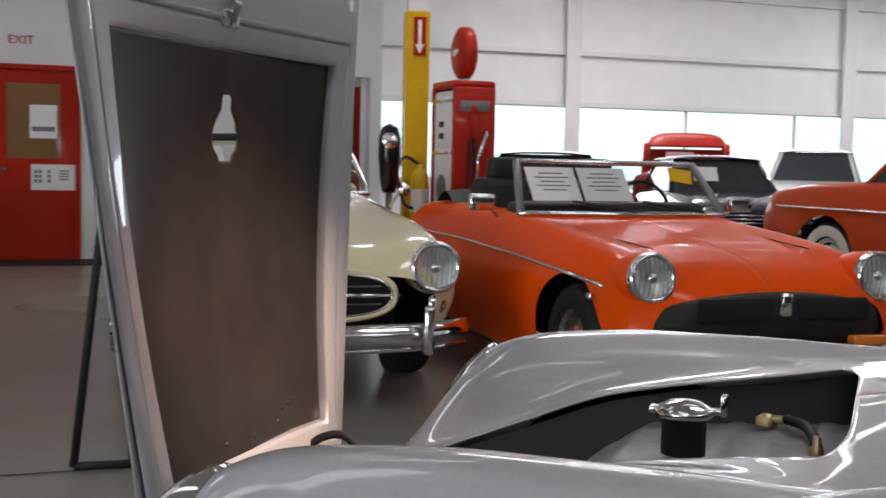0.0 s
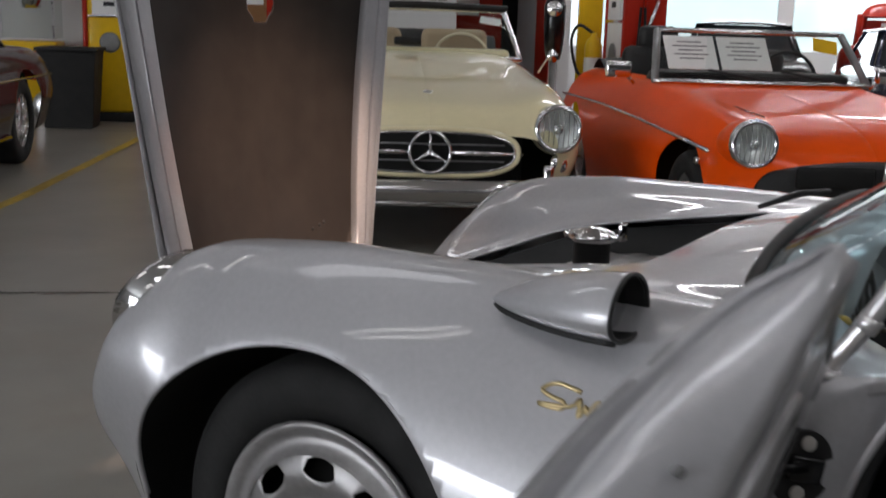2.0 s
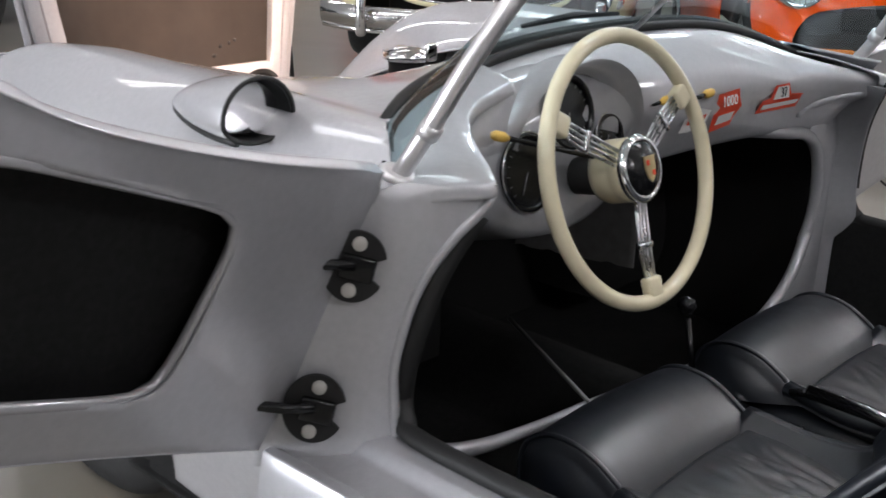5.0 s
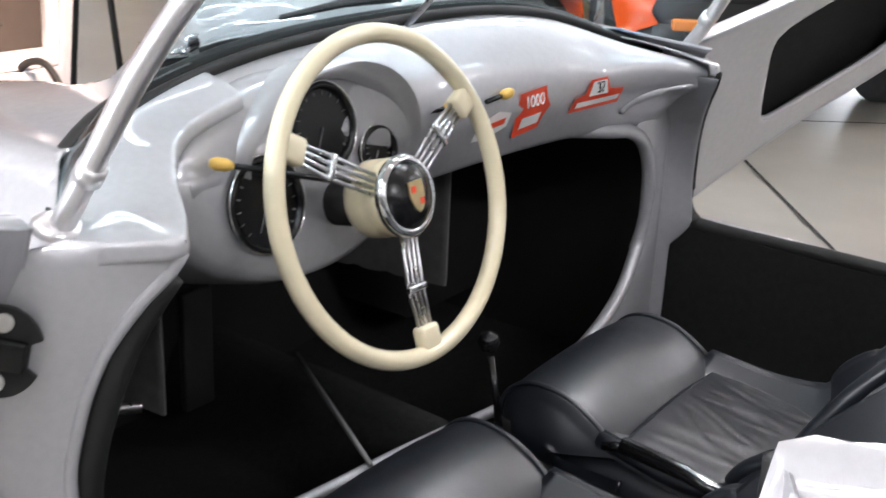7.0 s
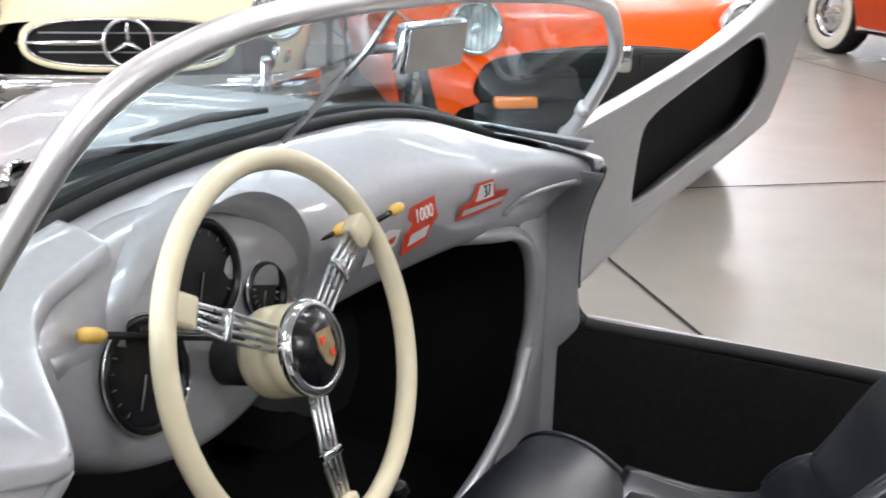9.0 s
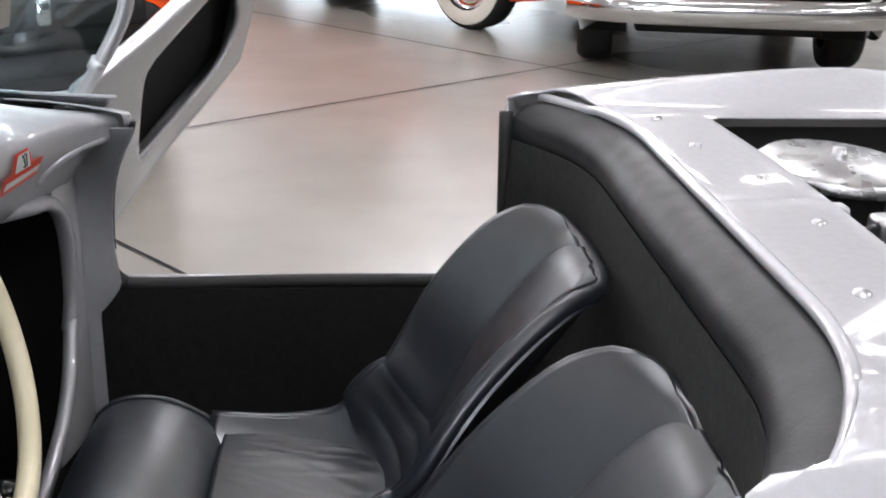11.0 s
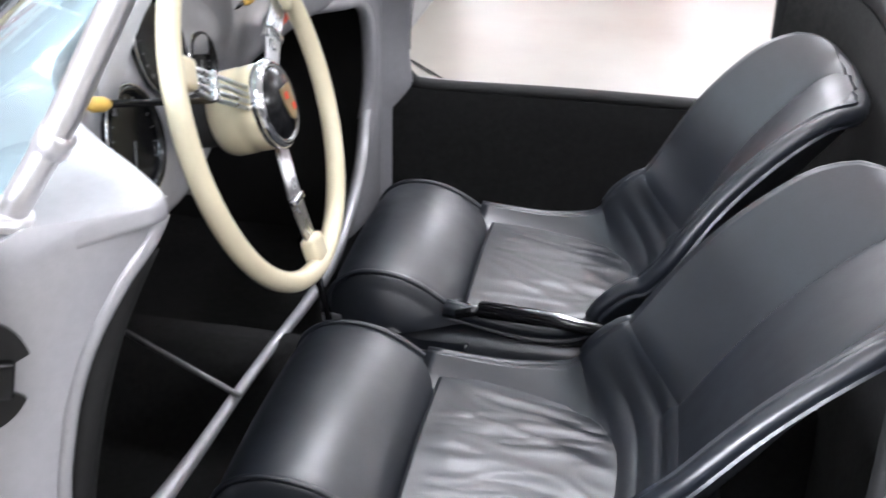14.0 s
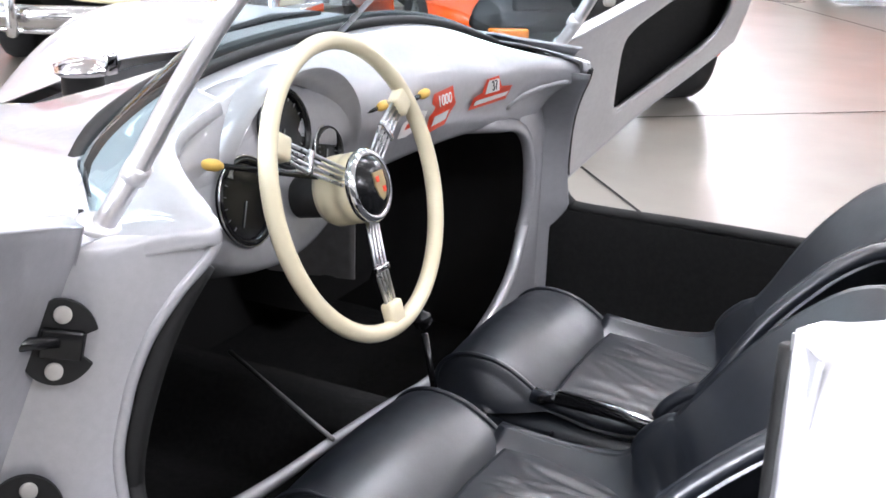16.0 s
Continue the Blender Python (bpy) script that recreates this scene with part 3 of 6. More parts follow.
def tank_z(x):
    return float(np.interp(x, [-0.22, -0.05, 0.10, 0.14, 0.60], [0.44, 0.56, 0.675, 0.692, 0.735]))
part("fuel_tank", grid(lambda x, v: (x, 0.335 * max(-1, min(1, v)), tank_z(x) - 0.012 * abs(v) ** 4 + (0.004 if abs((x * 12) % 1 - 0.5) < 0.15 else 0) - 0.2 * max(0, abs(v) - 1)), steps(-0.22, 0.60, 60), [-2, -1.05] + steps(-1, 1, 24) + [1.05, 2]), DULL, spyder, "dull grey ribbed fuel tank under the lid", thick=0.006)
cap = part("fuel_filler", lathe([(0.037, 0.0), (0.037, 0.062), (0.040, 0.064)], (0.245, -0.015, 0.715), (0, 0, 1), 32), BLACK, spyder, "black filler neck")
part("filler_cap", join(lathe([(0.042, 0.0), (0.048, 0.004), (0.048, 0.012), (0.042, 0.018), (0.026, 0.026), (0.0, 0.029)], (0.245, -0.015, 0.777), (0, 0, 1), 36), box((0.296, -0.015, 0.790), (0.026, 0.020, 0.010), 0.003), box((0.309, -0.012, 0.801), (0.011, 0.026, 0.036), 0.003), box((0.196, -0.015, 0.786), (0.018, 0.026, 0.012), 0.003)), CHROME, cap, "polished flip-up filler cap")
part("tank_sender", join(lathe([(0.02, 0), (0.02, 0.012), (0.008, 0.02), (0, 0.02)], (0.355, 0.235, 0.722), (0, 0, 1), 20), box((0.378, 0.23, 0.735), (0.03, 0.02, 0.012), 0.003)), GOLD, spyder, "small brass tank fitting")
part("tank_hose", tube(spline([(0.39, 0.225, 0.738), (0.425, 0.17, 0.742), (0.445, 0.09, 0.742), (0.455, 0.03, 0.736)], 8), [0.0085 + 0.0015 * (i % 2) for i in range(25)], 10), BLACK, spyder, "ribbed black hose on the tank")
part("hose_fitting", lathe([(0.0, 0.0), (0.012, 0.0), (0.012, 0.02), (0.007, 0.024), (0.007, 0.04), (0.0, 0.04)], (0.455, 0.02, 0.718), (0, 0, 1), 8), GOLD, spyder, "brass hose fitting")

# mirror fairing on the near wing
def fairing(u, v):
    """u runs from the pointed nose to the open mirror end, v round it."""
    r = math.sin(min(u, 1.0) * math.pi / 2) ** 0.7
    a = 2 * math.pi * v
    return (0.40 + 0.215 * u, -0.672 + 0.03 * u - 0.042 * u + math.cos(a) * (0.062 * r), 0.806 + 0.012 * u + math.sin(a) * (0.057 if math.sin(a) > 0 else 0.034) * r)
mf = part("side_mirror", grid(fairing, [i / 16 for i in range(17)], [i / 24 for i in range(25)]), SILVER, spyder, "silver teardrop mirror fairing on the wing", thick=0.003)
part("mirror_rim", tube([(0.617, -0.684 + math.cos(a) * 0.062, 0.818 + math.sin(a) * (0.057 if math.sin(a) > 0 else 0.034)) for a in steps(0, 2 * math.pi, 32)[:-1]], 0.0035, 8, True), BLACK, mf, "black rubber rim")
part("mirror_recess", grid(lambda u, v: Vector(fairing(1.0 - 0.2 * u, v)) + Vector((0.0, (0.684 + fairing(1.0, v)[1]) * -0.06, (0.818 - fairing(1.0, v)[2]) * 0.06)), steps(0, 1, 4), steps(0, 1, 32)), BLACK, mf, "black recess round the mirror glass")
part("mirror_glass", ([(0.588, -0.680 + math.cos(a) * 0.052, 0.818 + math.sin(a) * (0.046 if math.sin(a) > 0 else 0.027)) for a in steps(0, 2 * math.pi, 32)[:-1]], [tuple(range(32))]), CHROME, mf, "oval mirror glass", False)
part("fairing_seal", tube([Vector(fairing(u, 0.63 + 0.02 * u)) + Vector((0, -0.001, -0.003)) for u in steps(0.03, 1.0, 14)], [0.003] + [0.0055] * 14, 6), BLACK, mf, "black rubber seal under the fairing")
# gold script on the wing side, as a plain flourish
def on_wing(x, z):
    best = min((abs(front_S(x, 3 + 0.01 * i)[2] - z), 3 + 0.01 * i) for i in range(100))
    return Vector(front_S(x, best[1]))
pts = [(0.572, 0.712), (0.535, 0.716), (0.515, 0.708), (0.53, 0.700), (0.552, 0.696), (0.548, 0.688), (0.515, 0.690)]
for i in range(6):
    x0, z0, h = 0.562 + 0.027 * i, 0.694 - 0.006 * i, (0.010, 0.018, 0.010, 0.020, 0.011, 0.010)[i]
    pts += [(x0, z0), (x0 + 0.012, z0 + h), (x0 + 0.016, z0 - 0.002 - (0.010 if i == 0 else 0.0)), (x0 + 0.023, z0 + 0.004)]
part("script_badge", tube(spline([(p.x, -p.y - 0.004, p.z) for p in (on_wing(a, b) for a, b in pts)], 4), 0.0034, 6), GOLD, spyder, "gold script badge on the front wing")

# wheels
def wheel(x, y, turn=0.0):
    w = part("wheel", lathe([(0.20, -0.03), (0.212, -0.012), (0.222, 0.002), (0.215, 0.009), (0.202, -0.006), (0.186, -0.012), (0.170, 0.004), (0.165, 0.010)], (0, 0, 0), (0, -1, 0), 40), RIMGREY, spyder, "silver steel wheel rim")
    w.matrix_basis = pose(x, y, WZ, 0, 0, turn)
    part("tyre", lathe([(0.20, -0.13), (0.25, -0.145), (0.30, -0.14), (0.322, -0.12), (0.325, -0.08), (0.325, -0.02), (0.322, 0.02), (0.30, 0.04), (0.25, 0.045), (0.218, 0.03), (0.212, 0.01)], (0, 0.04, 0), (0, -1, 0), 56), TYRE, w, "black treaded tyre")
    dc = clip(lathe([(0.168, 0.004), (0.14, 0.012), (0.115, 0.012), (0.10, 0.0), (0.085, -0.006), (0.06, 0.0), (0.045, 0.012), (0.02, 0.016), (0.0, 0.016)], (0, 0, 0), (0, -1, 0), 72), lambda p: min((math.hypot((math.cos(a) * p[0] + math.sin(a) * p[2] - 0.143) / 0.02, (math.cos(a) * p[2] - math.sin(a) * p[0]) / 0.036) - 1) for a in steps(0, 2 * math.pi, 8)[:-1]))
    part("wheel_disc", dc, RIMGREY, w, "slotted steel wheel disc", thick=0.004)
    for k in range(5):
        a = radians(72 * k + 20)
        part("lug_nut", lathe([(0.013, 0), (0.013, 0.014), (0.006, 0.018), (0, 0.018)], (math.cos(a) * 0.072, 0.004, math.sin(a) * 0.072), (0, -1, 0), 6), STEEL, w, smooth=False)
    part("brake_drum", lathe([(0.165, -0.02), (0.16, -0.09), (0.0, -0.09)], (0, 0, 0), (0, -1, 0), 32), DARK, w)
    return w
wheel(WX, -0.672)
copyw = wheel(WX, 0.672)
copyw.matrix_basis = pose(WX, 0.672, WZ, 0, 0, 180)
wheel(2.13, -0.63)
w4 = wheel(2.13, 0.63)
w4.matrix_basis = pose(2.13, 0.63, WZ, 0, 0, 180)
for sgn in (-1, 1):
    wv, wfc = lathe([(0.376, -0.025), (0.376, 0.30), (0.05, 0.31)], (0.10, 0.70 * sgn, 0.315), (0, -sgn, 0), 48)
    wv = [(0.10 + (q[0] - 0.10) * (1.165 if q[0] < 0.10 else 1.0), q[1], q[2] if q[2] > 0.315 or q[0] > 0.10 else 0.315 + (q[2] - 0.315) * 1.3) for q in wv]
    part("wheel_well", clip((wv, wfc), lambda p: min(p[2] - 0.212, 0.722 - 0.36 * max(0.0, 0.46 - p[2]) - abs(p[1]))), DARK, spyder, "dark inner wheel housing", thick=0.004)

# dash: top roll, face, lower lip
def dash_face(y):
    return 0.840 + 0.118 * (y / 0.62) ** 4 if y > 0 else 0.840 - 0.020 * min(1.0, -y / 0.2)
def dash_low(y):
    return 0.672 - 0.02 * (abs(y) / 0.6) ** 2
def dash_end(y, z):
    """Lower part of the right-hand dash end stays further forward."""
    if y < 0:
        return dash_face(y)
    k = min(1.0, max(0.0, (z - 0.64) / 0.12))
    return 0.840 + (0.015 + 0.103 * k) * (abs(y) / 0.62) ** 4
def dash_S(y, v):
    zt = 0.893 - 0.10 * (abs(y) / 0.62) ** 2.8
    k = min(1.0, max(0.0, (y - 0.42) / 0.2))
    P = [Vector((gasket_x(y) - 0.01, y, zt - 0.006)), Vector((gasket_x(y) + 0.05, y, zt - 0.012)), Vector((dash_face(y) - 0.018 + 0.014 * k, y, zt - 0.06 + 0.046 * k)), Vector((dash_face(y), y, 0.775 + (zt - 0.893) * 0.25 - 0.004 * k)),
         Vector((dash_end(y, 0.72) - 0.012, y, 0.72)), Vector((dash_end(y, 0.68) - 0.03, y, dash_low(y) + 0.008)), Vector((dash_end(y, 0.67) - 0.05, y, dash_low(y) + 0.002))]
    i = int(min(v, 5.9999))
    t = v - i
    p0, p1, p2, p3 = P[max(i - 1, 0)], P[i], P[i + 1], P[min(i + 2, 6)]
    return 0.5 * (2 * p1 + (p2 - p0) * t + (2 * p0 - 5 * p1 + 4 * p2 - p3) * t * t + (3 * p1 - p0 - 3 * p2 + p3) * t ** 3)
part("dash", grid(dash_S, steps(-0.455, 0.605, 56), steps(0, 6, 36)), SILVER_IN, spyder, "silver moulded dash", thick=0.005)
part("windscreen_gasket", join(*[tube([(gasket_x(y) + dx, y, 0.893 - 0.10 * (abs(y) / 0.62) ** 2.8 + dz) for y in steps(-0.648, 0.64, 48)], [r - 0.006 * max(0.0, (abs(y) - 0.50) / 0.15) for y in steps(-0.648, 0.64, 48)], 8) for dx, dz, r in ((0.0, 0.006, 0.012), (0.022, 0.002, 0.009))]), BLACK, spyder, "black rubber windscreen gasket")

# bulkhead ring round the footwell opening
RING = spline([(0.957, -0.603, 0.768), (0.922, -0.661, 0.66), (0.90, -0.697, 0.52), (0.885, -0.68, 0.38), (0.84, -0.58, 0.24), (0.80, -0.40, 0.18), (0.80, 0.0, 0.18), (0.81, 0.30, 0.185), (0.83, 0.52, 0.27), (0.845, 0.625, 0.42), (0.85, 0.632, 0.53), (0.852, 0.60, 0.612), (0.848, 0.548, 0.652), (0.835, 0.49, 0.662), (0.79, 0.40, 0.672)], 8)
RIGHT = [p for p in RING if p.y > 0.4 and p.z > 0.40]
part("footwell_rim", tube(RIGHT, 0.0135, 10), SILVER, spyder, "silver rounded rim of the footwell opening")
SILL_RING = spline([(0.897, -0.690, 0.450), (0.870, -0.655, 0.405), (0.860, -0.57, 0.350), (0.858, -0.46, 0.316), (0.857, -0.32, 0.297), (0.857, -0.15, 0.285), (0.857, 0.0, 0.270), (0.857, 0.16, 0.248), (0.856, 0.31, 0.243), (0.854, 0.46, 0.278), (0.850, 0.565, 0.335), (0.846, 0.625, 0.42)], 6)
part("floor_rim", tube(SILL_RING, [0.0085 + 0.0045 * min(1.0, (p.y + 0.08) ** 2 / 0.16) for p in SILL_RING], 10), SILVER, spyder, "silver rolled rim across the floor")
part("rim_trim", tube([p + Vector((0.004, 0.022 if p.y < -0.3 else (-0.02 if p.y > 0.3 else 0), 0.0)) for p in RING[2:34]], 0.0155, 8), BLACK, spyder, "black rubber edge trim")

# flat scuttle corners beside the windscreen feet
COR_Y = [0.36, 0.44, 0.47, 0.50, 0.53, 0.57, 0.60, 0.64, 0.668, 0.70]
cor_x = knots(COR_Y, [0.800, 0.804, 0.815, 0.845, 0.885, 0.944, 0.972, 0.942, 0.908, 0.876])
cor_z = knots(COR_Y, [0.862, 0.842, 0.830, 0.816, 0.805, 0.793, 0.788, 0.785, 0.777, 0.750])
def corner_S(y, u):
    """Smooth scuttle skin from the gasket back to the rolled edge above the jamb."""
    x0, z0 = gasket_x(y) + 0.004, 0.897 - 0.10 * (y / 0.62) ** 2.8
    x0 = min(x0, cor_x(y) - 0.03)
    k = min(u, 1.0)
    roll = max(0.0, u - 1.0) / 0.2
    z = z0 + (cor_z(y) - z0) * k ** 1.3 + 0.004 * math.sin(math.pi * k)
    return (x0 + (cor_x(y) - x0) * k + 0.006 * math.sin(roll * math.pi / 2), -y, z - 0.016 * (1 - math.cos(roll * math.pi / 2)) - 0.002 * roll)
rolls = steps(0, 1, 16) + [1.04, 1.08, 1.12, 1.16, 1.2]
for gg in (grid(corner_S, steps(0.36, 0.69, 44), rolls), mirrored(grid(corner_S, steps(0.585, 0.628, 8), rolls))):
    part("scuttle_corner", gg, SILVER, spyder, "smooth silver scuttle corner under the pillar", thick=0.003)
# slanted door jambs, inner trim faces
def skin_at(z):
    return float(np.interp(z, [0.40, 0.50, 0.60, 0.68, 0.74, 0.775, 0.79], [0.835, 0.828, 0.815, 0.79, 0.755, 0.71, 0.66]))
RIM_Y = knots([0.40, 0.46, 0.52, 0.60, 0.66, 0.72, 0.755, 0.79], [0.692, 0.699, 0.698, 0.683, 0.663, 0.630, 0.605, 0.590])
def rim_at(z):
    return RIM_Y(z)
def jamb_S(z, u):
    y = rim_at(z) + (skin_at(z) - rim_at(z)) * u
    return (0.862 + (0.716 - y) - 0.13 * (z - 0.713) + (0.012 if 0.05 < u < 0.95 else 0.0), y, z)
g = grid(jamb_S, steps(0.40, 0.785, 20), [0, 0.05, 0.3, 0.5, 0.7, 0.95, 1.0])
for gg in (g, mirrored(g)):
    part("door_jamb", gg, SILVER, spyder, "silver door jamb panel", thick=0.004)

part("opening_rim", tube([(jamb_S(z, 0)[0] - 0.001, -jamb_S(z, 0)[1] + 0.001, z) for z in steps(0.405, 0.772, 36)], 0.0075, 10), SILVER, spyder, "rolled silver edge of the door opening")

# rounded post below the right-hand dash end, running into the jamb
def post_S(z, u):
    ya = float(np.interp(z, [0.20, 0.27, 0.42, 0.53, 0.585, 0.625, 0.645, 0.66, 0.70, 0.76], [0.45, 0.52, 0.622, 0.632, 0.618, 0.585, 0.55, 0.56, 0.59, 0.60]))
    yb = rim_at(max(z, 0.40)) - 0.012
    xb = 0.862 + 0.716 - yb - 0.13 * (z - 0.713)
    k = min(1.0, max(0.0, (z - 0.41) / 0.05))
    xb = 0.884 + (xb - 0.884) * k
    if u < 0.3:
        w = u / 0.3
        return (0.85 + 0.014 * w + 0.008 * math.sin(math.pi * w), ya + (min(yb, 0.662) - ya) * w, z)
    w = (u - 0.3) / 0.7
    return (0.864 + (xb - 0.864) * w, min(yb, 0.662) + (yb - min(yb, 0.662)) * w, z)
part("dash_post", grid(post_S, steps(0.22, 0.765, 40), steps(0, 1, 20)), SILVER_IN, spyder, "silver rounded post below the dash end", thick=0.004)
part("jamb_edge_trim", tube([(jamb_S(z, 0)[0] + 0.006, jamb_S(z, 0)[1], z) for z in steps(0.525, 0.775, 14)], 0.006, 8), BLACK, spyder, "black rubber jamb edge")

# door hinges: round black plates with two pale screws and an arm
def hinge(zc, yc, sgn):
    n = Vector((0.70, 0.71 * sgn, 0.09)).normalized()
    up = Vector((0.08, -0.22 * sgn, 0.95)).normalized()
    up = (up - n * up.dot(n)).normalized()
    sd = n.cross(up)
    c = Vector((0.862 + (0.716 - yc) - 0.13 * (zc - 0.713), yc * sgn, zc)) + n * 0.02
    rim = []
    for a in range(0, 360, 8):
        x, y = 0.041 * math.cos(radians(a)), 0.047 * math.sin(radians(a))
        rim.append((min(x, 0.027 if abs(y) < 0.0165 else 1.0), y))
    h = part("door_hinge", poly_prism([(x * sgn, y) for x, y in rim], 0.007, sd, up, c + n * 0.007), BLACK, spyder, "black door hinge plate with a notched edge", False)
    part("hinge_block", moved(box((0.003 * sgn, 0, 0.010), (0.044, 0.032, 0.012), 0.003), Matrix(((sd.x, up.x, n.x, c.x), (sd.y, up.y, n.y, c.y), (sd.z, up.z, n.z, c.z), (0, 0, 0, 1)))), BLACKGLOSS, h, "recessed black hinge block")
    for k in (-1, 1):
        part("screw", lathe([(0.0095, 0.006), (0.0095, 0.010), (0.008, 0.011), (0, 0.011)], c + up * 0.031 * k, n, 16), BOLT, h, "pale screw head")
    out = Vector((-0.62, 0.76 * sgn, 0.16)).normalized()
    part("hinge_arm", join(tube([c + n * 0.013 + up * 0.004, c + n * 0.016 + out * 0.04, c + n * 0.016 + out * 0.11], 0.0075, 8)), BLACKGLOSS, h, "black hinge arm")
for sgn in (-1, 1):
    hinge(0.682, 0.724, sgn)
    hinge(0.492, 0.771, sgn)

# doors, swung out and tipped up on their slanted hinges
DB = [(0.80, -0.84, 0.435), (0.828, -1.01, 0.505), (0.858, -1.184, 0.573), (0.905, -1.36, 0.645), (0.952, -1.532, 0.718)]
DT = [(0.879, -0.70, 0.80), (0.93, -0.93, 0.862), (0.985, -1.14, 0.935), (1.02, -1.28, 1.005), (1.058, -1.41, 1.07)]
dbot, dtop = spline(DB, 8), spline(DT, 8)
DN = Vector((0.938, 0.117, -0.325))
def door_P(s, r, out=0.0):
    i = min(int(s * 32), 31)
    t = s * 32 - i
    a, b = dbot[i].lerp(dbot[i + 1], t), dtop[i].lerp(dtop[i + 1], t)
    p = a.lerp(b, r)
    w = 4 * r * (1 - r)
    p += Vector((0.0, -0.045 * w * s ** 6 + 0.02 * w * (1 - s) ** 6, 0.0))
    return p - DN * out
hole = [(-1.408, 0.733), (-1.016, 0.581), (-0.923, 0.798), (-1.29, 0.954), (-1.44, 0.825)]
def hole_out(p):
    d = []
    for (ya, za), (yb, zb) in zip(hole, hole[1:] + hole[:1]):
        L = math.hypot(yb - ya, zb - za)
        d.append(((p[1] - ya) * (zb - za) - (p[2] - za) * (yb - ya)) / L)
    return math.log(sum(math.exp(45 * q) for q in d)) / 45
OUT = spline([(0.868, -1.560, 0.700), (0.885, -1.572, 0.76), (0.912, -1.563, 0.865), (0.943, -1.541, 0.94), (0.968, -1.50, 0.996), (0.992, -1.435, 1.04), (1.045, -1.40, 1.077)], 6)
def edge_gap(s, r):
    """Vector from the inner skin's rim to the outer skin's."""
    side = -DN * (0.05 - 0.024 * r)
    grow = 1.0 + 0.34 * max(0.0, 1 - (r / 0.8) ** 2)
    i = min(int(r * 36), 35)
    far = OUT[i].lerp(OUT[i + 1], r * 36 - i) - door_P(1.0, r)
    far *= grow
    w = max(0.0, (s - 0.62) / 0.38) ** 3
    return side.lerp(far, w)
def make_door(m, side):
    dr = part("door", clip(grid(lambda s, r: door_P(s, r), steps(0, 1, 40), steps(0, 1, 30)), hole_out), SILVER_IN, spyder, "open silver door, inner skin with a large pocket cut-out", thick=0.004)
    dr.matrix_basis = m
    part("door_skin", grid(lambda s, r: door_P(s, r) + edge_gap(s, r) - DN * 0.05 * (math.sin(math.pi * r) ** 0.7) * math.sin(math.pi * (0.1 + 0.9 * s)), steps(0, 1, 32), steps(0, 1, 18)), SILVER, dr, "silver outer door skin", thick=0.004)
    loop = [(s, 0.0) for s in steps(0, 1, 20)] + [(1.0, r) for r in steps(0, 1, 16)[1:]] + [(s, 1.0) for s in steps(1, 0, 20)[1:]] + [(0.0, r) for r in steps(1, 0, 16)[1:-1]]
    def edge(k, s, r):
        gap = edge_gap(s, r)
        bulge = math.sin(math.pi * k) * 0.012 * (1 if s > 0.6 else 0.5) - (0.016 * math.exp(-((k - 0.84) / 0.06) ** 2) if s > 0.97 else 0.0)
        out = Vector((0.2, -0.9 if s > 0.95 else -0.2, 0.7 if r > 0.95 else (-0.5 if r < 0.05 else 0.1))).normalized()
        return door_P(s, r) + gap * k + out * bulge + DN * (0.006 * math.exp(-((k - 0.06) / 0.05) ** 2))
    rows = [[edge(k, s, r) for s, r in loop] for k in (0, 0.06, 0.14, 0.35, 0.6, 0.73, 0.79, 0.84, 0.89, 0.94, 0.98, 1.0)]
    n = len(loop)
    part("door_edge", ([tuple(p) for row in rows for p in row], [(i * n + j, i * n + (j + 1) % n, (i + 1) * n + (j + 1) % n, (i + 1) * n + j) for i in range(11) for j in range(n)]), SILVER, dr, "rounded silver door edge")
    part("door_pocket", grid(lambda s, r: door_P(s, r, 0.045), steps(0.12, 0.96, 12), steps(0.06, 0.94, 10)), CARPET, dr, "black door pocket lining")
    cy, cz = -1.20, 0.765
    ring = []
    for a in steps(0, 2 * math.pi, 60)[:-1]:
        lo, hi = 0.0, 0.5
        for _ in range(14):
            mid = (lo + hi) / 2
            if hole_out((0, cy + math.cos(a) * mid, cz + math.sin(a) * mid)) < 0:
                lo = mid
            else:
                hi = mid
        y, z = cy + math.cos(a) * lo, cz + math.sin(a) * lo
        base = Vector((0.852, -1.045, 0.606))
        x = base.x - ((y - base.y) * DN.y + (z - base.z) * DN.z) / DN.x
        ring.append((x, y, z))
    part("pocket_rim", tube(ring, 0.007, 8, True), SILVER_IN, dr, "rolled rim of the pocket opening")
    return dr
ld = make_door(Matrix.Identity(4), -1)
rd = make_door(pose(0.87, 0.74, 0.0, 0, 0, -7) @ Matrix.Translation((-0.86, -0.74, 0.0)) @ Matrix.Diagonal((1, -1, 1, 1)), 1)
def words(text, size, m, material, parent, label, depth=0.0005):
    cu = bpy.data.curves.new("writing", 'FONT')
    cu.body, cu.size, cu.align_x, cu.align_y, cu.extrude = text, size, 'CENTER', 'CENTER', depth
    ob = new("writing", cu)
    dg = bpy.context.evaluated_depsgraph_get()
    me = bpy.data.meshes.new_from_object(ob.evaluated_get(dg))
    bpy.data.objects.remove(ob)
    me.materials.clear()
    me.materials.append(material)
    o = new("writing", me)
    o.matrix_world = m
    if parent is not None:
        o.parent = parent
    return tagged(o, label)
for digit, r in (("5", 0.325), ("5", 0.388), ("0", 0.451)):
    e1 = edge_gap(1.0, r).normalized()
    e2 = (door_P(1.0, r + 0.05) - door_P(1.0, r)).normalized()
    e2 = (e2 - e1 * e1.dot(e2)).normalized()
    e3 = e2.cross(e1)
    p = door_P(1.0, r) + edge_gap(1.0, r) * 0.42 + e3 * 0.014
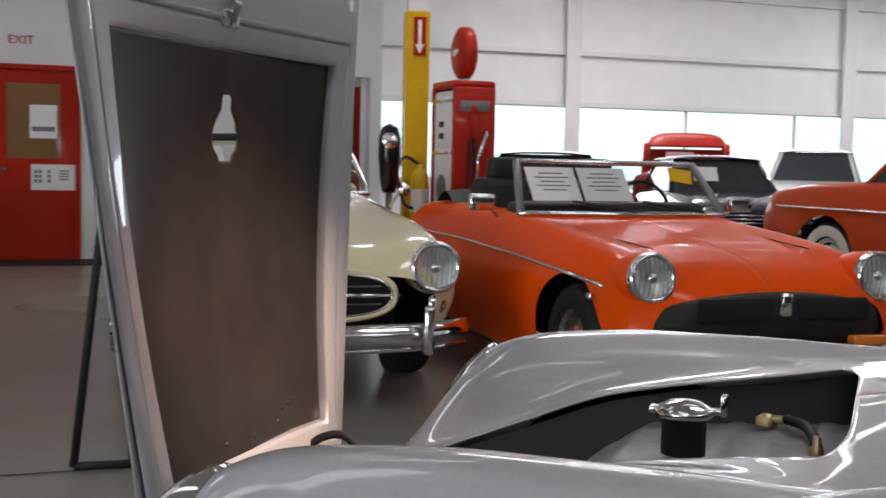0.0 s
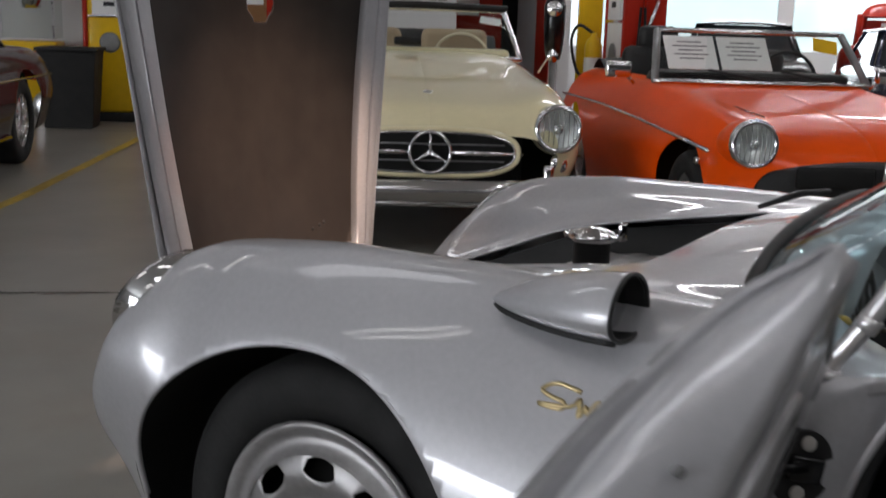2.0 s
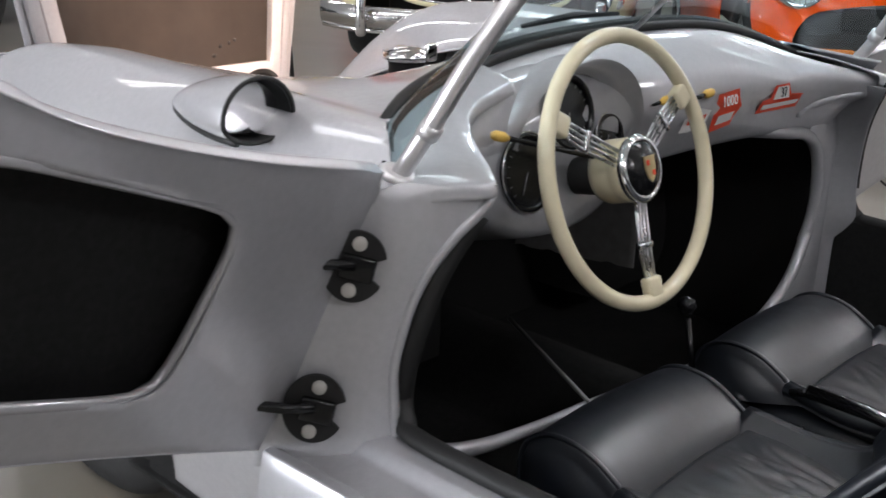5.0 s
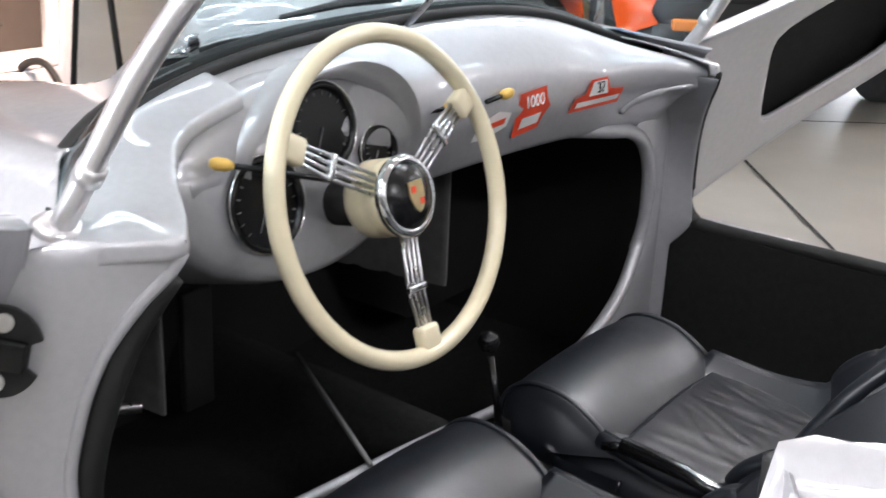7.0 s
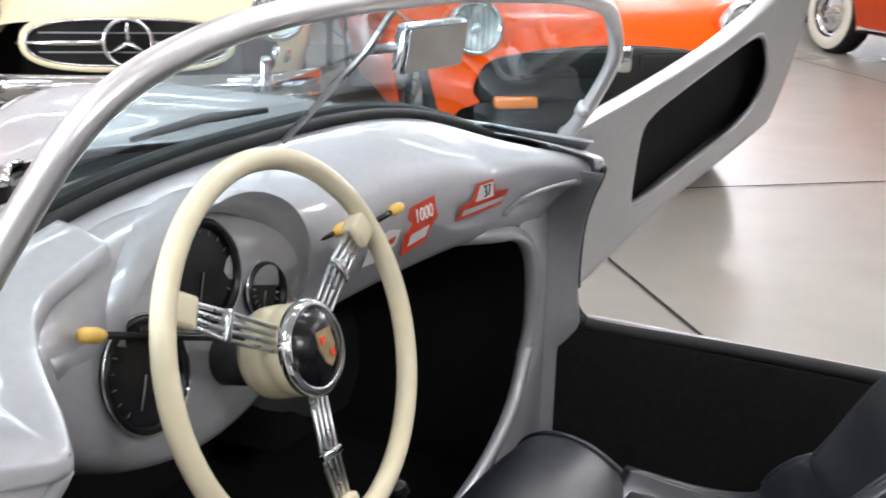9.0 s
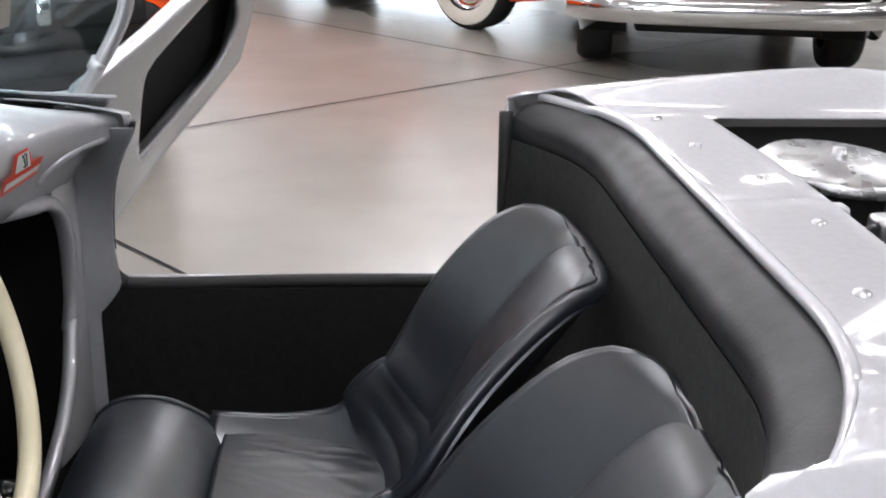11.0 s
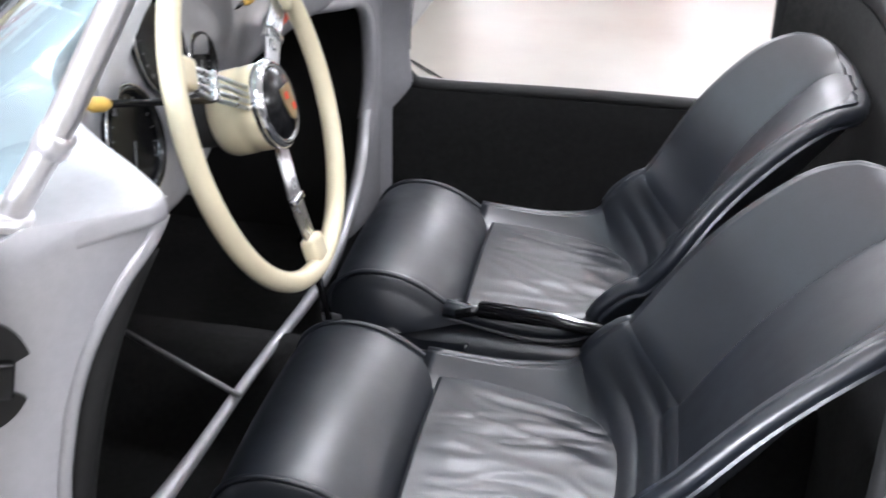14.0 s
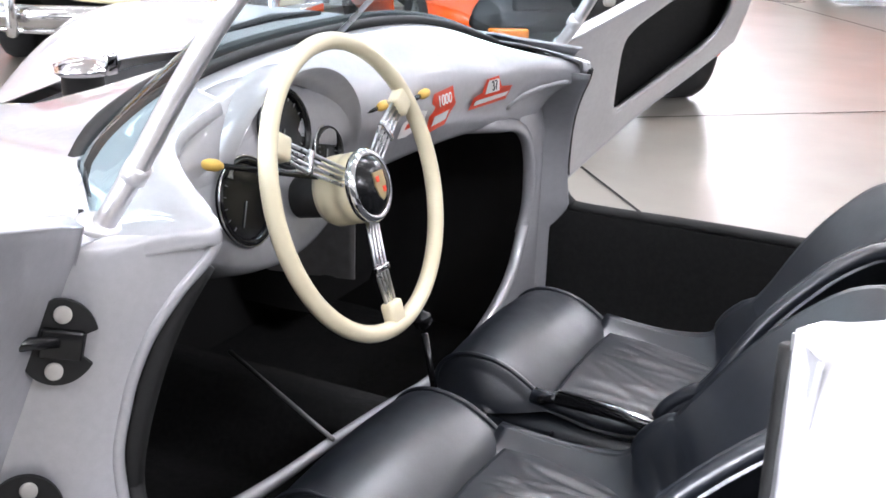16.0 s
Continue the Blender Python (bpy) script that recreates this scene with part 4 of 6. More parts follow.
    words(digit, 0.047, Matrix(((e2.x, e1.x, e3.x, p.x), (e2.y, e1.y, e3.y, p.y), (e2.z, e1.z, e3.z, p.z), (0, 0, 0, 1))), GOLD, ld, "gold numeral on the door edge", 0.0022).name = "numeral_badge"
for r in (0.20, 0.64):
    p = door_P(1.0, r) + edge_gap(1.0, r) * 0.38 + Vector((0.006, -0.012, 0.0))
    part("screw", lathe([(0.004, 0), (0.0035, 0.002), (0, 0.002)], p, (0.5, -0.8, 0.1), 10), GREY, ld, "small screw head")

# sill, rocker and cockpit tub
def ledge(v):
    """Shallow tread pressed into the sill, with a raised outer lip."""
    ease = lambda q: (lambda c: c * c * (3 - 2 * c))(min(1.0, max(0.0, q)))
    return -0.015 * ease((v - 0.24) / 0.14) + 0.015 * ease((v - 0.76) / 0.14)
for sgn in (-1, 1):
    sk = grid(lambda x, v: (x, sgn * (0.70 + 0.13 * min(v, 1) + 0.012 * math.sin(math.pi * min(max(v - 1, 0), 1)) - (0.06 * max(0, v - 1.2) ** 2)), 0.445 - (0.02 * min(v, 1)) - 0.245 * max(0, v - 1) + ledge(v)), steps(0.80, 1.70, 30), steps(0, 0.2, 2)[:-1] + steps(0.2, 0.42, 8)[:-1] + steps(0.42, 0.72, 4)[:-1] + steps(0.72, 1.0, 9)[:-1] + steps(1, 2, 14))
    part("sill", sk, SILVER_IN, spyder, "silver door sill", thick=0.005)
    part("sill_trim", tube(spline([(0.893, sgn * (0.678 + 0.014 * sgn), 0.56), (0.899, sgn * (0.683 + 0.011 * sgn), 0.505), (0.918, sgn * (0.692 + 0.006 * sgn), 0.466), (0.97, sgn * 0.70, 0.455), (1.25, sgn * 0.705, 0.458), (1.65, sgn * 0.70, 0.458)], 6), 0.014, 8), BLACK, spyder, "black rubber sill trim")
    part("side_lining", grid(lambda x, z: (x, sgn * (0.690 - 0.02 * (0.44 - z)), z), steps(0.30, 1.68, 10), steps(0.12, 0.45, 6)), CARPET, spyder, "black carpeted side panel", thick=0.01)
    # near-black side sheet stands in for the deep footwell shade
    part("footwell_side", grid(lambda x, z: (x, sgn * 0.66, z), steps(0.25, 0.86, 6), steps(0.12, 0.66, 6)), DARK, spyder, "near-black sheet closing the footwell side, for its shade", thick=0.004)
part("cockpit_floor", grid(lambda x, y: (x, y, 0.13 + 0.14 * math.exp(-(y / 0.075) ** 4) + 0.004 * noise.noise((x * 9, y * 9, 0))), steps(0.25, 1.7, 30), steps(-0.7, 0.7, 50)), CARPET, spyder, "black carpeted cockpit floor with a centre tunnel", thick=0.01)
# front and scuttle sheets, near-black in place of shade
part("footwell_front", grid(lambda y, z: (0.27, y, z), steps(-0.62, 0.62, 6), steps(0.12, 0.66, 6)), DARK, spyder, "near-black sheet closing the footwell front, for its shade", thick=0.01)
part("dash_back", grid(lambda x, y: (x, y, 0.80 - 0.10 * (x > 0.75)), [0.56, 0.70, 0.80], steps(-0.62, 0.62, 4)), DARK, spyder, "near-black sheet under the scuttle, for its shade", thick=0.004)
part("throttle_pedal", box((0.45, -0.147, 0.335), (0.015, 0.062, 0.215), 0.004), BLACK, spyder, "black hanging pedal pad")
part("pedal_rod", tube([(0.5, -0.46, 0.36), (0.58, -0.36, 0.36)], 0.008), STEEL, spyder, "short steel pedal rod")
part("dipper_pedal", box((0.56, -0.50, 0.24), (0.06, 0.07, 0.02), 0.004), STEEL, spyder, "small steel pedal")
part("tunnel_rod", tube([(0.536, 0.0, 0.30), (0.868, -0.185, 0.30)], 0.004), GREY, spyder, "thin grey rod beside the tunnel")
gs = part("gear_lever", tube([(0.935, 0.05, 0.26), (0.905, 0.05, 0.40)], 0.006), BLACKGLOSS, spyder, "thin black gear lever")
part("gear_knob", lathe([(0, -0.018), (0.012, -0.014), (0.018, 0), (0.013, 0.013), (0, 0.018)], (0.90, 0.05, 0.424), (0, 0, 1), 20), BLACKGLOSS, gs, "round black gear knob")
part("gear_gate", box((0.945, 0.07, 0.285), (0.06, 0.03, 0.03), 0.004), STEEL, gs, "steel gear gate")
hb_l = part("handbrake", join(tube([(1.165, 0.012, 0.362), (1.27, -0.012, 0.372), (1.35, -0.04, 0.378)], [0.013, 0.012, 0.010]), tube([(1.13, 0.02, 0.345), (1.165, 0.012, 0.36)], 0.007)), BLACKGLOSS, spyder, "black handbrake lever between the seats")
part("lever_strip", tube([(1.165, 0.006, 0.374), (1.27, -0.018, 0.383), (1.345, -0.044, 0.387)], 0.004, 6), CHROME, hb_l, "thin chrome strip on the lever")

# windscreen
WT = [(0.872, 0.665, 0.785), (0.925, 0.656, 0.860), (0.974, 0.630, 0.948), (0.988, 0.567, 1.015), (1.002, 0.47, 1.045), (1.002, 0.30, 1.070), (1.0, 0.0, 1.092)]
WL = [(0.872, 0.665, 0.785), (0.921, 0.656, 0.862), (0.966, 0.628, 0.956), (0.996, 0.566, 1.042), (1.010, 0.46, 1.082), (1.012, 0.30, 1.096), (1.0, 0.0, 1.092)]
ws_curve = [Vector((p.x, -p.y, p.z)) for p in spline(WL, 8)] + [p for p in reversed(spline(WT, 8))][1:]
wf = part("windscreen_frame", tube(ws_curve, [0.0125] * len(ws_curve), 12), BRIGHT, spyder, "polished tubular windscreen frame")
for sgn in (-1, 1):
    part("frame_clamp", tube([(0.913, 0.658 * sgn, 0.846), (0.923, 0.656 * sgn, 0.862)], 0.0150, 12), BRIGHT, wf, "frame clamp")
    part("frame_foot", lathe([(0.026, 0), (0.025, 0.006), (0.017, 0.010), (0.0, 0.010)], (0.868, 0.664 * sgn, 0.787), (0.25, 0, 0.9), 18), BRIGHT, wf, "chrome pillar foot")
def ws_glass(u, v):
    i = u * (len(ws_curve) - 1)
    k = min(int(i), len(ws_curve) - 2)
    top = ws_curve[k].lerp(ws_curve[k + 1], i - k)
    y = top.y * 0.985 if abs(u - 0.5) > 0.45 else top.y
    low = Vector((gasket_x(y), y, 0.896 - 0.10 * (abs(y) / 0.62) ** 2.8))
    return low.lerp(top, v)
part("windscreen", grid(ws_glass, steps(0, 1, 64), steps(0, 1, 10)), PLEXI, spyder, "curved clear windscreen with a blue tint").visible_shadow = False
part("mirror_stem", tube([(0.765, -0.005, 0.897), (0.888, -0.01, 1.019), (0.935, -0.01, 1.085)], 0.0045, 8), STEEL, spyder, "thin mirror stem")
rv = part("rear_view_mirror", box((0, 0, 0), (0.02, 0.125, 0.06), 0.006), CHROME, spyder, "rectangular chrome rear-view mirror")
rv.matrix_basis = pose(0.925, 0.075, 1.02, 0, 10, -8)
part("mirror_glass", box((0.0108, 0, 0), (0.003, 0.115, 0.052)), mat("mirror_silvering", (0.5, 0.5, 0.5), 0.03, 1.0), rv, smooth=False)
part("mirror_clip", tube([(0.888, -0.01, 1.019), (0.90, 0.02, 1.02), (0.92, 0.03, 1.02)], 0.006, 8), STEEL, rv.parent, "mirror clip")
part("wiper", tube([(0.60, -0.095, 0.895), (0.64, 0.0, 0.912), (0.672, 0.092, 0.912)], [0.004, 0.007, 0.004], 6), BLACK, spyder, "black windscreen wiper blade")

# steering wheel and column
SC, SNV = Vector((0.936, -0.224, 0.732)), Vector((0.953, 0.0, 0.30)).normalized()
SX, SY = Vector((0, 1, 0)), SNV.cross(Vector((0, 1, 0))).normalized() * -1
def sw(a, r, h=0.0):
    return SC + SX * math.cos(radians(a)) * r + SY * -math.sin(radians(a)) * r * (1 if SY.z < 0 else -1) + SNV * h
stw = part("steering_wheel", tube([sw(a, 0.204) for a in steps(0, 360, 72)[:-1]], 0.0125, 12, True), IVORY, spyder, "ivory steering wheel rim")
part("hub", lathe([(0.0, -0.05), (0.046, -0.05), (0.05, -0.04), (0.05, -0.02), (0.047, -0.015), (0.05, -0.01), (0.05, 0.012), (0.042, 0.016)], SC, SNV, 36), IVORY, stw, "ivory hub")
part("hub_ring", lathe([(0.051, 0.008), (0.053, 0.016), (0.047, 0.022), (0.042, 0.02)], SC, SNV, 36), CHROME, stw, "chrome hub ring")
part("horn_button", lathe([(0.043, 0.018), (0.036, 0.026), (0.02, 0.031), (0.0, 0.032)], SC, SNV, 32), BLACKGLOSS, stw, "glossy black horn button")
part("crest", poly_prism([(-0.013, 0.018), (0.013, 0.018), (0.014, 0.0), (0.008, -0.016), (0, -0.022), (-0.008, -0.016), (-0.014, 0.0)], 0.002, SX, SX.cross(SNV) * -1, SC + SNV * 0.031), GOLD, stw, "small gold and red crest", False)
part("crest_field", join(*[poly_prism([(x - 0.0035, z - 0.004), (x + 0.0035, z - 0.004), (x + 0.0035, z + 0.004), (x - 0.0035, z + 0.004)], 0.001, SX, SX.cross(SNV) * -1, SC + SNV * 0.0335) for x, z in ((-0.006, 0.008), (0.006, -0.008))]), STICKRED, stw, "red crest fields", False)
for a in (30, 150, 270):
    for off in (-0.012, -0.004, 0.004, 0.012):
        d = SX * math.cos(radians(a)) + Vector((0, 0, 1)).cross(Vector((0, 0, 1)))
        e1 = sw(a, 1.0) - SC
        e2 = e1.cross(SNV).normalized()
        part("spoke", tube([SC + e1 * 0.045 + e2 * off + SNV * 0.004, SC + e1 * 0.12 + e2 * off * 1.15 - SNV * 0.002, SC + e1 * 0.19 + e2 * off * 0.8], 0.0028, 6), STEEL, stw)
    part("spoke_clip", moved(box((0, 0, 0), (0.034, 0.009, 0.009), 0.002), Matrix(((e2.x, e1.x, SNV.x, (SC + e1 * 0.118).x), (e2.y, e1.y, SNV.y, (SC + e1 * 0.118).y), (e2.z, e1.z, SNV.z, (SC + e1 * 0.118).z), (0, 0, 0, 1)))), CHROME, stw, "bright spoke clip")
    part("rim_boss", moved(box((0, 0, 0), (0.034, 0.034, 0.02), 0.005), Matrix(((e2.x, e1.x, SNV.x, (SC + e1 * 0.184).x), (e2.y, e1.y, SNV.y, (SC + e1 * 0.184).y), (e2.z, e1.z, SNV.z, (SC + e1 * 0.184).z), (0, 0, 0, 1)))), IVORY, stw, "ivory rim boss")
part("steering_column", tube([SC - SNV * 0.05, SC - SNV * 0.10, SC - SNV * 0.4], [0.036, 0.03, 0.028], 20), BLACK, spyder, "black steering column")

# instrument cluster
CC = Vector((0.822, -0.270, 0.748))
CN = Vector((0.97, 0.0, 0.22)).normalized()
CYV, CZV = Vector((0, 1, 0)), Vector((-0.22, 0, 0.97)).normalized()
def cl(y, z, h=0.0):
    return CC + CYV * y + CZV * z + CN * h
def ell(ry, rz, h, n=48, a0=0, a1=360):
    return [cl(ry * math.cos(radians(a)), rz * math.sin(radians(a)), h) for a in steps(a0, a1, n)]
rows = [ell(0.225, 0.14, -0.12), ell(0.222, 0.134, -0.03), ell(0.216, 0.129, -0.008), ell(0.203, 0.120, 0.0), ell(0.17, 0.10, 0.004), ell(0.08, 0.05, 0.004), ell(0.001, 0.001, 0.004)]
nn = len(rows[0])
pod = part("instrument_pod", ([tuple(p) for r in rows for p in r], [(i * nn + j, i * nn + j + 1, (i + 1) * nn + j + 1, (i + 1) * nn + j) for i in range(6) for j in range(nn - 1)]), SILVER_IN, spyder, "silver oval instrument pod")
brow_o, brow_i = [p + CYV * 0.045 + CZV * 0.005 for p in ell(0.168, 0.135, -0.01, 30, -15, 178)], [p + CYV * 0.045 + CZV * 0.005 for p in ell(0.138, 0.108, 0.004, 30, -15, 178)]
brow_t = [a.lerp(b, 0.4) + CN * 0.062 * math.sin(math.pi * i / 30) ** 0.6 for i, (a, b) in enumerate(zip(brow_o, brow_i))]
nb = len(brow_o)
part("brow", ([tuple(p) for p in brow_o + brow_t + brow_i], [(r * nb + j, r * nb + j + 1, (r + 1) * nb + j + 1, (r + 1) * nb + j) for r in range(2) for j in range(nb - 1)]), SILVER_IN, pod, "raised cowl over the instruments", thick=0.004)
for y, z, r in ((0.034, 0.052, 0.055), (-0.082, -0.022, 0.057), (0.130, 0.003, 0.033)):
    ga = part("gauge", lathe([(r, 0.0), (r + 0.004, 0.010), (r, 0.016), (r - 0.006, 0.012), (r - 0.006, 0.007)], cl(y, z), CN, 36), BLACKGLOSS, pod, "black gauge bezel")
    part("bezel_ring", tube([cl(y, z, 0.012) + (CYV * math.cos(radians(a)) + CZV * math.sin(radians(a))) * (r + 0.004) for a in range(0, 360, 10)], 0.0016, 6, True), CHROME, ga, "thin chrome ring")
    part("dial", lathe([(r - 0.006, 0.008), (0.0, 0.008)], cl(y, z), CN, 36), BLACKGLOSS, ga, "black gauge dial")
    part("dial_marks", join(*[tube([cl(y, z, 0.0095) + (CYV * math.cos(radians(a)) + CZV * math.sin(radians(a))) * (r - 0.014), cl(y, z, 0.0095) + (CYV * math.cos(radians(a)) + CZV * math.sin(radians(a))) * (r - 0.009)], 0.0007, 4) for a in range(-40, 221, 20)]), GREY, ga, "fine pale scale marks")
    part("needle", tube([cl(y, z, 0.0095), cl(y - 0.3 * r, z - 0.55 * r, 0.0095)], 0.0009, 6), GREY, ga, "pale needle")
for p0, p1 in (((0.895, -0.25, 0.745), (0.836, -0.424, 0.795)), ((0.846, 0.085, 0.785), (0.848, 0.136, 0.790)), ((0.832, -0.045, 0.786), (0.842, 0.006, 0.793))):
    a, b = Vector(p0), Vector(p1)
    st = part("stalk", tube([a, b], 0.004, 8), BLACKGLOSS, spyder, "thin stalk with an amber knob")
    d = (b - a).normalized()
    part("stalk_knob", tube([b - d * 0.016, b - d * 0.007, b + d * 0.006, b + d * 0.013], [0.0045, 0.008, 0.008, 0.005], 12), YKNOB, st, "amber plastic knob")

# stickers on the dash face
def on_dash(y, z):
    best = min(((abs(dash_S(y, 1.5 + 0.02 * i).z - z)), 1.5 + 0.02 * i) for i in range(200))
    return Vector(dash_S(y, best[1]))
part("dash_swage", tube(spline([on_dash(y, z) + Vector((0.002, 0, 0)) for y, z in ((0.487, 0.698), (0.500, 0.716), (0.520, 0.730), (0.552, 0.742), (0.590, 0.748))], 6), [0.002] + [0.007] * 8 + [0.009] * 8 + [0.006] * 7 + [0.002], 10), SILVER_IN, spyder, "raised crescent swage at the dash end")
def sticker(name, outline, material, label, lift, parent):
    pts = [on_dash(a, b) + Vector((lift, 0, 0.0)) for a, b in outline]
    c = sum(pts, Vector()) / len(pts)
    return part(name, ([tuple(p) for p in pts] + [tuple(c)], [(i, (i + 1) % len(pts), len(pts)) for i in range(len(pts))]), material, parent, label, False)
arrow = [(0.176, 0.782), (0.246, 0.786), (0.249, 0.768), (0.262, 0.751), (0.249, 0.733), (0.246, 0.715), (0.178, 0.708)]
sk1 = sticker("race_sticker", arrow, STICKRED, "red arrow-shaped event sticker with white numerals", 0.0065, spyder)
shield = [(a - 0.03, b - 0.002) for a, b in ((0.355, 0.727), (0.36, 0.752), (0.385, 0.757), (0.395, 0.78), (0.435, 0.782), (0.445, 0.76), (0.478, 0.758), (0.482, 0.73))]
sk2 = sticker("rally_plate_sticker", shield, STICKRED, "red and white rally plate sticker with a number", 0.0065, spyder)
sticker("plate_field", [(0.363, 0.750), (0.369, 0.775), (0.402, 0.776), (0.41, 0.751)], PAPER, "white field", 0.0085, sk2)
sk3 = sticker("oval_sticker", [(0.065, 0.725), (0.07, 0.75), (0.12, 0.765), (0.155, 0.757), (0.15, 0.735), (0.10, 0.722)], PAPER, "small white and red sticker", 0.0065, spyder)
sticker("sticker_bar", [(0.08, 0.738), (0.082, 0.748), (0.14, 0.752), (0.138, 0.742)], STICKRED, "red bar", 0.0085, sk3)
def dash_frame(y, z, lift):
    p = on_dash(y, z) + Vector((lift, 0, 0))
    return Matrix(((0, -0.1, 1, p.x), (1, 0, 0, p.y), (0, 1, 0.1, p.z), (0, 0, 0, 1)))
words("1000", 0.027, dash_frame(0.212, 0.766, 0.009), PAPER, sk1, "white numerals")
sticker("writing_bar", [(0.186, 0.722), (0.187, 0.741), (0.238, 0.744), (0.237, 0.726)], PAPER, "white bar", 0.0085, sk1)
words("37", 0.026, dash_frame(0.386, 0.764, 0.0105), INK, sk2, "black numerals")
sticker("writing_bar", [(0.335, 0.732), (0.337, 0.742), (0.442, 0.745), (0.442, 0.736)], PAPER, "white bar", 0.0085, sk2)

# seats
def make_seat(yc, name, lean=0.0):
    line = spline([(1.10, 0, 0.30), (1.24, 0, 0.275), (1.36, 0, 0.285), (1.44, 0, 0.36), (1.479, 0, 0.421), (1.534 + 0.6 * lean, 0, 0.531 - 0.2 * lean), (1.618 + lean, 0, 0.640 - 0.5 * lean), (1.658 + lean, 0, 0.670 - 0.7 * lean)], 8)
    n = len(line) - 1
    wid = knots([0, 0.2, 0.38, 0.5, 0.65, 0.8, 0.92, 0.97, 1.0], [0.185, 0.20, 0.20, 0.201, 0.22, 0.212, 0.166, 0.122, 0.065])
    dep = knots([0, 0.2, 0.38, 0.5, 0.65, 0.8, 1.0], [0.035, 0.06, 0.098, 0.085, 0.077, 0.067, 0.005])
    def S(b, a):
        i = min(int(b * n), n - 1)
        p = line[i].lerp(line[i + 1], b * n - i)
        d = (line[i + 1] - line[i]).normalized()
        nrm = Vector((-d.z, 0, d.x))
        side = max(0.0, abs(a) - 0.40) / 0.60
        k = min(1.0, max(0.0, (b - 0.40) / 0.12))
        e = abs(a) ** 3.2 * (1 - k) + (side ** 1.35 + 0.07 * math.sin(math.pi * side)) * k
        e -= 0.035 * k * math.exp(-((abs(a) - 0.40) / 0.035) ** 2)
        fold = 0.0
        if 0.33 < b < 0.46:
            fold = 0.004 * math.sin((b - 0.33) * 120) * (1 - e)
        return p + Vector((0, a * wid(b) + yc - 0.027 * min(1.0, b / 0.5), 0)) + nrm * (dep(b) * e + fold)
    st = part(name, grid(S, steps(0, 1, 64), steps(-1, 1, 80)), LEATHER, spyder, "black leather bucket seat shell", thick=0.03)
    edge = [S(b, -1.0) for b in steps(0, 1, 40)] + [S(1.0, a) for a in steps(-1, 1, 10)[1:]] + [S(b, 1.0) for b in steps(1, 0, 40)[1:]]
    part("edge_roll", tube(edge, 0.0115, 12), LEATHER, st, "padded leather edge roll")
    for sg in (-1, 1):
        part("seam", tube([S(b, sg * 0.40) + Vector((-0.001, 0, 0.001)) for b in steps(0.42, 1, 24)], 0.0022, 6), BLACK, st, "stitched seam")
    # thigh bolster
    prof = spline([(1.135, 0, 0.318), (1.10, 0, 0.352), (1.04, 0, 0.383), (0.975, 0, 0.385), (0.932, 0, 0.355), (0.922, 0, 0.30), (0.935, 0, 0.235), (0.975, 0, 0.20), (1.06, 0, 0.19), (1.13, 0, 0.22), (1.14, 0, 0.28)], 6)
    hw = 0.178
    def B(u, v):
        p = prof[min(int(u), len(prof) - 1)]
        k = min(1.0, (1 - abs(v)) / 0.06)
        sink = (1 - math.sqrt(max(0.0, 1 - (1 - k) ** 2))) * 0.02
        c = Vector((1.03, 0, 0.30))
        q = p + (c - p).normalized() * sink
        if abs(v) > 1:
            w = (abs(v) - 1) / 0.2
            q = q.lerp(c, w * 0.97)
            return (q.x, yc + math.copysign(hw + 0.020 * math.sin(w * math.pi / 2), v), q.z - 0.012)
        return (q.x, v * hw + yc, q.z - 0.012 * v * v)
    vs = [-1.2, -1.16, -1.1, -1.05, -1.02, -1, -0.985, -0.96, -0.93] + steps(-0.85, 0.85, 14) + [0.93, 0.96, 0.985, 1, 1.02, 1.05, 1.1, 1.16, 1.2]
    bg = grid(B, list(range(len(prof))), vs)
    k, nv = len(prof), len(vs)
    caps = [tuple(i * nv for i in range(k)), tuple(i * nv + nv - 1 for i in reversed(range(k)))]
    part("thigh_bolster", (bg[0], bg[1] + caps), LEATHER, st, "rounded leather thigh bolster")
    for sg in (-1, 1):
        part("piping", tube([(p.x, yc + sg * hw * 0.975, p.z - 0.010) for p in prof], 0.004, 6), LEATHER, st, "leather piping")
    part("seam", tube([(1.135, yc + hw * v, 0.322 - 0.012 * v * v) for v in steps(-0.95, 0.95, 12)], 0.003, 6), BLACK, st, "stitched seam")
    # loose wrinkled cushion
    def W(x, v):
        s = (x - 1.13) / 0.26
        q = v * 1.0 + 0.55 * (s - 0.5) * (0.5 + 0.5 * math.sin(3.1 * v + yc * 9))
        q += 0.10 * noise.noise((s * 2.2, v * 2.0, yc * 5))
        wr = 0.0042 * (1 - abs(noise.noise((q * 3.8 + s * 1.2, s * 1.3, 0.7 + yc)))) ** 6 + 0.0026 * (1 - abs(noise.noise((q * 6.5 - s * 2.0, s * 1.8, 3.7)))) ** 5 + 0.0016 * noise.noise((q * 5.5, s * 2.2, 2.3)) + 0.0035 * noise.noise((s * 2.4, v * 2.2, 5.1 + yc))
        wr *= 0.8 if yc < 0 else 0.55
        fade = min(1.0, 6 * s) * min(1.0, 5 * (1 - s)) * min(1.0, 5 * (1 - abs(v)))
        return (x, yc + v * (0.165 - 0.02 * s), 0.318 - 0.022 * s + 0.012 * math.cos(v * 1.5) + wr * max(fade, 0.0))
    part("seat_pad", grid(W, steps(1.13, 1.39, 46), steps(-1, 1, 60)), LEATHER, st, "loose wrinkled leather seat pad", thick=0.012)
    part("seat_base", box((1.25, yc, 0.215), (0.52, 0.348, 0.15), 0.035), LEATHER, st, "black leather seat base")
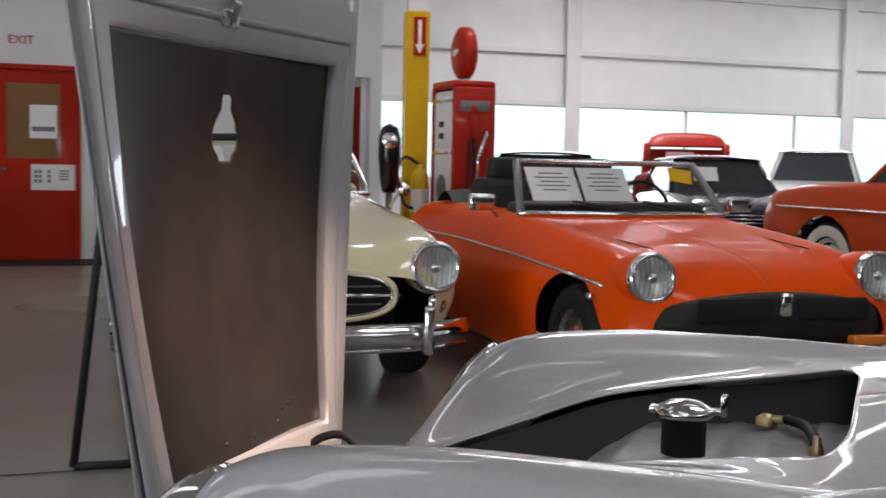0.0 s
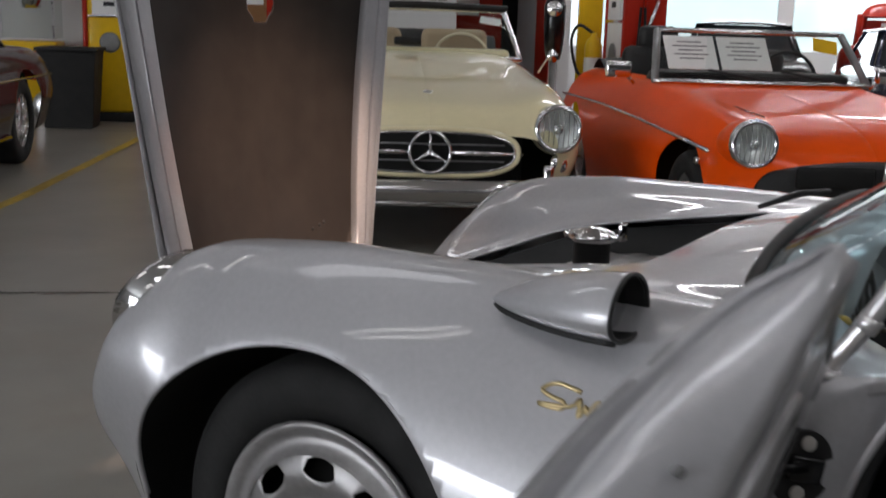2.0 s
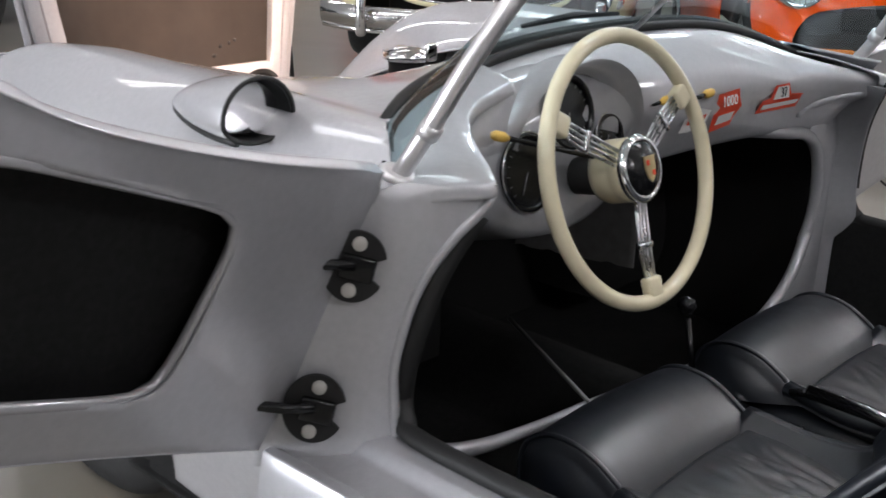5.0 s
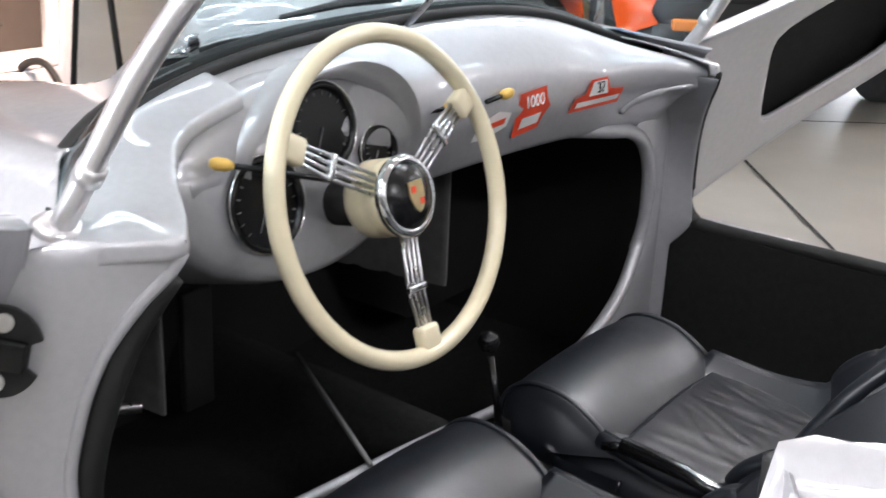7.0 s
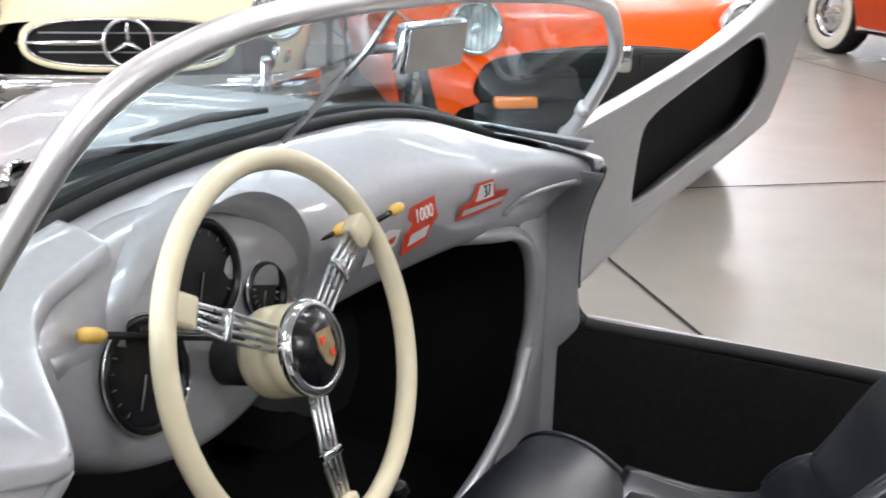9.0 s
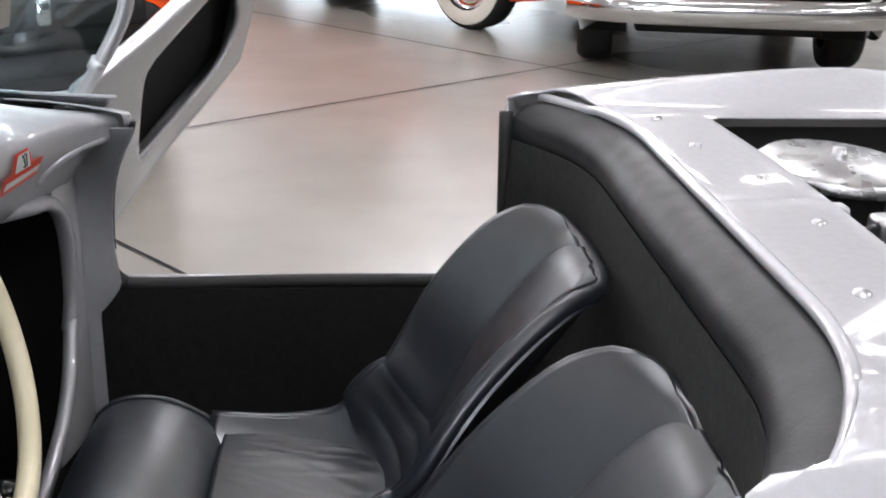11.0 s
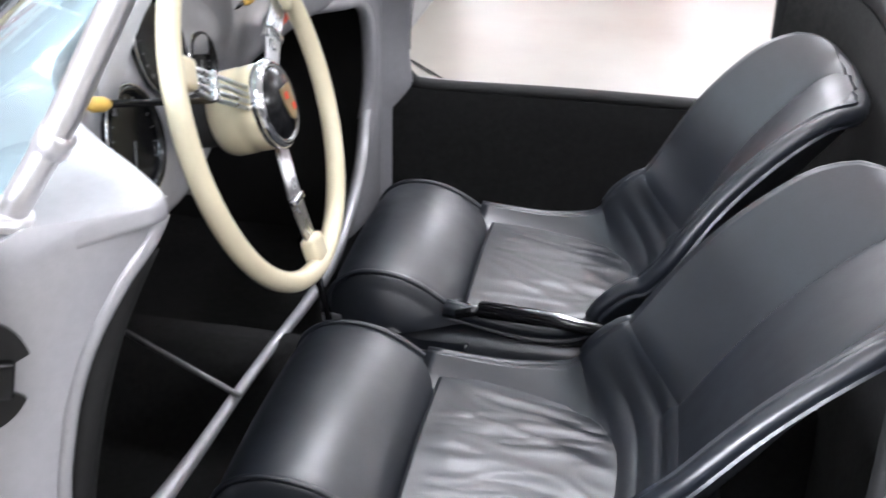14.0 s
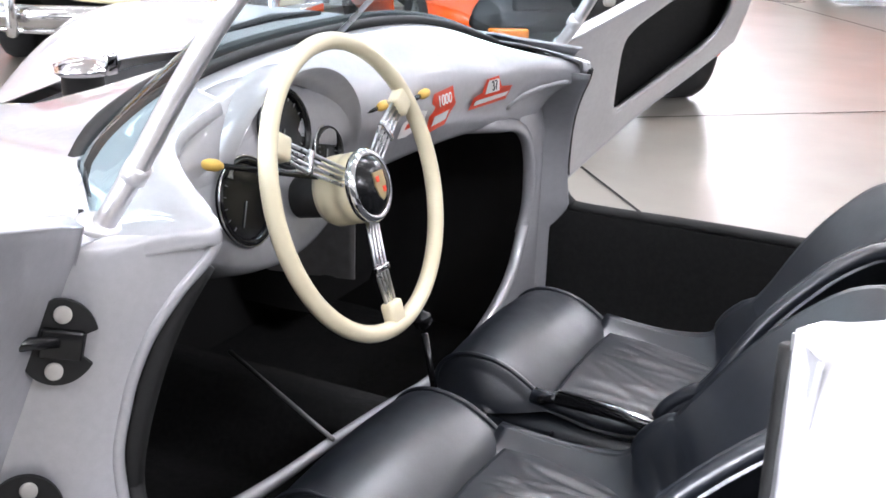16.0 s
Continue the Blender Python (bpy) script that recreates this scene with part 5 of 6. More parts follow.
    part("belt_slot", tube([S(b, -0.62 + 0.02 * math.sin(40 * b)) + Vector((-0.003, 0, 0.003)) for b in steps(0.53, 0.68, 8)], 0.004, 6), BLACK, st, "dark harness slot")
    return st
make_seat(-0.265, "driver_seat", 0.026)
make_seat(0.235, "passenger_seat")

# rear: cockpit rim, deck strip, rear wings, engine bay
RX = [1.56, 1.70, 1.90, 2.13, 2.40, 2.70, 2.95]
kr = lambda ys: knots(RX, ys)
rear_S = section([(zero, kr([.80, .815, .82, .82, .78, .66, .45])), (kr([.40, .42, .44, .45, .44, .40, .30]), kr([.80, .815, .82, .82, .77, .65, .44])), (kr([.635, .64, .64, .64, .62, .56, .44]), kr([.80, .815, .835, .85, .82, .70, .44])),
                  (kr([.81, .81, .81, .81, .79, .72, .55]), kr([.54, .55, .56, .56, .55, .48, .38])), (kr([.76, .76, .76, .75, .72, .66, .5]), kr([.20, .20, .20, .22, .25, .28, .3]))])
def rim_x(y):
    a = abs(y)
    return 1.748 - (0.0 if a < 0.30 else 0.10 * ((a - 0.30) / 0.31) ** 2.2)
g = grid(rear_S, steps(1.56, 2.95, 60), steps(0, 4, 56))
g = clip(g, disc_outside(2.13, WZ, 0.37, 0.5))
g = clip(g, lambda p: p[0] - rim_x(p[1]) if p[1] < 0.61 else p[0] - 1.585 - 0.15 * (p[1] - 0.61))
g = clip(g, lambda p: max(1.862 + 0.02 * math.cos(p[1] * 3) - p[0], p[0] - 2.55, abs(p[1]) - 0.43))
part("rear_body", join(g, mirrored(g)), SILVER, spyder, "silver rear body with its engine lid off", thick=0.005)
def roll_S(y, v):
    """Padded roll inside the rim: v from the rim edge down into the cockpit."""
    a = v * 2.2
    return (rim_x(y) + 0.006 - 0.0675 * math.sin(a), y, 0.808 - 0.045 * (1 - math.cos(a)))
part("cockpit_roll", grid(roll_S, steps(-0.603, 0.603, 60), steps(0, 1, 12)), VINYL, spyder, "padded black leather cockpit roll", thick=0.004)
part("rim_bead", tube([(rim_x(y) - 0.002, y, 0.813 + (0.004 if abs(y) < 0.5 else 0)) for y in steps(-0.615, 0.615, 60)], 0.008, 8), SILVER, spyder, "rolled silver cockpit edge")
part("rear_bulkhead", grid(lambda y, v: (rim_x(y) - 0.06 - 0.05 * v, y, 0.745 - 0.62 * v), steps(-0.603, 0.603, 40), steps(0, 1, 10)), CARPET2, spyder, "charcoal carpeted bulkhead behind the seats", thick=0.006)
for sgn in (-1, 1):
    part("rear_jamb", grid(lambda z, u: (1.585 + 0.03 * u + 0.01 * (0.8 - z), sgn * (0.612 + (0.055 + 0.14 * min(1, (0.80 - z) / 0.2)) * u), z), steps(0.42, 0.805, 12), [0, 0.04, 0.5, 0.96, 1.0]), SILVER, spyder, "silver rear door jamb", thick=0.005)
    part("jamb_trim", tube([(1.584 + 0.01 * (0.8 - z), sgn * 0.606, z) for z in steps(0.44, 0.79, 10)], 0.012, 8), BLACK, spyder, "black rubber jamb trim")
    part("jamb_lining", grid(lambda x, z: (x, sgn * 0.612, z), steps(1.58, 1.74, 6), steps(0.15, 0.78, 8)), CARPET, spyder, "black lining beside the seat", thick=0.004)
for y in (-0.622, -0.55, -0.44, -0.30, -0.093, 0.09, 0.25, 0.42, 0.55):
    part("rivet", lathe([(0.009, 0.0), (0.008, 0.004), (0.0, 0.006)], (rim_x(y) + (0.09 if abs(y) < 0.2 else 0.05), y, 0.82 if abs(y) < 0.5 else 0.805), (0, 0, 1), 12), STEEL, spyder, "small pale fastener")
part("engine_bay", grid(lambda x, v: (x, 0.46 * v, 0.80 - 0.45 * (1 - abs(v) ** 6)), steps(1.84, 2.6, 8), steps(-1, 1, 16)), DARK, spyder, "dark engine bay", thick=0.004)
ac = part("air_cleaner", lathe([(0.10, -0.14), (0.10, -0.02), (0.105, -0.015)], (1.995, 0.24, 0.80), (0.05, -0.05, 1), 32), BLACK, spyder, "black air cleaner drum")
part("cleaner_lid", join(lathe([(0.108, -0.016), (0.11, -0.004), (0.10, 0.004), (0.03, 0.008), (0.0, 0.008)], (1.995, 0.24, 0.80), (0.05, -0.05, 1), 36), lathe([(0.012, 0.006), (0.01, 0.022), (0, 0.022)], (1.995, 0.24, 0.80), (0.05, -0.05, 1), 6)), STEEL, ac, "pale metal air cleaner lid")
part("intake_hose", tube(spline([(2.07, 0.17, 0.76), (2.10, 0.10, 0.78), (2.12, 0.0, 0.76)], 6), [0.05 + 0.004 * (i % 2) for i in range(13)], 14), GREY, spyder, "ribbed grey intake hose")
part("carburettor", moved(join(box((2.09, 0.22, 0.70), (0.05, 0.04, 0.09), 0.008), tube([(2.06, 0.22, 0.72), (2.12, 0.20, 0.76)], 0.01), tube([(2.02, 0.24, 0.68), (2.12, 0.16, 0.68)], 0.007), box((2.03, 0.25, 0.72), (0.03, 0.03, 0.06), 0.006)), Matrix.Translation((-0.10, -0.17, 0.04))), STEEL, spyder, "cast carburettor and linkage")

# ---- other cars of the hall ----
def simple_wheel(car, x, y, r, w, sgn, whitewall=False, wire=False):
    c = (x, y, r)
    ax = (0, sgn, 0)
    rim = r * (0.60 if whitewall else 0.64)
    wh = part("wheel", lathe([(rim, 0.0), (rim * 0.97, -0.02), (rim * 0.9, -0.03), (rim * 0.55, -0.015), (rim * 0.35, 0.005), (rim * 0.2, 0.02), (0, 0.022)], c, ax, 28), CHROME if (whitewall or wire) else STEEL, car, "bright wheel" if not wire else "bright wire wheel")
    part("tyre", lathe([(rim, -w), (r * 0.94, -w), (r, -w * 0.85), (r, -w * 0.15), (r * 0.95, 0.0), (r * 0.9, 0.012), (rim, 0.012), (rim * 0.98, -0.01)], c, ax, 36), TYRE, wh, "black tyre")
    if whitewall:
        part("whitewall", lathe([(r * 0.90, 0.0135), (r * 0.88, 0.017), (rim * 1.06, 0.017), (rim * 1.02, 0.0135)], c, ax, 36), WHITEWALL, wh, "cream whitewall band")
    if wire:
        part("wire_spokes", join(*[tube([Vector(c) + Vector((math.cos(a) * rim * 0.2, sgn * 0.018, math.sin(a) * rim * 0.2)), Vector(c) + Vector((math.cos(a + 0.3 * (-1) ** k) * rim * 0.95, sgn * -0.012, math.sin(a + 0.3 * (-1) ** k) * rim * 0.95))], 0.003, 4) for k, a in enumerate(steps(0, 2 * math.pi, 36)[:-1])]), CHROME, wh, "wire spokes")
    return wh

def car_shell(car, X, mid, inner, crest, width, bottom, material, label, arches, clips=(), nx=70):
    """Lower body: curves over X for mid z and (y, z) of inner, crest, width, bottom."""
    k = lambda ys: knots(X, ys)
    S = section([(zero, k(mid)), (k(inner[0]), k(inner[1])), (k(crest[0]), k(crest[1])), (k(width[0]), k(width[1])), (k(bottom[0]), k(bottom[1]))])
    g = grid(S, steps(X[0], X[-1], nx), steps(0, 4, 40))
    for cx, cz, r in arches:
        g = clip(g, disc_outside(cx, cz, r, 0.45))
        for sg in (-1, 1):
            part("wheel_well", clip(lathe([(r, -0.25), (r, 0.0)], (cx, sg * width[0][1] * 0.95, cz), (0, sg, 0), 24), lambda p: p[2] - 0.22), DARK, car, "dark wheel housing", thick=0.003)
    for f in clips:
        g = clip(g, f)
    part("body", join(g, mirrored(g)), material, car, label, thick=0.006)
    return S

def head_lamp(car, x, y, z, r, tilt=0.1, paint=None):
    if paint:
        part("lamp_pod", lathe([(r * 1.2, -0.01), (r * 1.28, -0.06), (r * 1.25, -0.16), (r * 0.9, -0.30)], (x, y, z), (-1, 0, tilt), 32), paint, car, "rounded lamp housing in the wing")
    hl = part("headlight", lathe([(r * 1.2, -0.05), (r * 1.24, 0.0), (r * 1.14, 0.022), (r * 0.98, 0.016), (r * 0.95, 0.005)], (x, y, z), (-1, 0, tilt), 32), CHROME, car, "chrome headlamp ring")
    part("lens", lathe([(r, 0.006), (r * 0.8, 0.025), (r * 0.4, 0.036), (0, 0.04)], (x, y, z), (-1, 0, tilt), 24), CLEAR, hl, "ribbed glass lens")
    ax = Vector((-1, 0, tilt)).normalized()
    part("reflector", lathe([(r, 0.004), (r * 0.7, -0.006), (r * 0.3, -0.012), (0, -0.014)], (x, y, z), ax, 24), REFLECTOR, hl, "bright reflector bowl")
    part("bulb_shield", lathe([(r * 0.28, 0.0), (r * 0.22, 0.014), (0, 0.02)], (x, y, z), ax, 16), CHROME, hl, "round bulb shield")
    part("lens_flutes", join(*[tube([Vector((x, y + d * r, z - math.sqrt(1 - d * d) * r * 0.93)) + ax * 0.012, Vector((x, y + d * r, z)) + ax * (0.036 - 0.03 * d * d), Vector((x, y + d * r, z + math.sqrt(1 - d * d) * r * 0.93)) + ax * 0.012], 0.0022, 4) for d in (-0.75, -0.5, -0.25, 0, 0.25, 0.5, 0.75)]), GLASSY, hl, "moulded lens flutes")
    return hl

def screen(car, base, top, ybase, ytop, zb, zt, material=CHROME, r=0.014, bow=0.08):
    """Windscreen with a tube frame; bows forward (-x) in the middle."""
    def P(u, v):
        y = (ybase + (ytop - ybase) * v) * u
        return Vector((base + (top - base) * v + bow * u * u, y, zb + (zt - zb) * v))
    loop = [P(u, 0) for u in steps(-1, 1, 20)] + [P(1, v) for v in steps(0, 1, 8)[1:]] + [P(u, 1) for u in steps(1, -1, 20)[1:]] + [P(-1, v) for v in steps(1, 0, 8)[1:-1]]
    part("windscreen_frame", tube(loop, r, 8, True), material, car, "bright windscreen frame")
    part("windscreen", grid(P, steps(-1, 1, 16), steps(0, 1, 6)), CLEAR, car, "windscreen glass").visible_shadow = False
    return P

def place(x, y, heading, s=1.0):
    """Car pose: its nose (-x) points along heading degrees in the plan."""
    return pose(x, y, 0, 0, 0, heading + 180) @ Matrix.Diagonal((s, s, s, 1))

# orange roadster with black rubber bumpers: x=0 at its nose
mg = thing("orange_roadster", "bright orange open roadster with black rubber bumpers", "car", "parked cars")
MX = [0.0, 0.06, 0.2, 0.45, 0.8, 1.2, 1.7, 2.3, 3.0, 3.5, 3.85]
car_shell(mg, MX, [.60, .655, .722, .77, .81, .852, .89, .90, .90, .86, .70], ([.25, .30, .34, .36, .38, .40, .42, .42, .42, .40, .3], [.595, .65, .72, .768, .808, .848, .885, .89, .89, .85, .70]),
          ([.50, .56, .60, .61, .62, .62, .63, .64, .63, .60, .5], [.57, .635, .725, .772, .80, .825, .85, .855, .85, .82, .68]), ([.58, .66, .70, .73, .75, .76, .765, .765, .76, .73, .6], [.46, .48, .52, .54, .56, .57, .58, .58, .57, .55, .5]),
          ([.55, .62, .66, .69, .71, .72, .72, .72, .71, .68, .55], [.40, .36, .26, .22, .20, .19, .19, .19, .2, .25, .35]), ORANGE, "glossy orange body", [(0.56, 0.30, 0.36), (2.95, 0.30, 0.36)],
          [lambda p: max(1.75 - p[0], p[0] - 2.75, abs(p[1]) - 0.52)])
part("front_bumper", grid(lambda u, v: (-0.10 + 0.16 * abs(u) ** 4 + 0.045 * (1 - math.cos(v * 2 * math.pi)) * 0.9, 0.615 * u, 0.465 + 0.06 * (1 - u * u) + 0.10 * math.sin(v * 2 * math.pi) * (1 - 0.25 * abs(u) ** 3)), steps(-1, 1, 36), steps(0, 1, 16)), BLACK, mg, "thick black rubber front bumper")
part("bumper_face", join(grid(lambda y, k: (-0.025 + 0.1 * (abs(y) / 0.62) ** 3, y, 0.32 + (0.23 + 0.075 * (1 - (y / 0.6) ** 2)) * k), steps(-0.56, 0.56, 16), steps(0, 1, 6)), ), BLACK, mg, "black rubber nose moulding", thick=0.03)
for sg in (-1, 1):
    part("grille", box((-0.095, 0.24 * sg, 0.555), (0.03, 0.36, 0.10), 0.02), DARK, mg, "dark recessed grille opening")
    part("turn_signal", box((-0.085, 0.43 * sg, 0.415), (0.06, 0.17, 0.045), 0.01), AMBER, mg, "amber indicator lens")
    head_lamp(mg, 0.04, 0.565 * sg, 0.685, 0.09, 0.12, ORANGE)
    part("side_lamp", box((0.30, 0.735 * sg, 0.58), (0.05, 0.02, 0.03), 0.006), CHROME, mg, "small chrome side lamp")
    part("side_trim", tube([(x, sg * y, z) for x, y, z in ((0.2, 0.718, 0.635), (0.6, 0.752, 0.665), (1.2, 0.775, 0.695), (2.0, 0.782, 0.715), (3.0, 0.775, 0.71), (3.7, 0.68, 0.68))], 0.008, 6), CHROME, mg, "thin bright side strip")
    mr = part("door_mirror", box((1.60, 0.80 * sg, 0.94), (0.05, 0.15, 0.09), 0.015), CHROME, mg, "chrome door mirror")
    part("mirror_stalk", tube([(1.62, 0.70 * sg, 0.86), (1.61, 0.76 * sg, 0.92)], 0.01, 8), CHROME, mr)
    for x in (0.56, 2.95):
        simple_wheel(mg, x, 0.70 * sg, 0.30, 0.17, sg)
    part("wiper", tube([(1.34, -0.02 + 0.42 * sg * 0.5 - 0.2, 0.90), (1.44, 0.12 + 0.42 * sg * 0.5, 0.955)], 0.008, 6), BLACK, mg, "black wiper")
part("badge", box((-0.105, 0, 0.58), (0.03, 0.06, 0.10), 0.015), CHROME, mg, "chrome nose badge")
part("hood_seam", join(*[tube([(x, sg * (0.40 + 0.03 * x), 0.835 + 0.0 * x - 0.055 * (1.3 - x)) for x in steps(0.35, 1.3, 12)], 0.003, 5) for sg in (-1, 1)]), DARK, mg, "dark bonnet shut line")
mP = screen(mg, 1.38, 1.64, 0.62, 0.55, 0.885, 1.165, CHROME, 0.016, 0.10)
for sg in (-1, 1):
    part("screen_pillar", tube([mP(sg, 0), mP(sg, 1)], 0.022, 8), GREY, mg, "grey pillar")
part("folded_top", join(grid(lambda u, v: (2.75 + 0.35 * v, 0.60 * u, 0.89 + 0.10 * math.sin(math.pi * v) * (1 - 0.3 * u * u)), steps(-1, 1, 16), steps(0, 1, 10))), BLACK, mg, "black folded fabric top")
part("cockpit", box((2.25, 0, 0.55), (1.0, 1.0, 0.3), 0.02), DARK, mg, "dark cockpit")
part("dashboard", box((1.72, 0, 0.885), (0.26, 1.16, 0.11), 0.045), BLACK, mg, "black padded dashboard")
# dark block added inside, so no bright floor shows through the arches
part("underbody", box((1.9, 0, 0.42), (3.5, 0.95, 0.4), 0.02), DARK, mg, "added dark block closing the hollow underbody")
for sg in (-1, 1):
    part("seat_back", box((2.55, 0.30 * sg, 0.80), (0.15, 0.48, 0.52), 0.06), BLACK, mg, "black seat back")
    part("head_rest", box((2.58, 0.30 * sg, 1.11), (0.10, 0.26, 0.16), 0.04), BLACK, mg, "black head rest")
part("steering_wheel", tube([(1.85 + 0.05 * math.sin(a), -0.30 + 0.17 * math.cos(a), 0.90 + 0.16 * math.sin(a)) for a in steps(0, 2 * math.pi, 28)[:-1]], 0.012, 8, True), BLACK, mg, "black steering wheel")
mg.matrix_world = place(0.08, 3.34, -51.6, 1.02)
for dy in (0.40, 0.09):
    sheet = thing("price_sheet", "white printed information sheet behind the windscreen", "paper", "sheets")
    M = Matrix.Translation((1.56, dy + 0.0, 1.045)) @ Euler((0, radians(42), 0)).to_matrix().to_4x4()
    part("sheet", moved(box((0, 0, 0), (0.004, 0.29, 0.24)), M), PAPER, sheet, "", False)
    part("print_line", moved(join(*[box((-0.0035, 0.0, 0.075 - 0.03 * i), (0.002, 0.20 if i % 2 else 0.14, 0.008)) for i in range(5)]), M), GREY, sheet, "grey bars of print", False)
    sheet.matrix_world = mg.matrix_world.copy()
tagp = thing("yellow_tag", "yellow tag hung inside the windscreen", "tag")
part("tag", moved(box((0, 0, 0), (0.004, 0.14, 0.10)), Matrix.Translation((1.60, -0.40, 1.10)) @ Euler((0.2, radians(42), 0)).to_matrix().to_4x4()), YELLOW, tagp, "", False)
tagp.matrix_world = mg.matrix_world.copy()

# cream roadster with a round star in its grille
mb = thing("cream_roadster", "cream classic open roadster with chrome bumper and star grille", "car", "parked cars")
BX = [0.0, 0.08, 0.25, 0.6, 1.0, 1.5, 2.0, 2.8, 3.5, 4.1]
car_shell(mb, BX, [.60, .70, .75, .81, .86, .92, .95, .93, .88, .70], ([.25, .32, .36, .40, .44, .46, .46, .46, .44, .3], [.597, .697, .747, .806, .855, .913, .942, .925, .87, .69]),
          ([.50, .60, .64, .66, .67, .68, .69, .69, .65, .5], [.58, .70, .765, .80, .81, .83, .85, .86, .83, .66]), ([.62, .72, .76, .79, .81, .82, .82, .82, .79, .6], [.50, .53, .55, .56, .56, .57, .58, .58, .56, .5]),
          ([.58, .66, .70, .73, .75, .76, .76, .76, .72, .55], [.36, .34, .30, .26, .24, .22, .22, .22, .26, .34]), CREAM, "glossy cream body", [(0.85, 0.32, 0.38), (3.2, 0.32, 0.38)],
          [lambda p: max(1.95 - p[0], p[0] - 2.9, abs(p[1]) - 0.55)])
def oval(ry, rz, x, zc, n=40, e=0.6):
    return [(x, ry * math.copysign(abs(math.cos(a)) ** e, math.cos(a)), zc + rz * math.copysign(abs(math.sin(a)) ** 0.8, math.sin(a))) for a in steps(0, 2 * math.pi, n)[:-1]]
gr = part("grille", (oval(0.42, 0.105, -0.008, 0.51) , [tuple(range(40))]), DARK, mb, "dark oval grille mouth", False)
part("bonnet_badge", lathe([(0.026, -0.006), (0.026, 0.004), (0.020, 0.008), (0.018, 0.004), (0.0, 0.006)], (0.36, 0.0, 0.770), (-0.2, 0, 0.98), 24), CHROME, mb, "small round chrome bonnet badge")
for sg in (-1, 1):
    part("bonnet_seam", tube(spline([(1.5, 0.47 * sg, 0.912), (0.9, 0.45 * sg, 0.843), (0.40, 0.40 * sg, 0.775), (0.28, 0.35 * sg, 0.752), (0.25, 0.24 * sg, 0.747)], 6), 0.0025, 5), DARK, mb, "dark bonnet shut line")
part("grille_surround", tube(oval(0.425, 0.11, -0.008, 0.51), 0.016, 8, True), CREAM, gr, "cream grille lip")
part("grille_trim", tube(oval(0.41, 0.097, -0.016, 0.51), 0.007, 8, True), CHROME, gr, "chrome grille trim")
for z in (0.47, 0.55):
    part("grille_slat", tube([(-0.012, -0.36, z), (-0.018, 0, z), (-0.012, 0.36, z)], 0.004, 6), GREY, gr)
for sg in (-1, 1):
    part("grille_bar", tube([(-0.03, 0.10 * sg, 0.512), (-0.028, 0.28 * sg, 0.51), (-0.012, 0.45 * sg, 0.508)], [0.013, 0.012, 0.006], 8), CHROME, gr, "chrome bar")
part("star_ring", tube([(-0.04, 0.098 * math.cos(a), 0.512 + 0.098 * math.sin(a)) for a in steps(0, 2 * math.pi, 40)[:-1]], 0.009, 8, True), CHROME, gr, "chrome ring")
part("star", join(*[tube([(-0.04, 0, 0.512), (-0.04, 0.095 * math.cos(radians(a)), 0.512 + 0.095 * math.sin(radians(a)))], [0.013, 0.004], 6) for a in (90, 210, 330)]), CHROME, gr, "chrome three-armed shape")
part("bumper", join(grid(lambda u, v: (-0.09 + 0.22 * abs(u) ** 3.5 - 0.03 * math.sin(v * math.pi), 0.80 * u, 0.285 + 0.10 * v), steps(-1, 1, 32), steps(0, 1, 8)), tube([(-0.075 + 0.22 * abs(u) ** 3.5, 0.79 * u, 0.27) for u in steps(-1, 1, 24)], 0.012, 6)), CHROME, mb, "chrome front bumper", thick=0.006)
for sg in (-1, 1):
    part("overrider", box((-0.10, 0.56 * sg, 0.36), (0.06, 0.05, 0.22), 0.018), CHROME, mb, "chrome overrider")
    head_lamp(mb, 0.02, 0.62 * sg, 0.63, 0.096, 0.10, CREAM)
    part("fog_lamp", lathe([(0.042, -0.03), (0.045, 0.0), (0.03, 0.012), (0, 0.014)], (0.03, 0.63 * sg, 0.46), (-1, 0, 0), 20), CHROME, mb, "small round lamp")
    for x in (0.85, 3.2):
        simple_wheel(mb, x, 0.75 * sg, 0.32, 0.18, sg)
    part("door_mirror", tube([(1.45, 0.72 * sg, 0.84), (1.47, 0.78 * sg, 0.93), (1.43, 0.80 * sg, 0.94)], [0.008, 0.008, 0.04], 10), CHROME, mb, "chrome wing mirror")
bP = screen(mb, 1.55, 1.86, 0.64, 0.56, 0.905, 1.20, CHROME, 0.016, 0.14)
part("folded_top", join(grid(lambda u, v: (2.9 + 0.35 * v, 0.62 * u, 0.93 + 0.14 * math.sin(math.pi * v) * (1 - 0.3 * u * u)), steps(-1, 1, 16), steps(0, 1, 10)), tube([(1.88, -0.57, 1.21), (1.82, 0, 1.225), (1.88, 0.57, 1.21)], 0.022, 8)), BLACK, mb, "black folded fabric top")
part("cockpit", box((2.4, 0, 0.58), (1.0, 1.05, 0.3), 0.02), TAN, mb, "tan cockpit")
# added dark filler block, closing the view through the wheel arches
part("underbody", box((2.0, 0, 0.42), (3.6, 0.95, 0.36), 0.02), DARK, mb, "added dark block closing the hollow underbody")
for sg in (-1, 1):
    part("seat_back", box((2.72, 0.30 * sg, 0.85), (0.14, 0.46, 0.45), 0.05), TAN, mb, "tan seat back")
part("steering_wheel", tube([(2.02 + 0.05 * math.sin(a), -0.30 + 0.18 * math.cos(a), 0.885 + 0.165 * math.sin(a)) for a in steps(0, 2 * math.pi, 28)[:-1]], 0.011, 8, True), IVORY, mb, "ivory steering wheel")
part("dashboard", box((1.84, 0, 0.925), (0.24, 1.16, 0.08), 0.035), CREAM, mb, "cream painted dashboard")
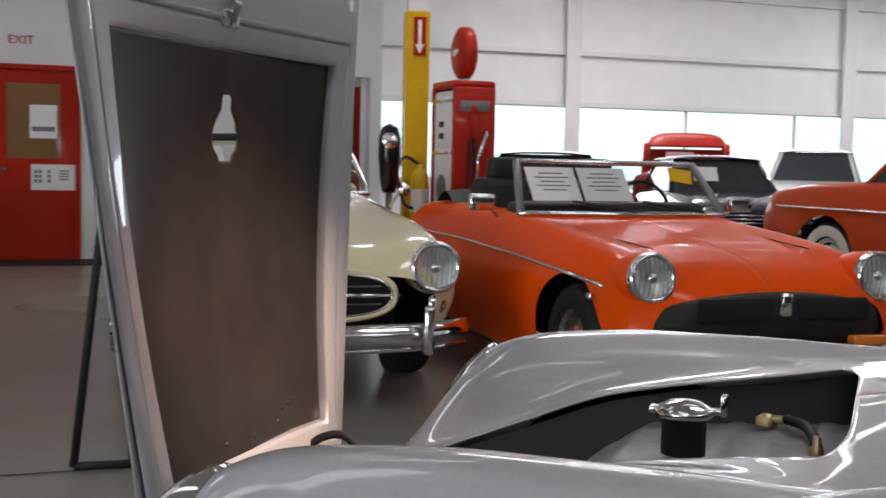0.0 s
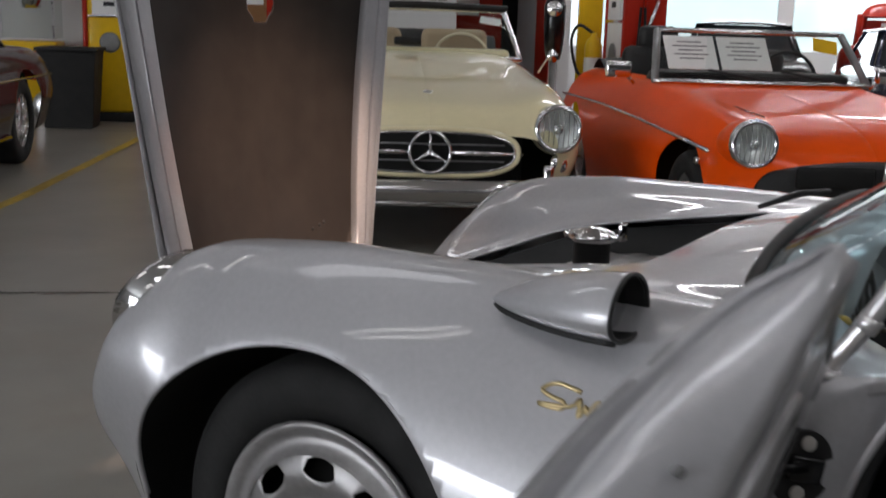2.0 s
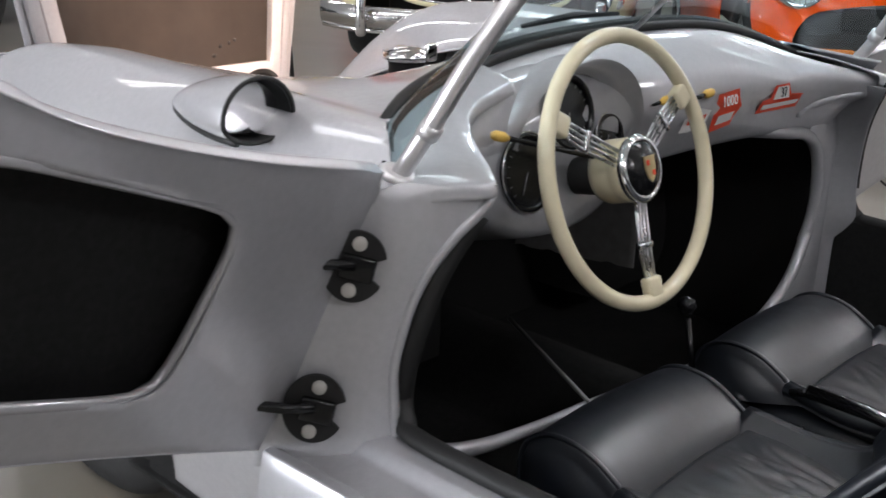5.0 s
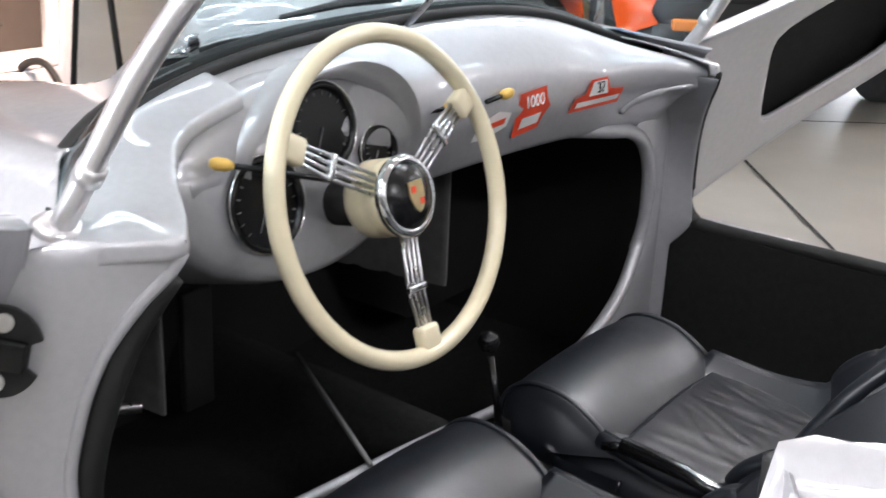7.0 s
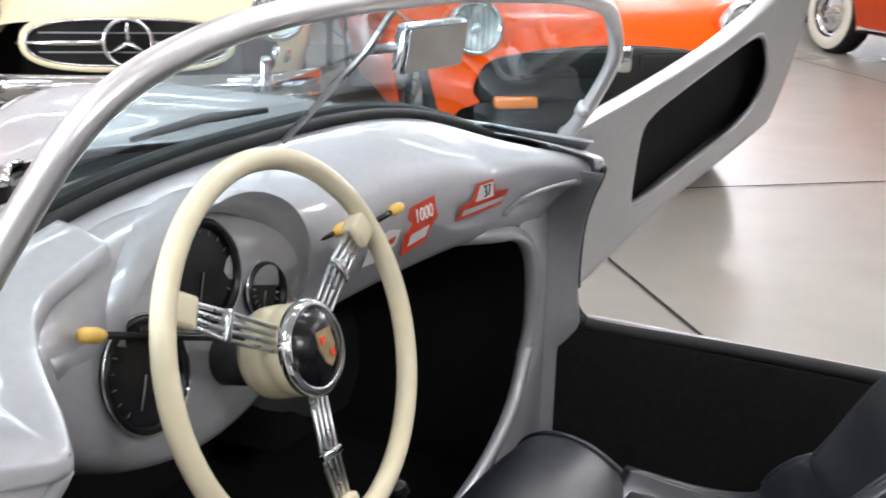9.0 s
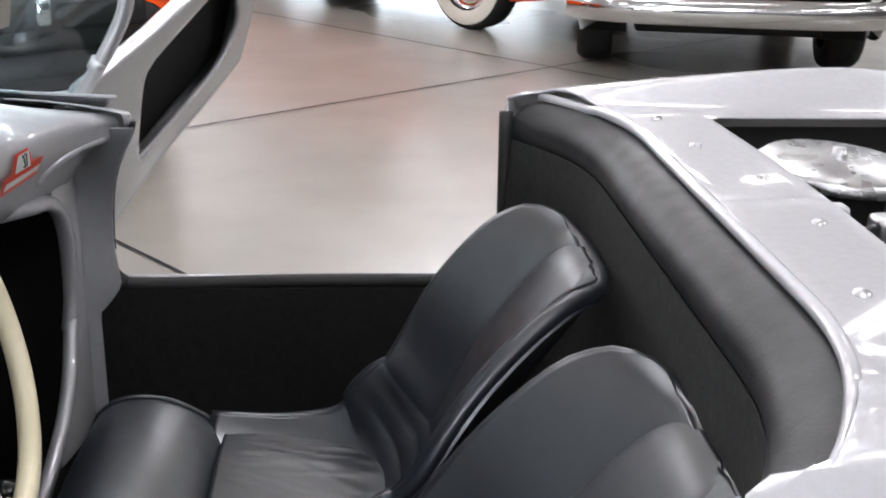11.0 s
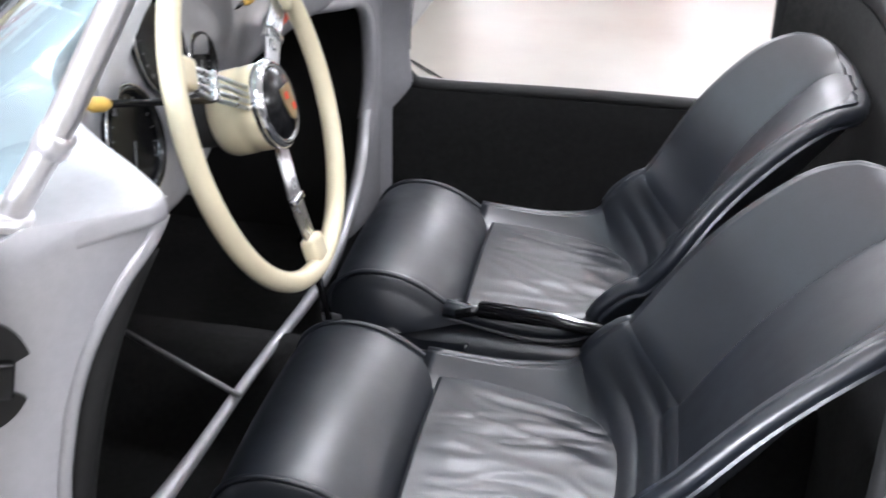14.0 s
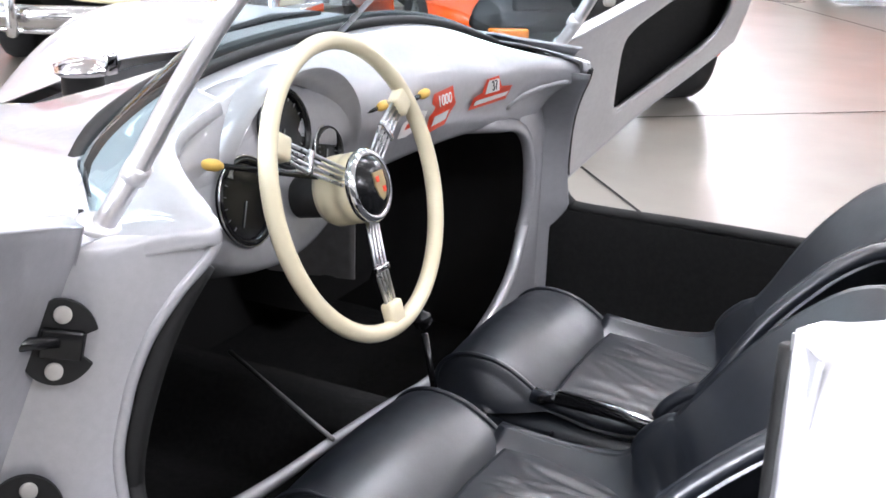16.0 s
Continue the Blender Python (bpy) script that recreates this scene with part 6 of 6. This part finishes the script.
part("dash_mirror", box((1.70, 0.06, 1.00), (0.03, 0.17, 0.05), 0.015), BLACKGLOSS, mb, "dark oval dash mirror")
part("screen_sticker", moved(box((0, 0, 0), (0.003, 0.13, 0.06)), Matrix.Translation((1.835, -0.46, 1.135)) @ Euler((0.2, radians(45), 0)).to_matrix().to_4x4()), PAPER, mb, "white paper sticker in the windscreen corner", False)
mb.matrix_world = place(-2.0, 2.80, -53.5, 1.065)
sheet = thing("price_sheet", "white printed information sheet behind the cream car's windscreen", "paper", "sheets")
part("sheet", moved(box((0, 0, 0), (0.004, 0.22, 0.26)), Matrix.Translation((1.76, 0.30, 1.07)) @ Euler((0, radians(42), 0)).to_matrix().to_4x4()), PAPER, sheet, "", False)
sheet.matrix_world = mb.matrix_world.copy()

# ---- fittings along the office wall ----
# red door with a window, signs beside it
dr1 = thing("door_1", "red office door with a lit glass pane and a paper notice", "door", kind="structure")
def hb(c, sz, r=0.0):
    return moved(box(c, sz, r), HALL)
uc = U_DOOR + DW / 2
part("door_leaf", join(hb((uc, V_DOOR + 0.05, 0.55), (0.89, 0.045, 1.10)), hb((uc, V_DOOR + 0.05, 1.99), (0.89, 0.045, 0.16)), hb((uc - 0.36, V_DOOR + 0.05, 1.5), (0.17, 0.045, 0.82)), hb((uc + 0.36, V_DOOR + 0.05, 1.5), (0.17, 0.045, 0.82))), RED, dr1, "red painted door leaf", False)
part("door_pane", hb((uc, V_DOOR + 0.055, 1.505), (0.55, 0.01, 0.81)), CLEAR, dr1, "glass pane", False).visible_shadow = False
part("door_frame", join(hb((uc - 0.455, V_DOOR, 1.04), (0.05, 0.06, 2.08)), hb((uc + 0.455, V_DOOR, 1.04), (0.05, 0.06, 2.08)), hb((uc, V_DOOR, 2.08), (0.96, 0.06, 0.05))), RED, dr1, "red door frame", False)
part("door_handle", moved(tube([(uc - 0.40, V_DOOR + 0.02, 0.98), (uc - 0.40, V_DOOR - 0.05, 0.98), (uc - 0.27, V_DOOR - 0.05, 0.98)], 0.013, 8), HALL), STEEL, dr1, "steel lever handle")
part("notice", hb((uc + 0.10, V_DOOR + 0.045, 1.50), (0.28, 0.004, 0.36)), PAPER, dr1, "white paper notice", False)
part("notice_bar", hb((uc + 0.10, V_DOOR + 0.042, 1.42), (0.24, 0.004, 0.05)), GREY, dr1, "grey bars of print", False)
ns = thing("office_sign", "white sign with a grey chequered mark on the door", "sign")
part("sign_board", hb((uc + 0.20, V_DOOR + 0.02, 0.90), (0.46, 0.008, 0.28)), PAPER, ns, "", False)
for i in range(4):
    for j in range(3):
        if i != 2:
            part("sign_mark", hb((uc + 0.02 + 0.045 * i, V_DOOR + 0.013, 0.96 - 0.05 * j), (0.035, 0.004, 0.036)), GREY, ns, "", False)
for j in range(4):
    part("sign_bar", hb((uc + 0.31, V_DOOR + 0.013, 0.97 - 0.03 * j), (0.10, 0.004, 0.016)), GREY, ns, "", False)
# the wall itself glows faintly, standing in for the office's own light
lit = tagged(part("lit_office", hb((uc, V_DOOR + 1.6, 1.3), (3.0, 0.05, 2.6)), mat("glowing_office_wall", (0.62, 0.30, 0.13), 0.7, glow=0.14), None, "", False), "office wall behind the door glass, glowing warm in place of room light", "room", "", "structure")
ex = thing("exit_lettering", "red exit lettering on the white wall", "sign")
words("EXIT", 0.13, HALL @ Matrix(((1, 0, 0, uc - 0.12), (0, 0, 1, V_DOOR - 0.006), (0, 1, 0, 2.36), (0, 0, 0, 1))) @ Matrix.Diagonal((1, 1, -1, 1)), RED, None, "red letters").parent = ex
mt = tagged(part("floor_mat", hb((uc + 0.15, V_DOOR - 0.35, 0.008), (1.5, 0.6, 0.014), 0.004), BLACK, None, "", False), "flat black rubber door mat on the floor", "mat")
# doorway
part("door_2", join(hb((2.66, V_DOOR + 0.62, 1.02), (0.04, 0.8, 2.02))), RED, None, "", False)
tagged(bpy.data.objects["door_2"], "open red door inside the dark doorway", "door", "", "structure")
tagged(part("doorway_notice", hb((1.95, V_DOOR + 2.33, 1.5), (0.3, 0.01, 0.42)), PAPER, None, "", False), "white notice pinned up in the back room", "paper")
tagged(part("back_room_panel", hb((2.05, V_DOOR + 2.34, 1.1), (0.75, 0.02, 2.1)), RED, None, "", False), "red door at the back of the dark room", "door")
wc = thing("restroom_sign", "small black and white restroom sign on the wall", "sign")
part("sign_plate", hb((1.24, V_DOOR - 0.01, 1.56), (0.22, 0.012, 0.24), 0.002), INK, wc, "", False)
part("sign_figure", join(*[hb((1.24 + d, V_DOOR - 0.018, 1.55), (0.045, 0.004, 0.12)) for d in (-0.05, 0.05)] + [hb((1.24 + d, V_DOOR - 0.018, 1.63), (0.03, 0.004, 0.03)) for d in (-0.05, 0.05)]), PAPER, wc, "white pictogram bars", False)
# wall rails near the pump
for z, u0, w, h in ((1.98, -2.0, 0.9, 0.03), (1.22, -2.1, 1.15, 0.11)):
    slab("wall_rail", [((u0, V_DOOR - 0.03, z), (w, 0.05, h))], GREY, "grey metal rail on the wall", category="rail")

def gas_pump(name, label, body_mat, side_mat, m, face_mat):
    p = thing(name, label, "fuel pump", "old fuel pumps")
    part("base", box((0, 0, 0.05), (0.56, 0.44, 0.10), 0.01), BLACK, p, "black plinth")
    part("cabinet", box((0, 0, 0.86), (0.48, 0.42, 1.52), 0.04), body_mat, p, "enamelled cabinet")
    for sg in (-1, 1):
        part("side_panel", box((0.262 * sg, 0, 0.87), (0.05, 0.44, 1.56), 0.02), side_mat, p, "side panel")
    part("cap", box((0, 0, 1.665), (0.56, 0.44, 0.06), 0.025), side_mat, p, "rounded top")
    part("dial_face", box((0, -0.215, 1.33), (0.36, 0.015, 0.36), 0.01), face_mat, p, "pale dial face")
    for i in range(2):
        part("counter_window", box((0.0, -0.225, 1.36 - 0.09 * i), (0.12, 0.004, 0.045)), INK, p, "dark counter window", False)
    for z in (1.14, 1.54):
        part("chrome_band", box((0, -0.215, z), (0.46, 0.02, 0.025), 0.004), CHROME, p, "chrome band")
    part("roundel", lathe([(0.11, 0), (0.11, 0.01), (0.085, 0.014), (0, 0.014)], (0, -0.212, 0.86), (0, -1, 0), 28), GREY, p, "grey roundel")
    gl = part("globe", lathe([(0.0, -0.07), (0.17, -0.07), (0.2, -0.05), (0.205, 0.0), (0.2, 0.05), (0.17, 0.07), (0.0, 0.07)], (0, 0, 1.92), (0, -1, 0), 32), side_mat, p, "round globe rim")
    part("globe_face", lathe([(0.168, 0.0), (0.15, 0.01), (0, 0.016)], (0, -0.071, 1.92), (0, -1, 0), 28), RED if body_mat is PAPER else PAPER, gl, "globe face")
    part("globe_mark", join(box((-0.03, -0.092, 1.92), (0.07, 0.006, 0.05), 0.002), box((0.04, -0.092, 1.93), (0.05, 0.006, 0.03), 0.002)), PAPER if body_mat is PAPER else side_mat, gl, "small plain coloured mark")
    part("globe_neck", lathe([(0.05, 0), (0.045, 0.05)], (0, 0, 1.69), (0, 0, 1), 16), CHROME, p)
    part("hose", tube(spline([(0.29, -0.05, 1.25), (0.34, -0.08, 1.0), (0.33, -0.1, 0.7), (0.30, -0.06, 0.55), (0.31, 0.0, 0.9), (0.31, -0.02, 1.3)], 6), 0.014, 8), BLACK, p, "black fuel hose")
    part("nozzle", join(tube([(0.30, -0.02, 1.45), (0.33, -0.02, 1.33), (0.33, -0.02, 1.25)], [0.03, 0.022, 0.014], 10), box((0.31, -0.02, 1.47), (0.05, 0.05, 0.06), 0.008)), side_mat if body_mat is not RED else CHROME, p, "fuel nozzle")
    p.matrix_world = m
    return p
gas_pump("yellow_gas_pump", "vintage yellow and red fuel pump with a white globe", YELLOW, RED, HALL @ pose(-2.42, V_DOOR - 0.45, 0), PAPER)
rp = gas_pump("red_gas_pump", "vintage red and white fuel pump with a red globe", PAPER, RED, pose(-2.9, 7.35, 0, 0, 0, -47) @ Matrix.Diagonal((0.9, 0.88, 1.09, 1)), PAPER)
part("name_panel", box((0.292, 0.0, 1.5), (0.012, 0.30, 0.08), 0.003), GREY, rp, "grey name panel with no readable letters")
part("hand_crank", tube([(0.30, 0.1, 1.3), (0.34, 0.1, 1.3), (0.34, 0.02, 1.1), (0.34, 0.0, 0.9)], 0.02, 8), CHROME, rp, "chrome nozzle and crank")
# yellow guarded column
col = thing("yellow_column", "steel column with a yellow guard and a red arrow sign", "column")
part("guard", box((0, 0, 1.24), (0.22, 0.22, 2.48), 0.01), YELLOW, col, "yellow column guard", False)
part("post", box((0, 0, (2.48 + CEILING) / 2), (0.18, 0.18, CEILING - 2.48), 0.01), WALL, col, "white steel post", False)
ar = part("arrow_sign", box((0.02, -0.117, 2.26), (0.11, 0.01, 0.34), 0.002), RED, col, "red sign with a white arrow", False)
part("arrow", join(box((0.02, -0.125, 2.29), (0.03, 0.004, 0.22)), ([(-0.02, -0.126, 2.19), (0.06, -0.126, 2.19), (0.02, -0.126, 2.11)], [(0, 1, 2)])), PAPER, ar, "white arrow", False)
col.matrix_world = pose(-3.45, 7.6, 0, 0, 0, 27)
ext = thing("fire_extinguisher", "yellow fire extinguisher with a hose on the column", "extinguisher")
part("cylinder", lathe([(0.0, 0.6), (0.075, 0.6), (0.08, 0.62), (0.08, 1.02), (0.06, 1.08), (0.025, 1.10), (0.025, 1.14), (0, 1.14)], (0.04, -0.20, 0.0), (0, 0, 1), 20), YELLOW, ext, "yellow cylinder")
part("hose", tube(spline([(0.04, -0.2, 1.13), (-0.10, -0.2, 1.2), (-0.16, -0.2, 1.05), (-0.10, -0.2, 0.8), (-0.02, -0.26, 0.75)], 6), 0.014, 8), BLACK, ext, "black hose")
part("label_band", lathe([(0.0815, 0.72), (0.0815, 0.92)], (0.04, -0.20, 0.0), (0, 0, 1), 20), PAPER, ext, "printed label", False)
ext.matrix_world = pose(-3.45, 7.6, 0.0, 0, 0, 27)
pmt = thing("parking_meter", "old dark parking meter on a thin post", "parking meter")
part("post", tube([(0, 0, 0), (0, 0, 0.95)], 0.028, 10), GREY, pmt, "grey post")
part("head", lathe([(0.0, 0.93), (0.05, 0.93), (0.07, 1.0), (0.085, 1.2), (0.085, 1.34), (0.06, 1.42), (0.0, 1.45)], (0, 0, 0), (0, 0, 1), 20), BLACKGLOSS, pmt, "dark rounded meter head")
part("window", lathe([(0.06, 0), (0.05, 0.008), (0, 0.01)], (0, -0.08, 1.32), (0, -1, 0.1), 18), CHROME, pmt, "bright meter window")
pmt.matrix_world = pose(-2.98, 6.0, 0, 0, 0, 25)
# wet floor sign
wfs = thing("wet_floor_sign", "yellow folding wet floor sign beside the wall", "floor sign")
for sg in (-1, 1):
    part("panel", moved(join(box((0, 0, 0.33), (0.26, 0.012, 0.50), 0.004), box((-0.1, 0, 0.05), (0.05, 0.012, 0.08), 0.004), box((0.1, 0, 0.05), (0.05, 0.012, 0.08), 0.004)), Matrix.Translation((0, 0.09 * sg, 0)) @ Euler((radians(13) * sg, 0, 0)).to_matrix().to_4x4()), YELLOW, wfs, "yellow plastic panel", False)
for z, w in ((0.46, 0.14), (0.40, 0.10), (0.34, 0.09), (0.31, 0.09), (0.20, 0.14), (0.16, 0.10)):
    part("print_bar", moved(box((0, -0.0085, z), (w, 0.003, 0.022)), Matrix.Translation((0, -0.09, 0)) @ Euler((radians(-13), 0, 0)).to_matrix().to_4x4()), INK, wfs, "", False)
wfs.matrix_world = HALL @ pose(-1.90, V_DOOR - 0.28, 0)
# popcorn machine and bin
pop = thing("popcorn_machine", "red topped popcorn cart with a glass box", "popcorn machine")
part("cart", box((0, 0, 0.48), (0.6, 0.5, 0.75), 0.02), YELLOW, pop, "yellow cart body")
part("cart_front", box((0.0, -0.255, 0.6), (0.45, 0.02, 0.3), 0.004), RED, pop, "red cart panel")
part("glass_box", box((0, 0, 1.17), (0.56, 0.46, 0.56)), CLEAR, pop, "glass box", False)
part("kettle", lathe([(0, -0.1), (0.1, -0.1), (0.12, 0), (0.12, 0.1), (0, 0.1)], (0.0, 0, 1.3), (0, 0, 1), 20), CHROME, pop, "hanging kettle")
part("roof", join(box((0, 0, 1.49), (0.66, 0.56, 0.06), 0.02), box((0, 0, 1.55), (0.6, 0.5, 0.06), 0.02)), RED, pop, "red roof")
for sx in (-1, 1):
    part("corner_post", box((0.27 * sx, -0.22, 1.17), (0.03, 0.03, 0.58)), STEEL, pop, smooth=False)
    part("cart_wheel", lathe([(0.16, -0.015), (0.17, 0), (0.16, 0.015), (0.02, 0.02), (0.0, 0.02)], (0.2 * sx, -0.27, 0.17), (0, -1, 0), 24), STEEL, pop)
pop.matrix_world = HALL @ pose(-3.25, V_DOOR - 0.6, 0)
tb = thing("trash_bin", "black tapered plastic waste bin", "bin")
part("bin_body", ([(sx * (0.24 + 0.05 * k), sy * (0.22 + 0.05 * k), 0.80 * k) for k in (0, 1) for sx, sy in ((-1, -1), (1, -1), (1, 1), (-1, 1))], [(0, 1, 5, 4), (1, 2, 6, 5), (2, 3, 7, 6), (3, 0, 4, 7), (4, 5, 6, 7), (3, 2, 1, 0)]), BLACK, tb, "", False, bevel=0.01)
part("bin_rim", box((0, 0, 0.80), (0.62, 0.58, 0.04), 0.01), BLACK, tb, "rolled rim")
tb.matrix_world = HALL @ pose(-2.72, V_DOOR - 1.3, 0)
# yellow floor line
def strip(a, b, w, z=0.004):
    a, b = Vector((*a, z)), Vector((*b, z))
    n = (b - a).cross(Vector((0, 0, 1))).normalized() * w / 2
    return [tuple(q) for q in (a - n, b - n, b + n, a + n)], [(0, 1, 2, 3)]
tagged(part("floor_line", join(strip((-3.9, 0.9), (-5.05, 2.66), 0.09), strip((-5.05, 2.66), (-8.2, 7.0), 0.09), strip((-3.9, 0.9), (-4.9, 0.25), 0.07)), mat("worn_yellow_line", (0.55, 0.37, 0.03), 0.5, 0.0, 14, 0.35), None, "", False), "worn yellow line painted on the floor", "floor marking", "", "structure")
ea = thing("display_easel", "thin black steel display easel on the floor", "easel")
part("leg", tube([(-2.25, 1.51, 0.02), (-2.12, 1.55, 1.15)], 0.016, 8), BLACK, ea, "black tube leg")
part("foot_bar", tube([(-2.25, 1.51, 0.02), (-2.08, 1.64, 0.02)], 0.016, 8), BLACK, ea, "black foot bar")
part("back_leg", tube([(-2.08, 1.64, 0.02), (-2.12, 1.56, 1.15)], 0.014, 8), BLACK, ea, "black tube leg")

# ---- far cars ----
def closed_car(name, label, material, roofmat, m, L=4.7, zb=0.85, zr=1.42, cab=(1.55, 3.7), roof=(2.1, 3.2), whitewall=False, half=0.88, wire=False, r=0.33):
    c = thing(name, label, "car", "parked cars")
    X = [0, 0.12, 0.5, 1.2, 2.2, 3.2, 4.2, L - 0.1, L]
    h = half
    car_shell(c, X, [zb - .25, zb - .12, zb - .04, zb, zb, zb, zb - .03, zb - .12, zb - .25], ([h * .3, h * .4, h * .5, h * .52, h * .55, h * .55, h * .52, h * .42, h * .3], [zb - .26, zb - .13, zb - .05, zb - .01, zb, zb, zb - .04, zb - .13, zb - .26]),
              ([h * .75, h * .84, h * .88, h * .9, h * .9, h * .9, h * .88, h * .82, h * .7], [zb - .28, zb - .14, zb - .06, zb - .04, zb - .04, zb - .04, zb - .06, zb - .15, zb - .28]), ([h * .85, h * .95, h, h, h, h, h, h * .94, h * .82], [.55] * 9), ([h * .8, h * .88, h * .92, h * .94, h * .94, h * .94, h * .92, h * .88, h * .78], [.36, .3, .24, .22, .22, .22, .24, .3, .36]),
              material, "glossy car body", [(0.95, r, r + 0.06), (L - 1.05, r, r + 0.06)], nx=40)
    # dark filler added inside the shell to block light through the arches
    part("underbody", box((L / 2, 0, 0.45), (L - 0.5, h * 1.15, 0.36), 0.02), DARK, c, "added dark block closing the hollow underbody")
    (c0, c1), (r0, r1) = cab, roof
    def G(u, v):
        x = (c0 + (r0 - c0) * v) * (1 - u) + (c1 + (r1 - c1) * v) * u
        return x
    glassV = []
    lower = [(c0, -h * .78), (c0 + .12, -h * .84), (c1 - .1, -h * .84), (c1, -h * .7), (c1, h * .7), (c1 - .1, h * .84), (c0 + .12, h * .84), (c0, h * .78)]
    upper = [(r0, -h * .6), (r0 + .08, -h * .66), (r1 - .08, -h * .66), (r1, -h * .56), (r1, h * .56), (r1 - .08, h * .66), (r0 + .08, h * .66), (r0, h * .6)]
    n = 8
    V = [(x, y, zb - .04) for x, y in lower] + [(x, y, zr - .04) for x, y in upper]
    part("side_glass", (V, [(i, (i + 1) % n, n + (i + 1) % n, n + i) for i in range(n)]), mat("dark_car_glass", (0.03, 0.035, 0.04), 0.05, 0.0), c, "dark reflecting windows", False)
    part("roof", grid(lambda u, v: (r0 - .05 + (r1 - r0 + .1) * u, h * .69 * v, zr - .05 + .06 * (1 - v ** 4) * math.sin(math.pi * min(max(u, .06), .94)) ** 0.4), steps(0, 1, 14), steps(-1, 1, 14)), roofmat, c, "rounded roof", thick=0.02)
    for i in (0, 1, 2, 3, 4, 5, 6, 7):
        if i in (0, 1, 2, 7, 6, 5, 3, 4):
            part("pillar", tube([V[i], V[n + i]], 0.025, 6), roofmat, c)
    for sg in (-1, 1):
        for x in (0.95, L - 1.05):
            simple_wheel(c, x, h * 0.93 * sg, r, 0.2, sg, whitewall, wire)
        part("side_trim", tube([(0.4, h * 1.005 * sg, zb - .25), (L - 0.4, h * 1.005 * sg, zb - .25)], 0.012, 6), CHROME, c, "bright side strip")
        part("sill_trim", tube([(1.4, h * .96 * sg, 0.25), (L - 1.5, h * .96 * sg, 0.25)], 0.025, 6), CHROME, c, "bright sill strip")
        head_lamp(c, 0.02, h * .72 * sg, 0.62, 0.09, 0.05)
    part("front_bumper", grid(lambda u, v: (-0.10 + 0.2 * abs(u) ** 4 - 0.03 * math.sin(v * math.pi), h * u, 0.36 + 0.14 * v), steps(-1, 1, 20), steps(0, 1, 6)), CHROME, c, "chrome front bumper", thick=0.01)
    part("grille", box((0.03, 0, 0.60), (0.05, h * 1.05, 0.14), 0.02), DARK, c, "dark grille")
    for z in (0.56, 0.60, 0.64):
        part("grille_bar", tube([(0.0, -h * .52, z), (-0.01, 0, z), (0.0, h * .52, z)], 0.008, 6), CHROME, c)
    c.matrix_world = m
    return c
closed_car("red_orange_sedan", "red-orange 1950s hardtop with whitewall tyres and chrome trim", REDCAR, REDCAR, place(3.38, 6.89, -46.6), 5.0, 1.06, 1.56, whitewall=True, half=0.95, r=0.345)
closed_car("navy_coupe", "dark navy coupe with a sheet behind its windscreen", NAVY, NAVY, place(-0.75, 11.0, -68), 4.4, 0.86, 1.29, half=0.80)
ns2 = thing("windscreen_sheet", "white information sheet behind a coupe windscreen", "paper", "sheets")
part("sheet", moved(box((0, 0, 0), (0.004, 0.30, 0.22)), Matrix.Translation((1.76, 0.22, 1.07)) @ Euler((0, radians(40), 0)).to_matrix().to_4x4()), PAPER, ns2, "", False)
ns2.matrix_world = place(-0.75, 11.0, -68)
closed_car("white_sedan", "white 1950s sedan parked by the windows", WHITECAR, WHITECAR, place(-0.6, 16.3, -88), 4.8, 0.95, 1.46)
closed_car("dark_saloon", "dark saloon parked behind the orange roadster", DARKCAR, DARKCAR, place(-3.1, 10.8, -72), 4.4, 0.90, 1.31)
closed_car("black_sports_coupe", "black muscle car with red tail lamps and bright wheels", DARKCAR, DARKCAR, place(-4.79, 0.245, -52.6), 4.77, 0.92, 1.34, wire=True, r=0.34)
tail = bpy.data.objects["black_sports_coupe"]
for sg in (-1, 1):
    part("tail_lamp", box((4.74, 0.62 * sg, 0.66), (0.06, 0.30, 0.10), 0.015), STICKRED, tail, "red tail lamp")
closed_car("black_modern_car", "glossy black car with a low front end", DARKCAR, DARKCAR, place(3.3, 4.75, 258), 4.5, 0.88, 1.35)
# red pickup
pk = thing("red_pickup", "red vintage pickup cab with a sheet in its windscreen", "pickup", "parked cars")
part("cab_body", box((1.0, 0, 0.7), (3.4, 1.5, 0.7), 0.15), RED, pk, "red pickup body")
part("cab_roof", grid(lambda u, v: (1.5 + 1.1 * u, 0.62 * v, 1.46 + 0.21 * ((1 - abs(v) ** 4) * (1 - abs(2 * u - 1) ** 4)) ** 0.5), steps(0, 1, 14), steps(-1, 1, 16)), RED, pk, "rounded red cab roof", thick=0.02)
for sx in (1.5, 2.6):
    for sy in (-1, 1):
        part("cab_post", tube([(sx, 0.64 * sy, 1.0), (sx, 0.61 * sy, 1.50)], 0.05, 8), RED, pk)
part("rear_panel", box((2.6, 0, 1.2), (0.05, 1.2, 0.45), 0.01), RED, pk)
part("sheet", box((1.52, 0.1, 1.25), (0.01, 0.42, 0.24)), PAPER, pk, "white sheet in the windscreen", False)
for sx in (0.2, 2.6):
    for sg in (-1, 1):
        simple_wheel(pk, sx, 0.78 * sg, 0.34, 0.2, sg)
pk.matrix_world = place(-2.2, 14.7, -80)
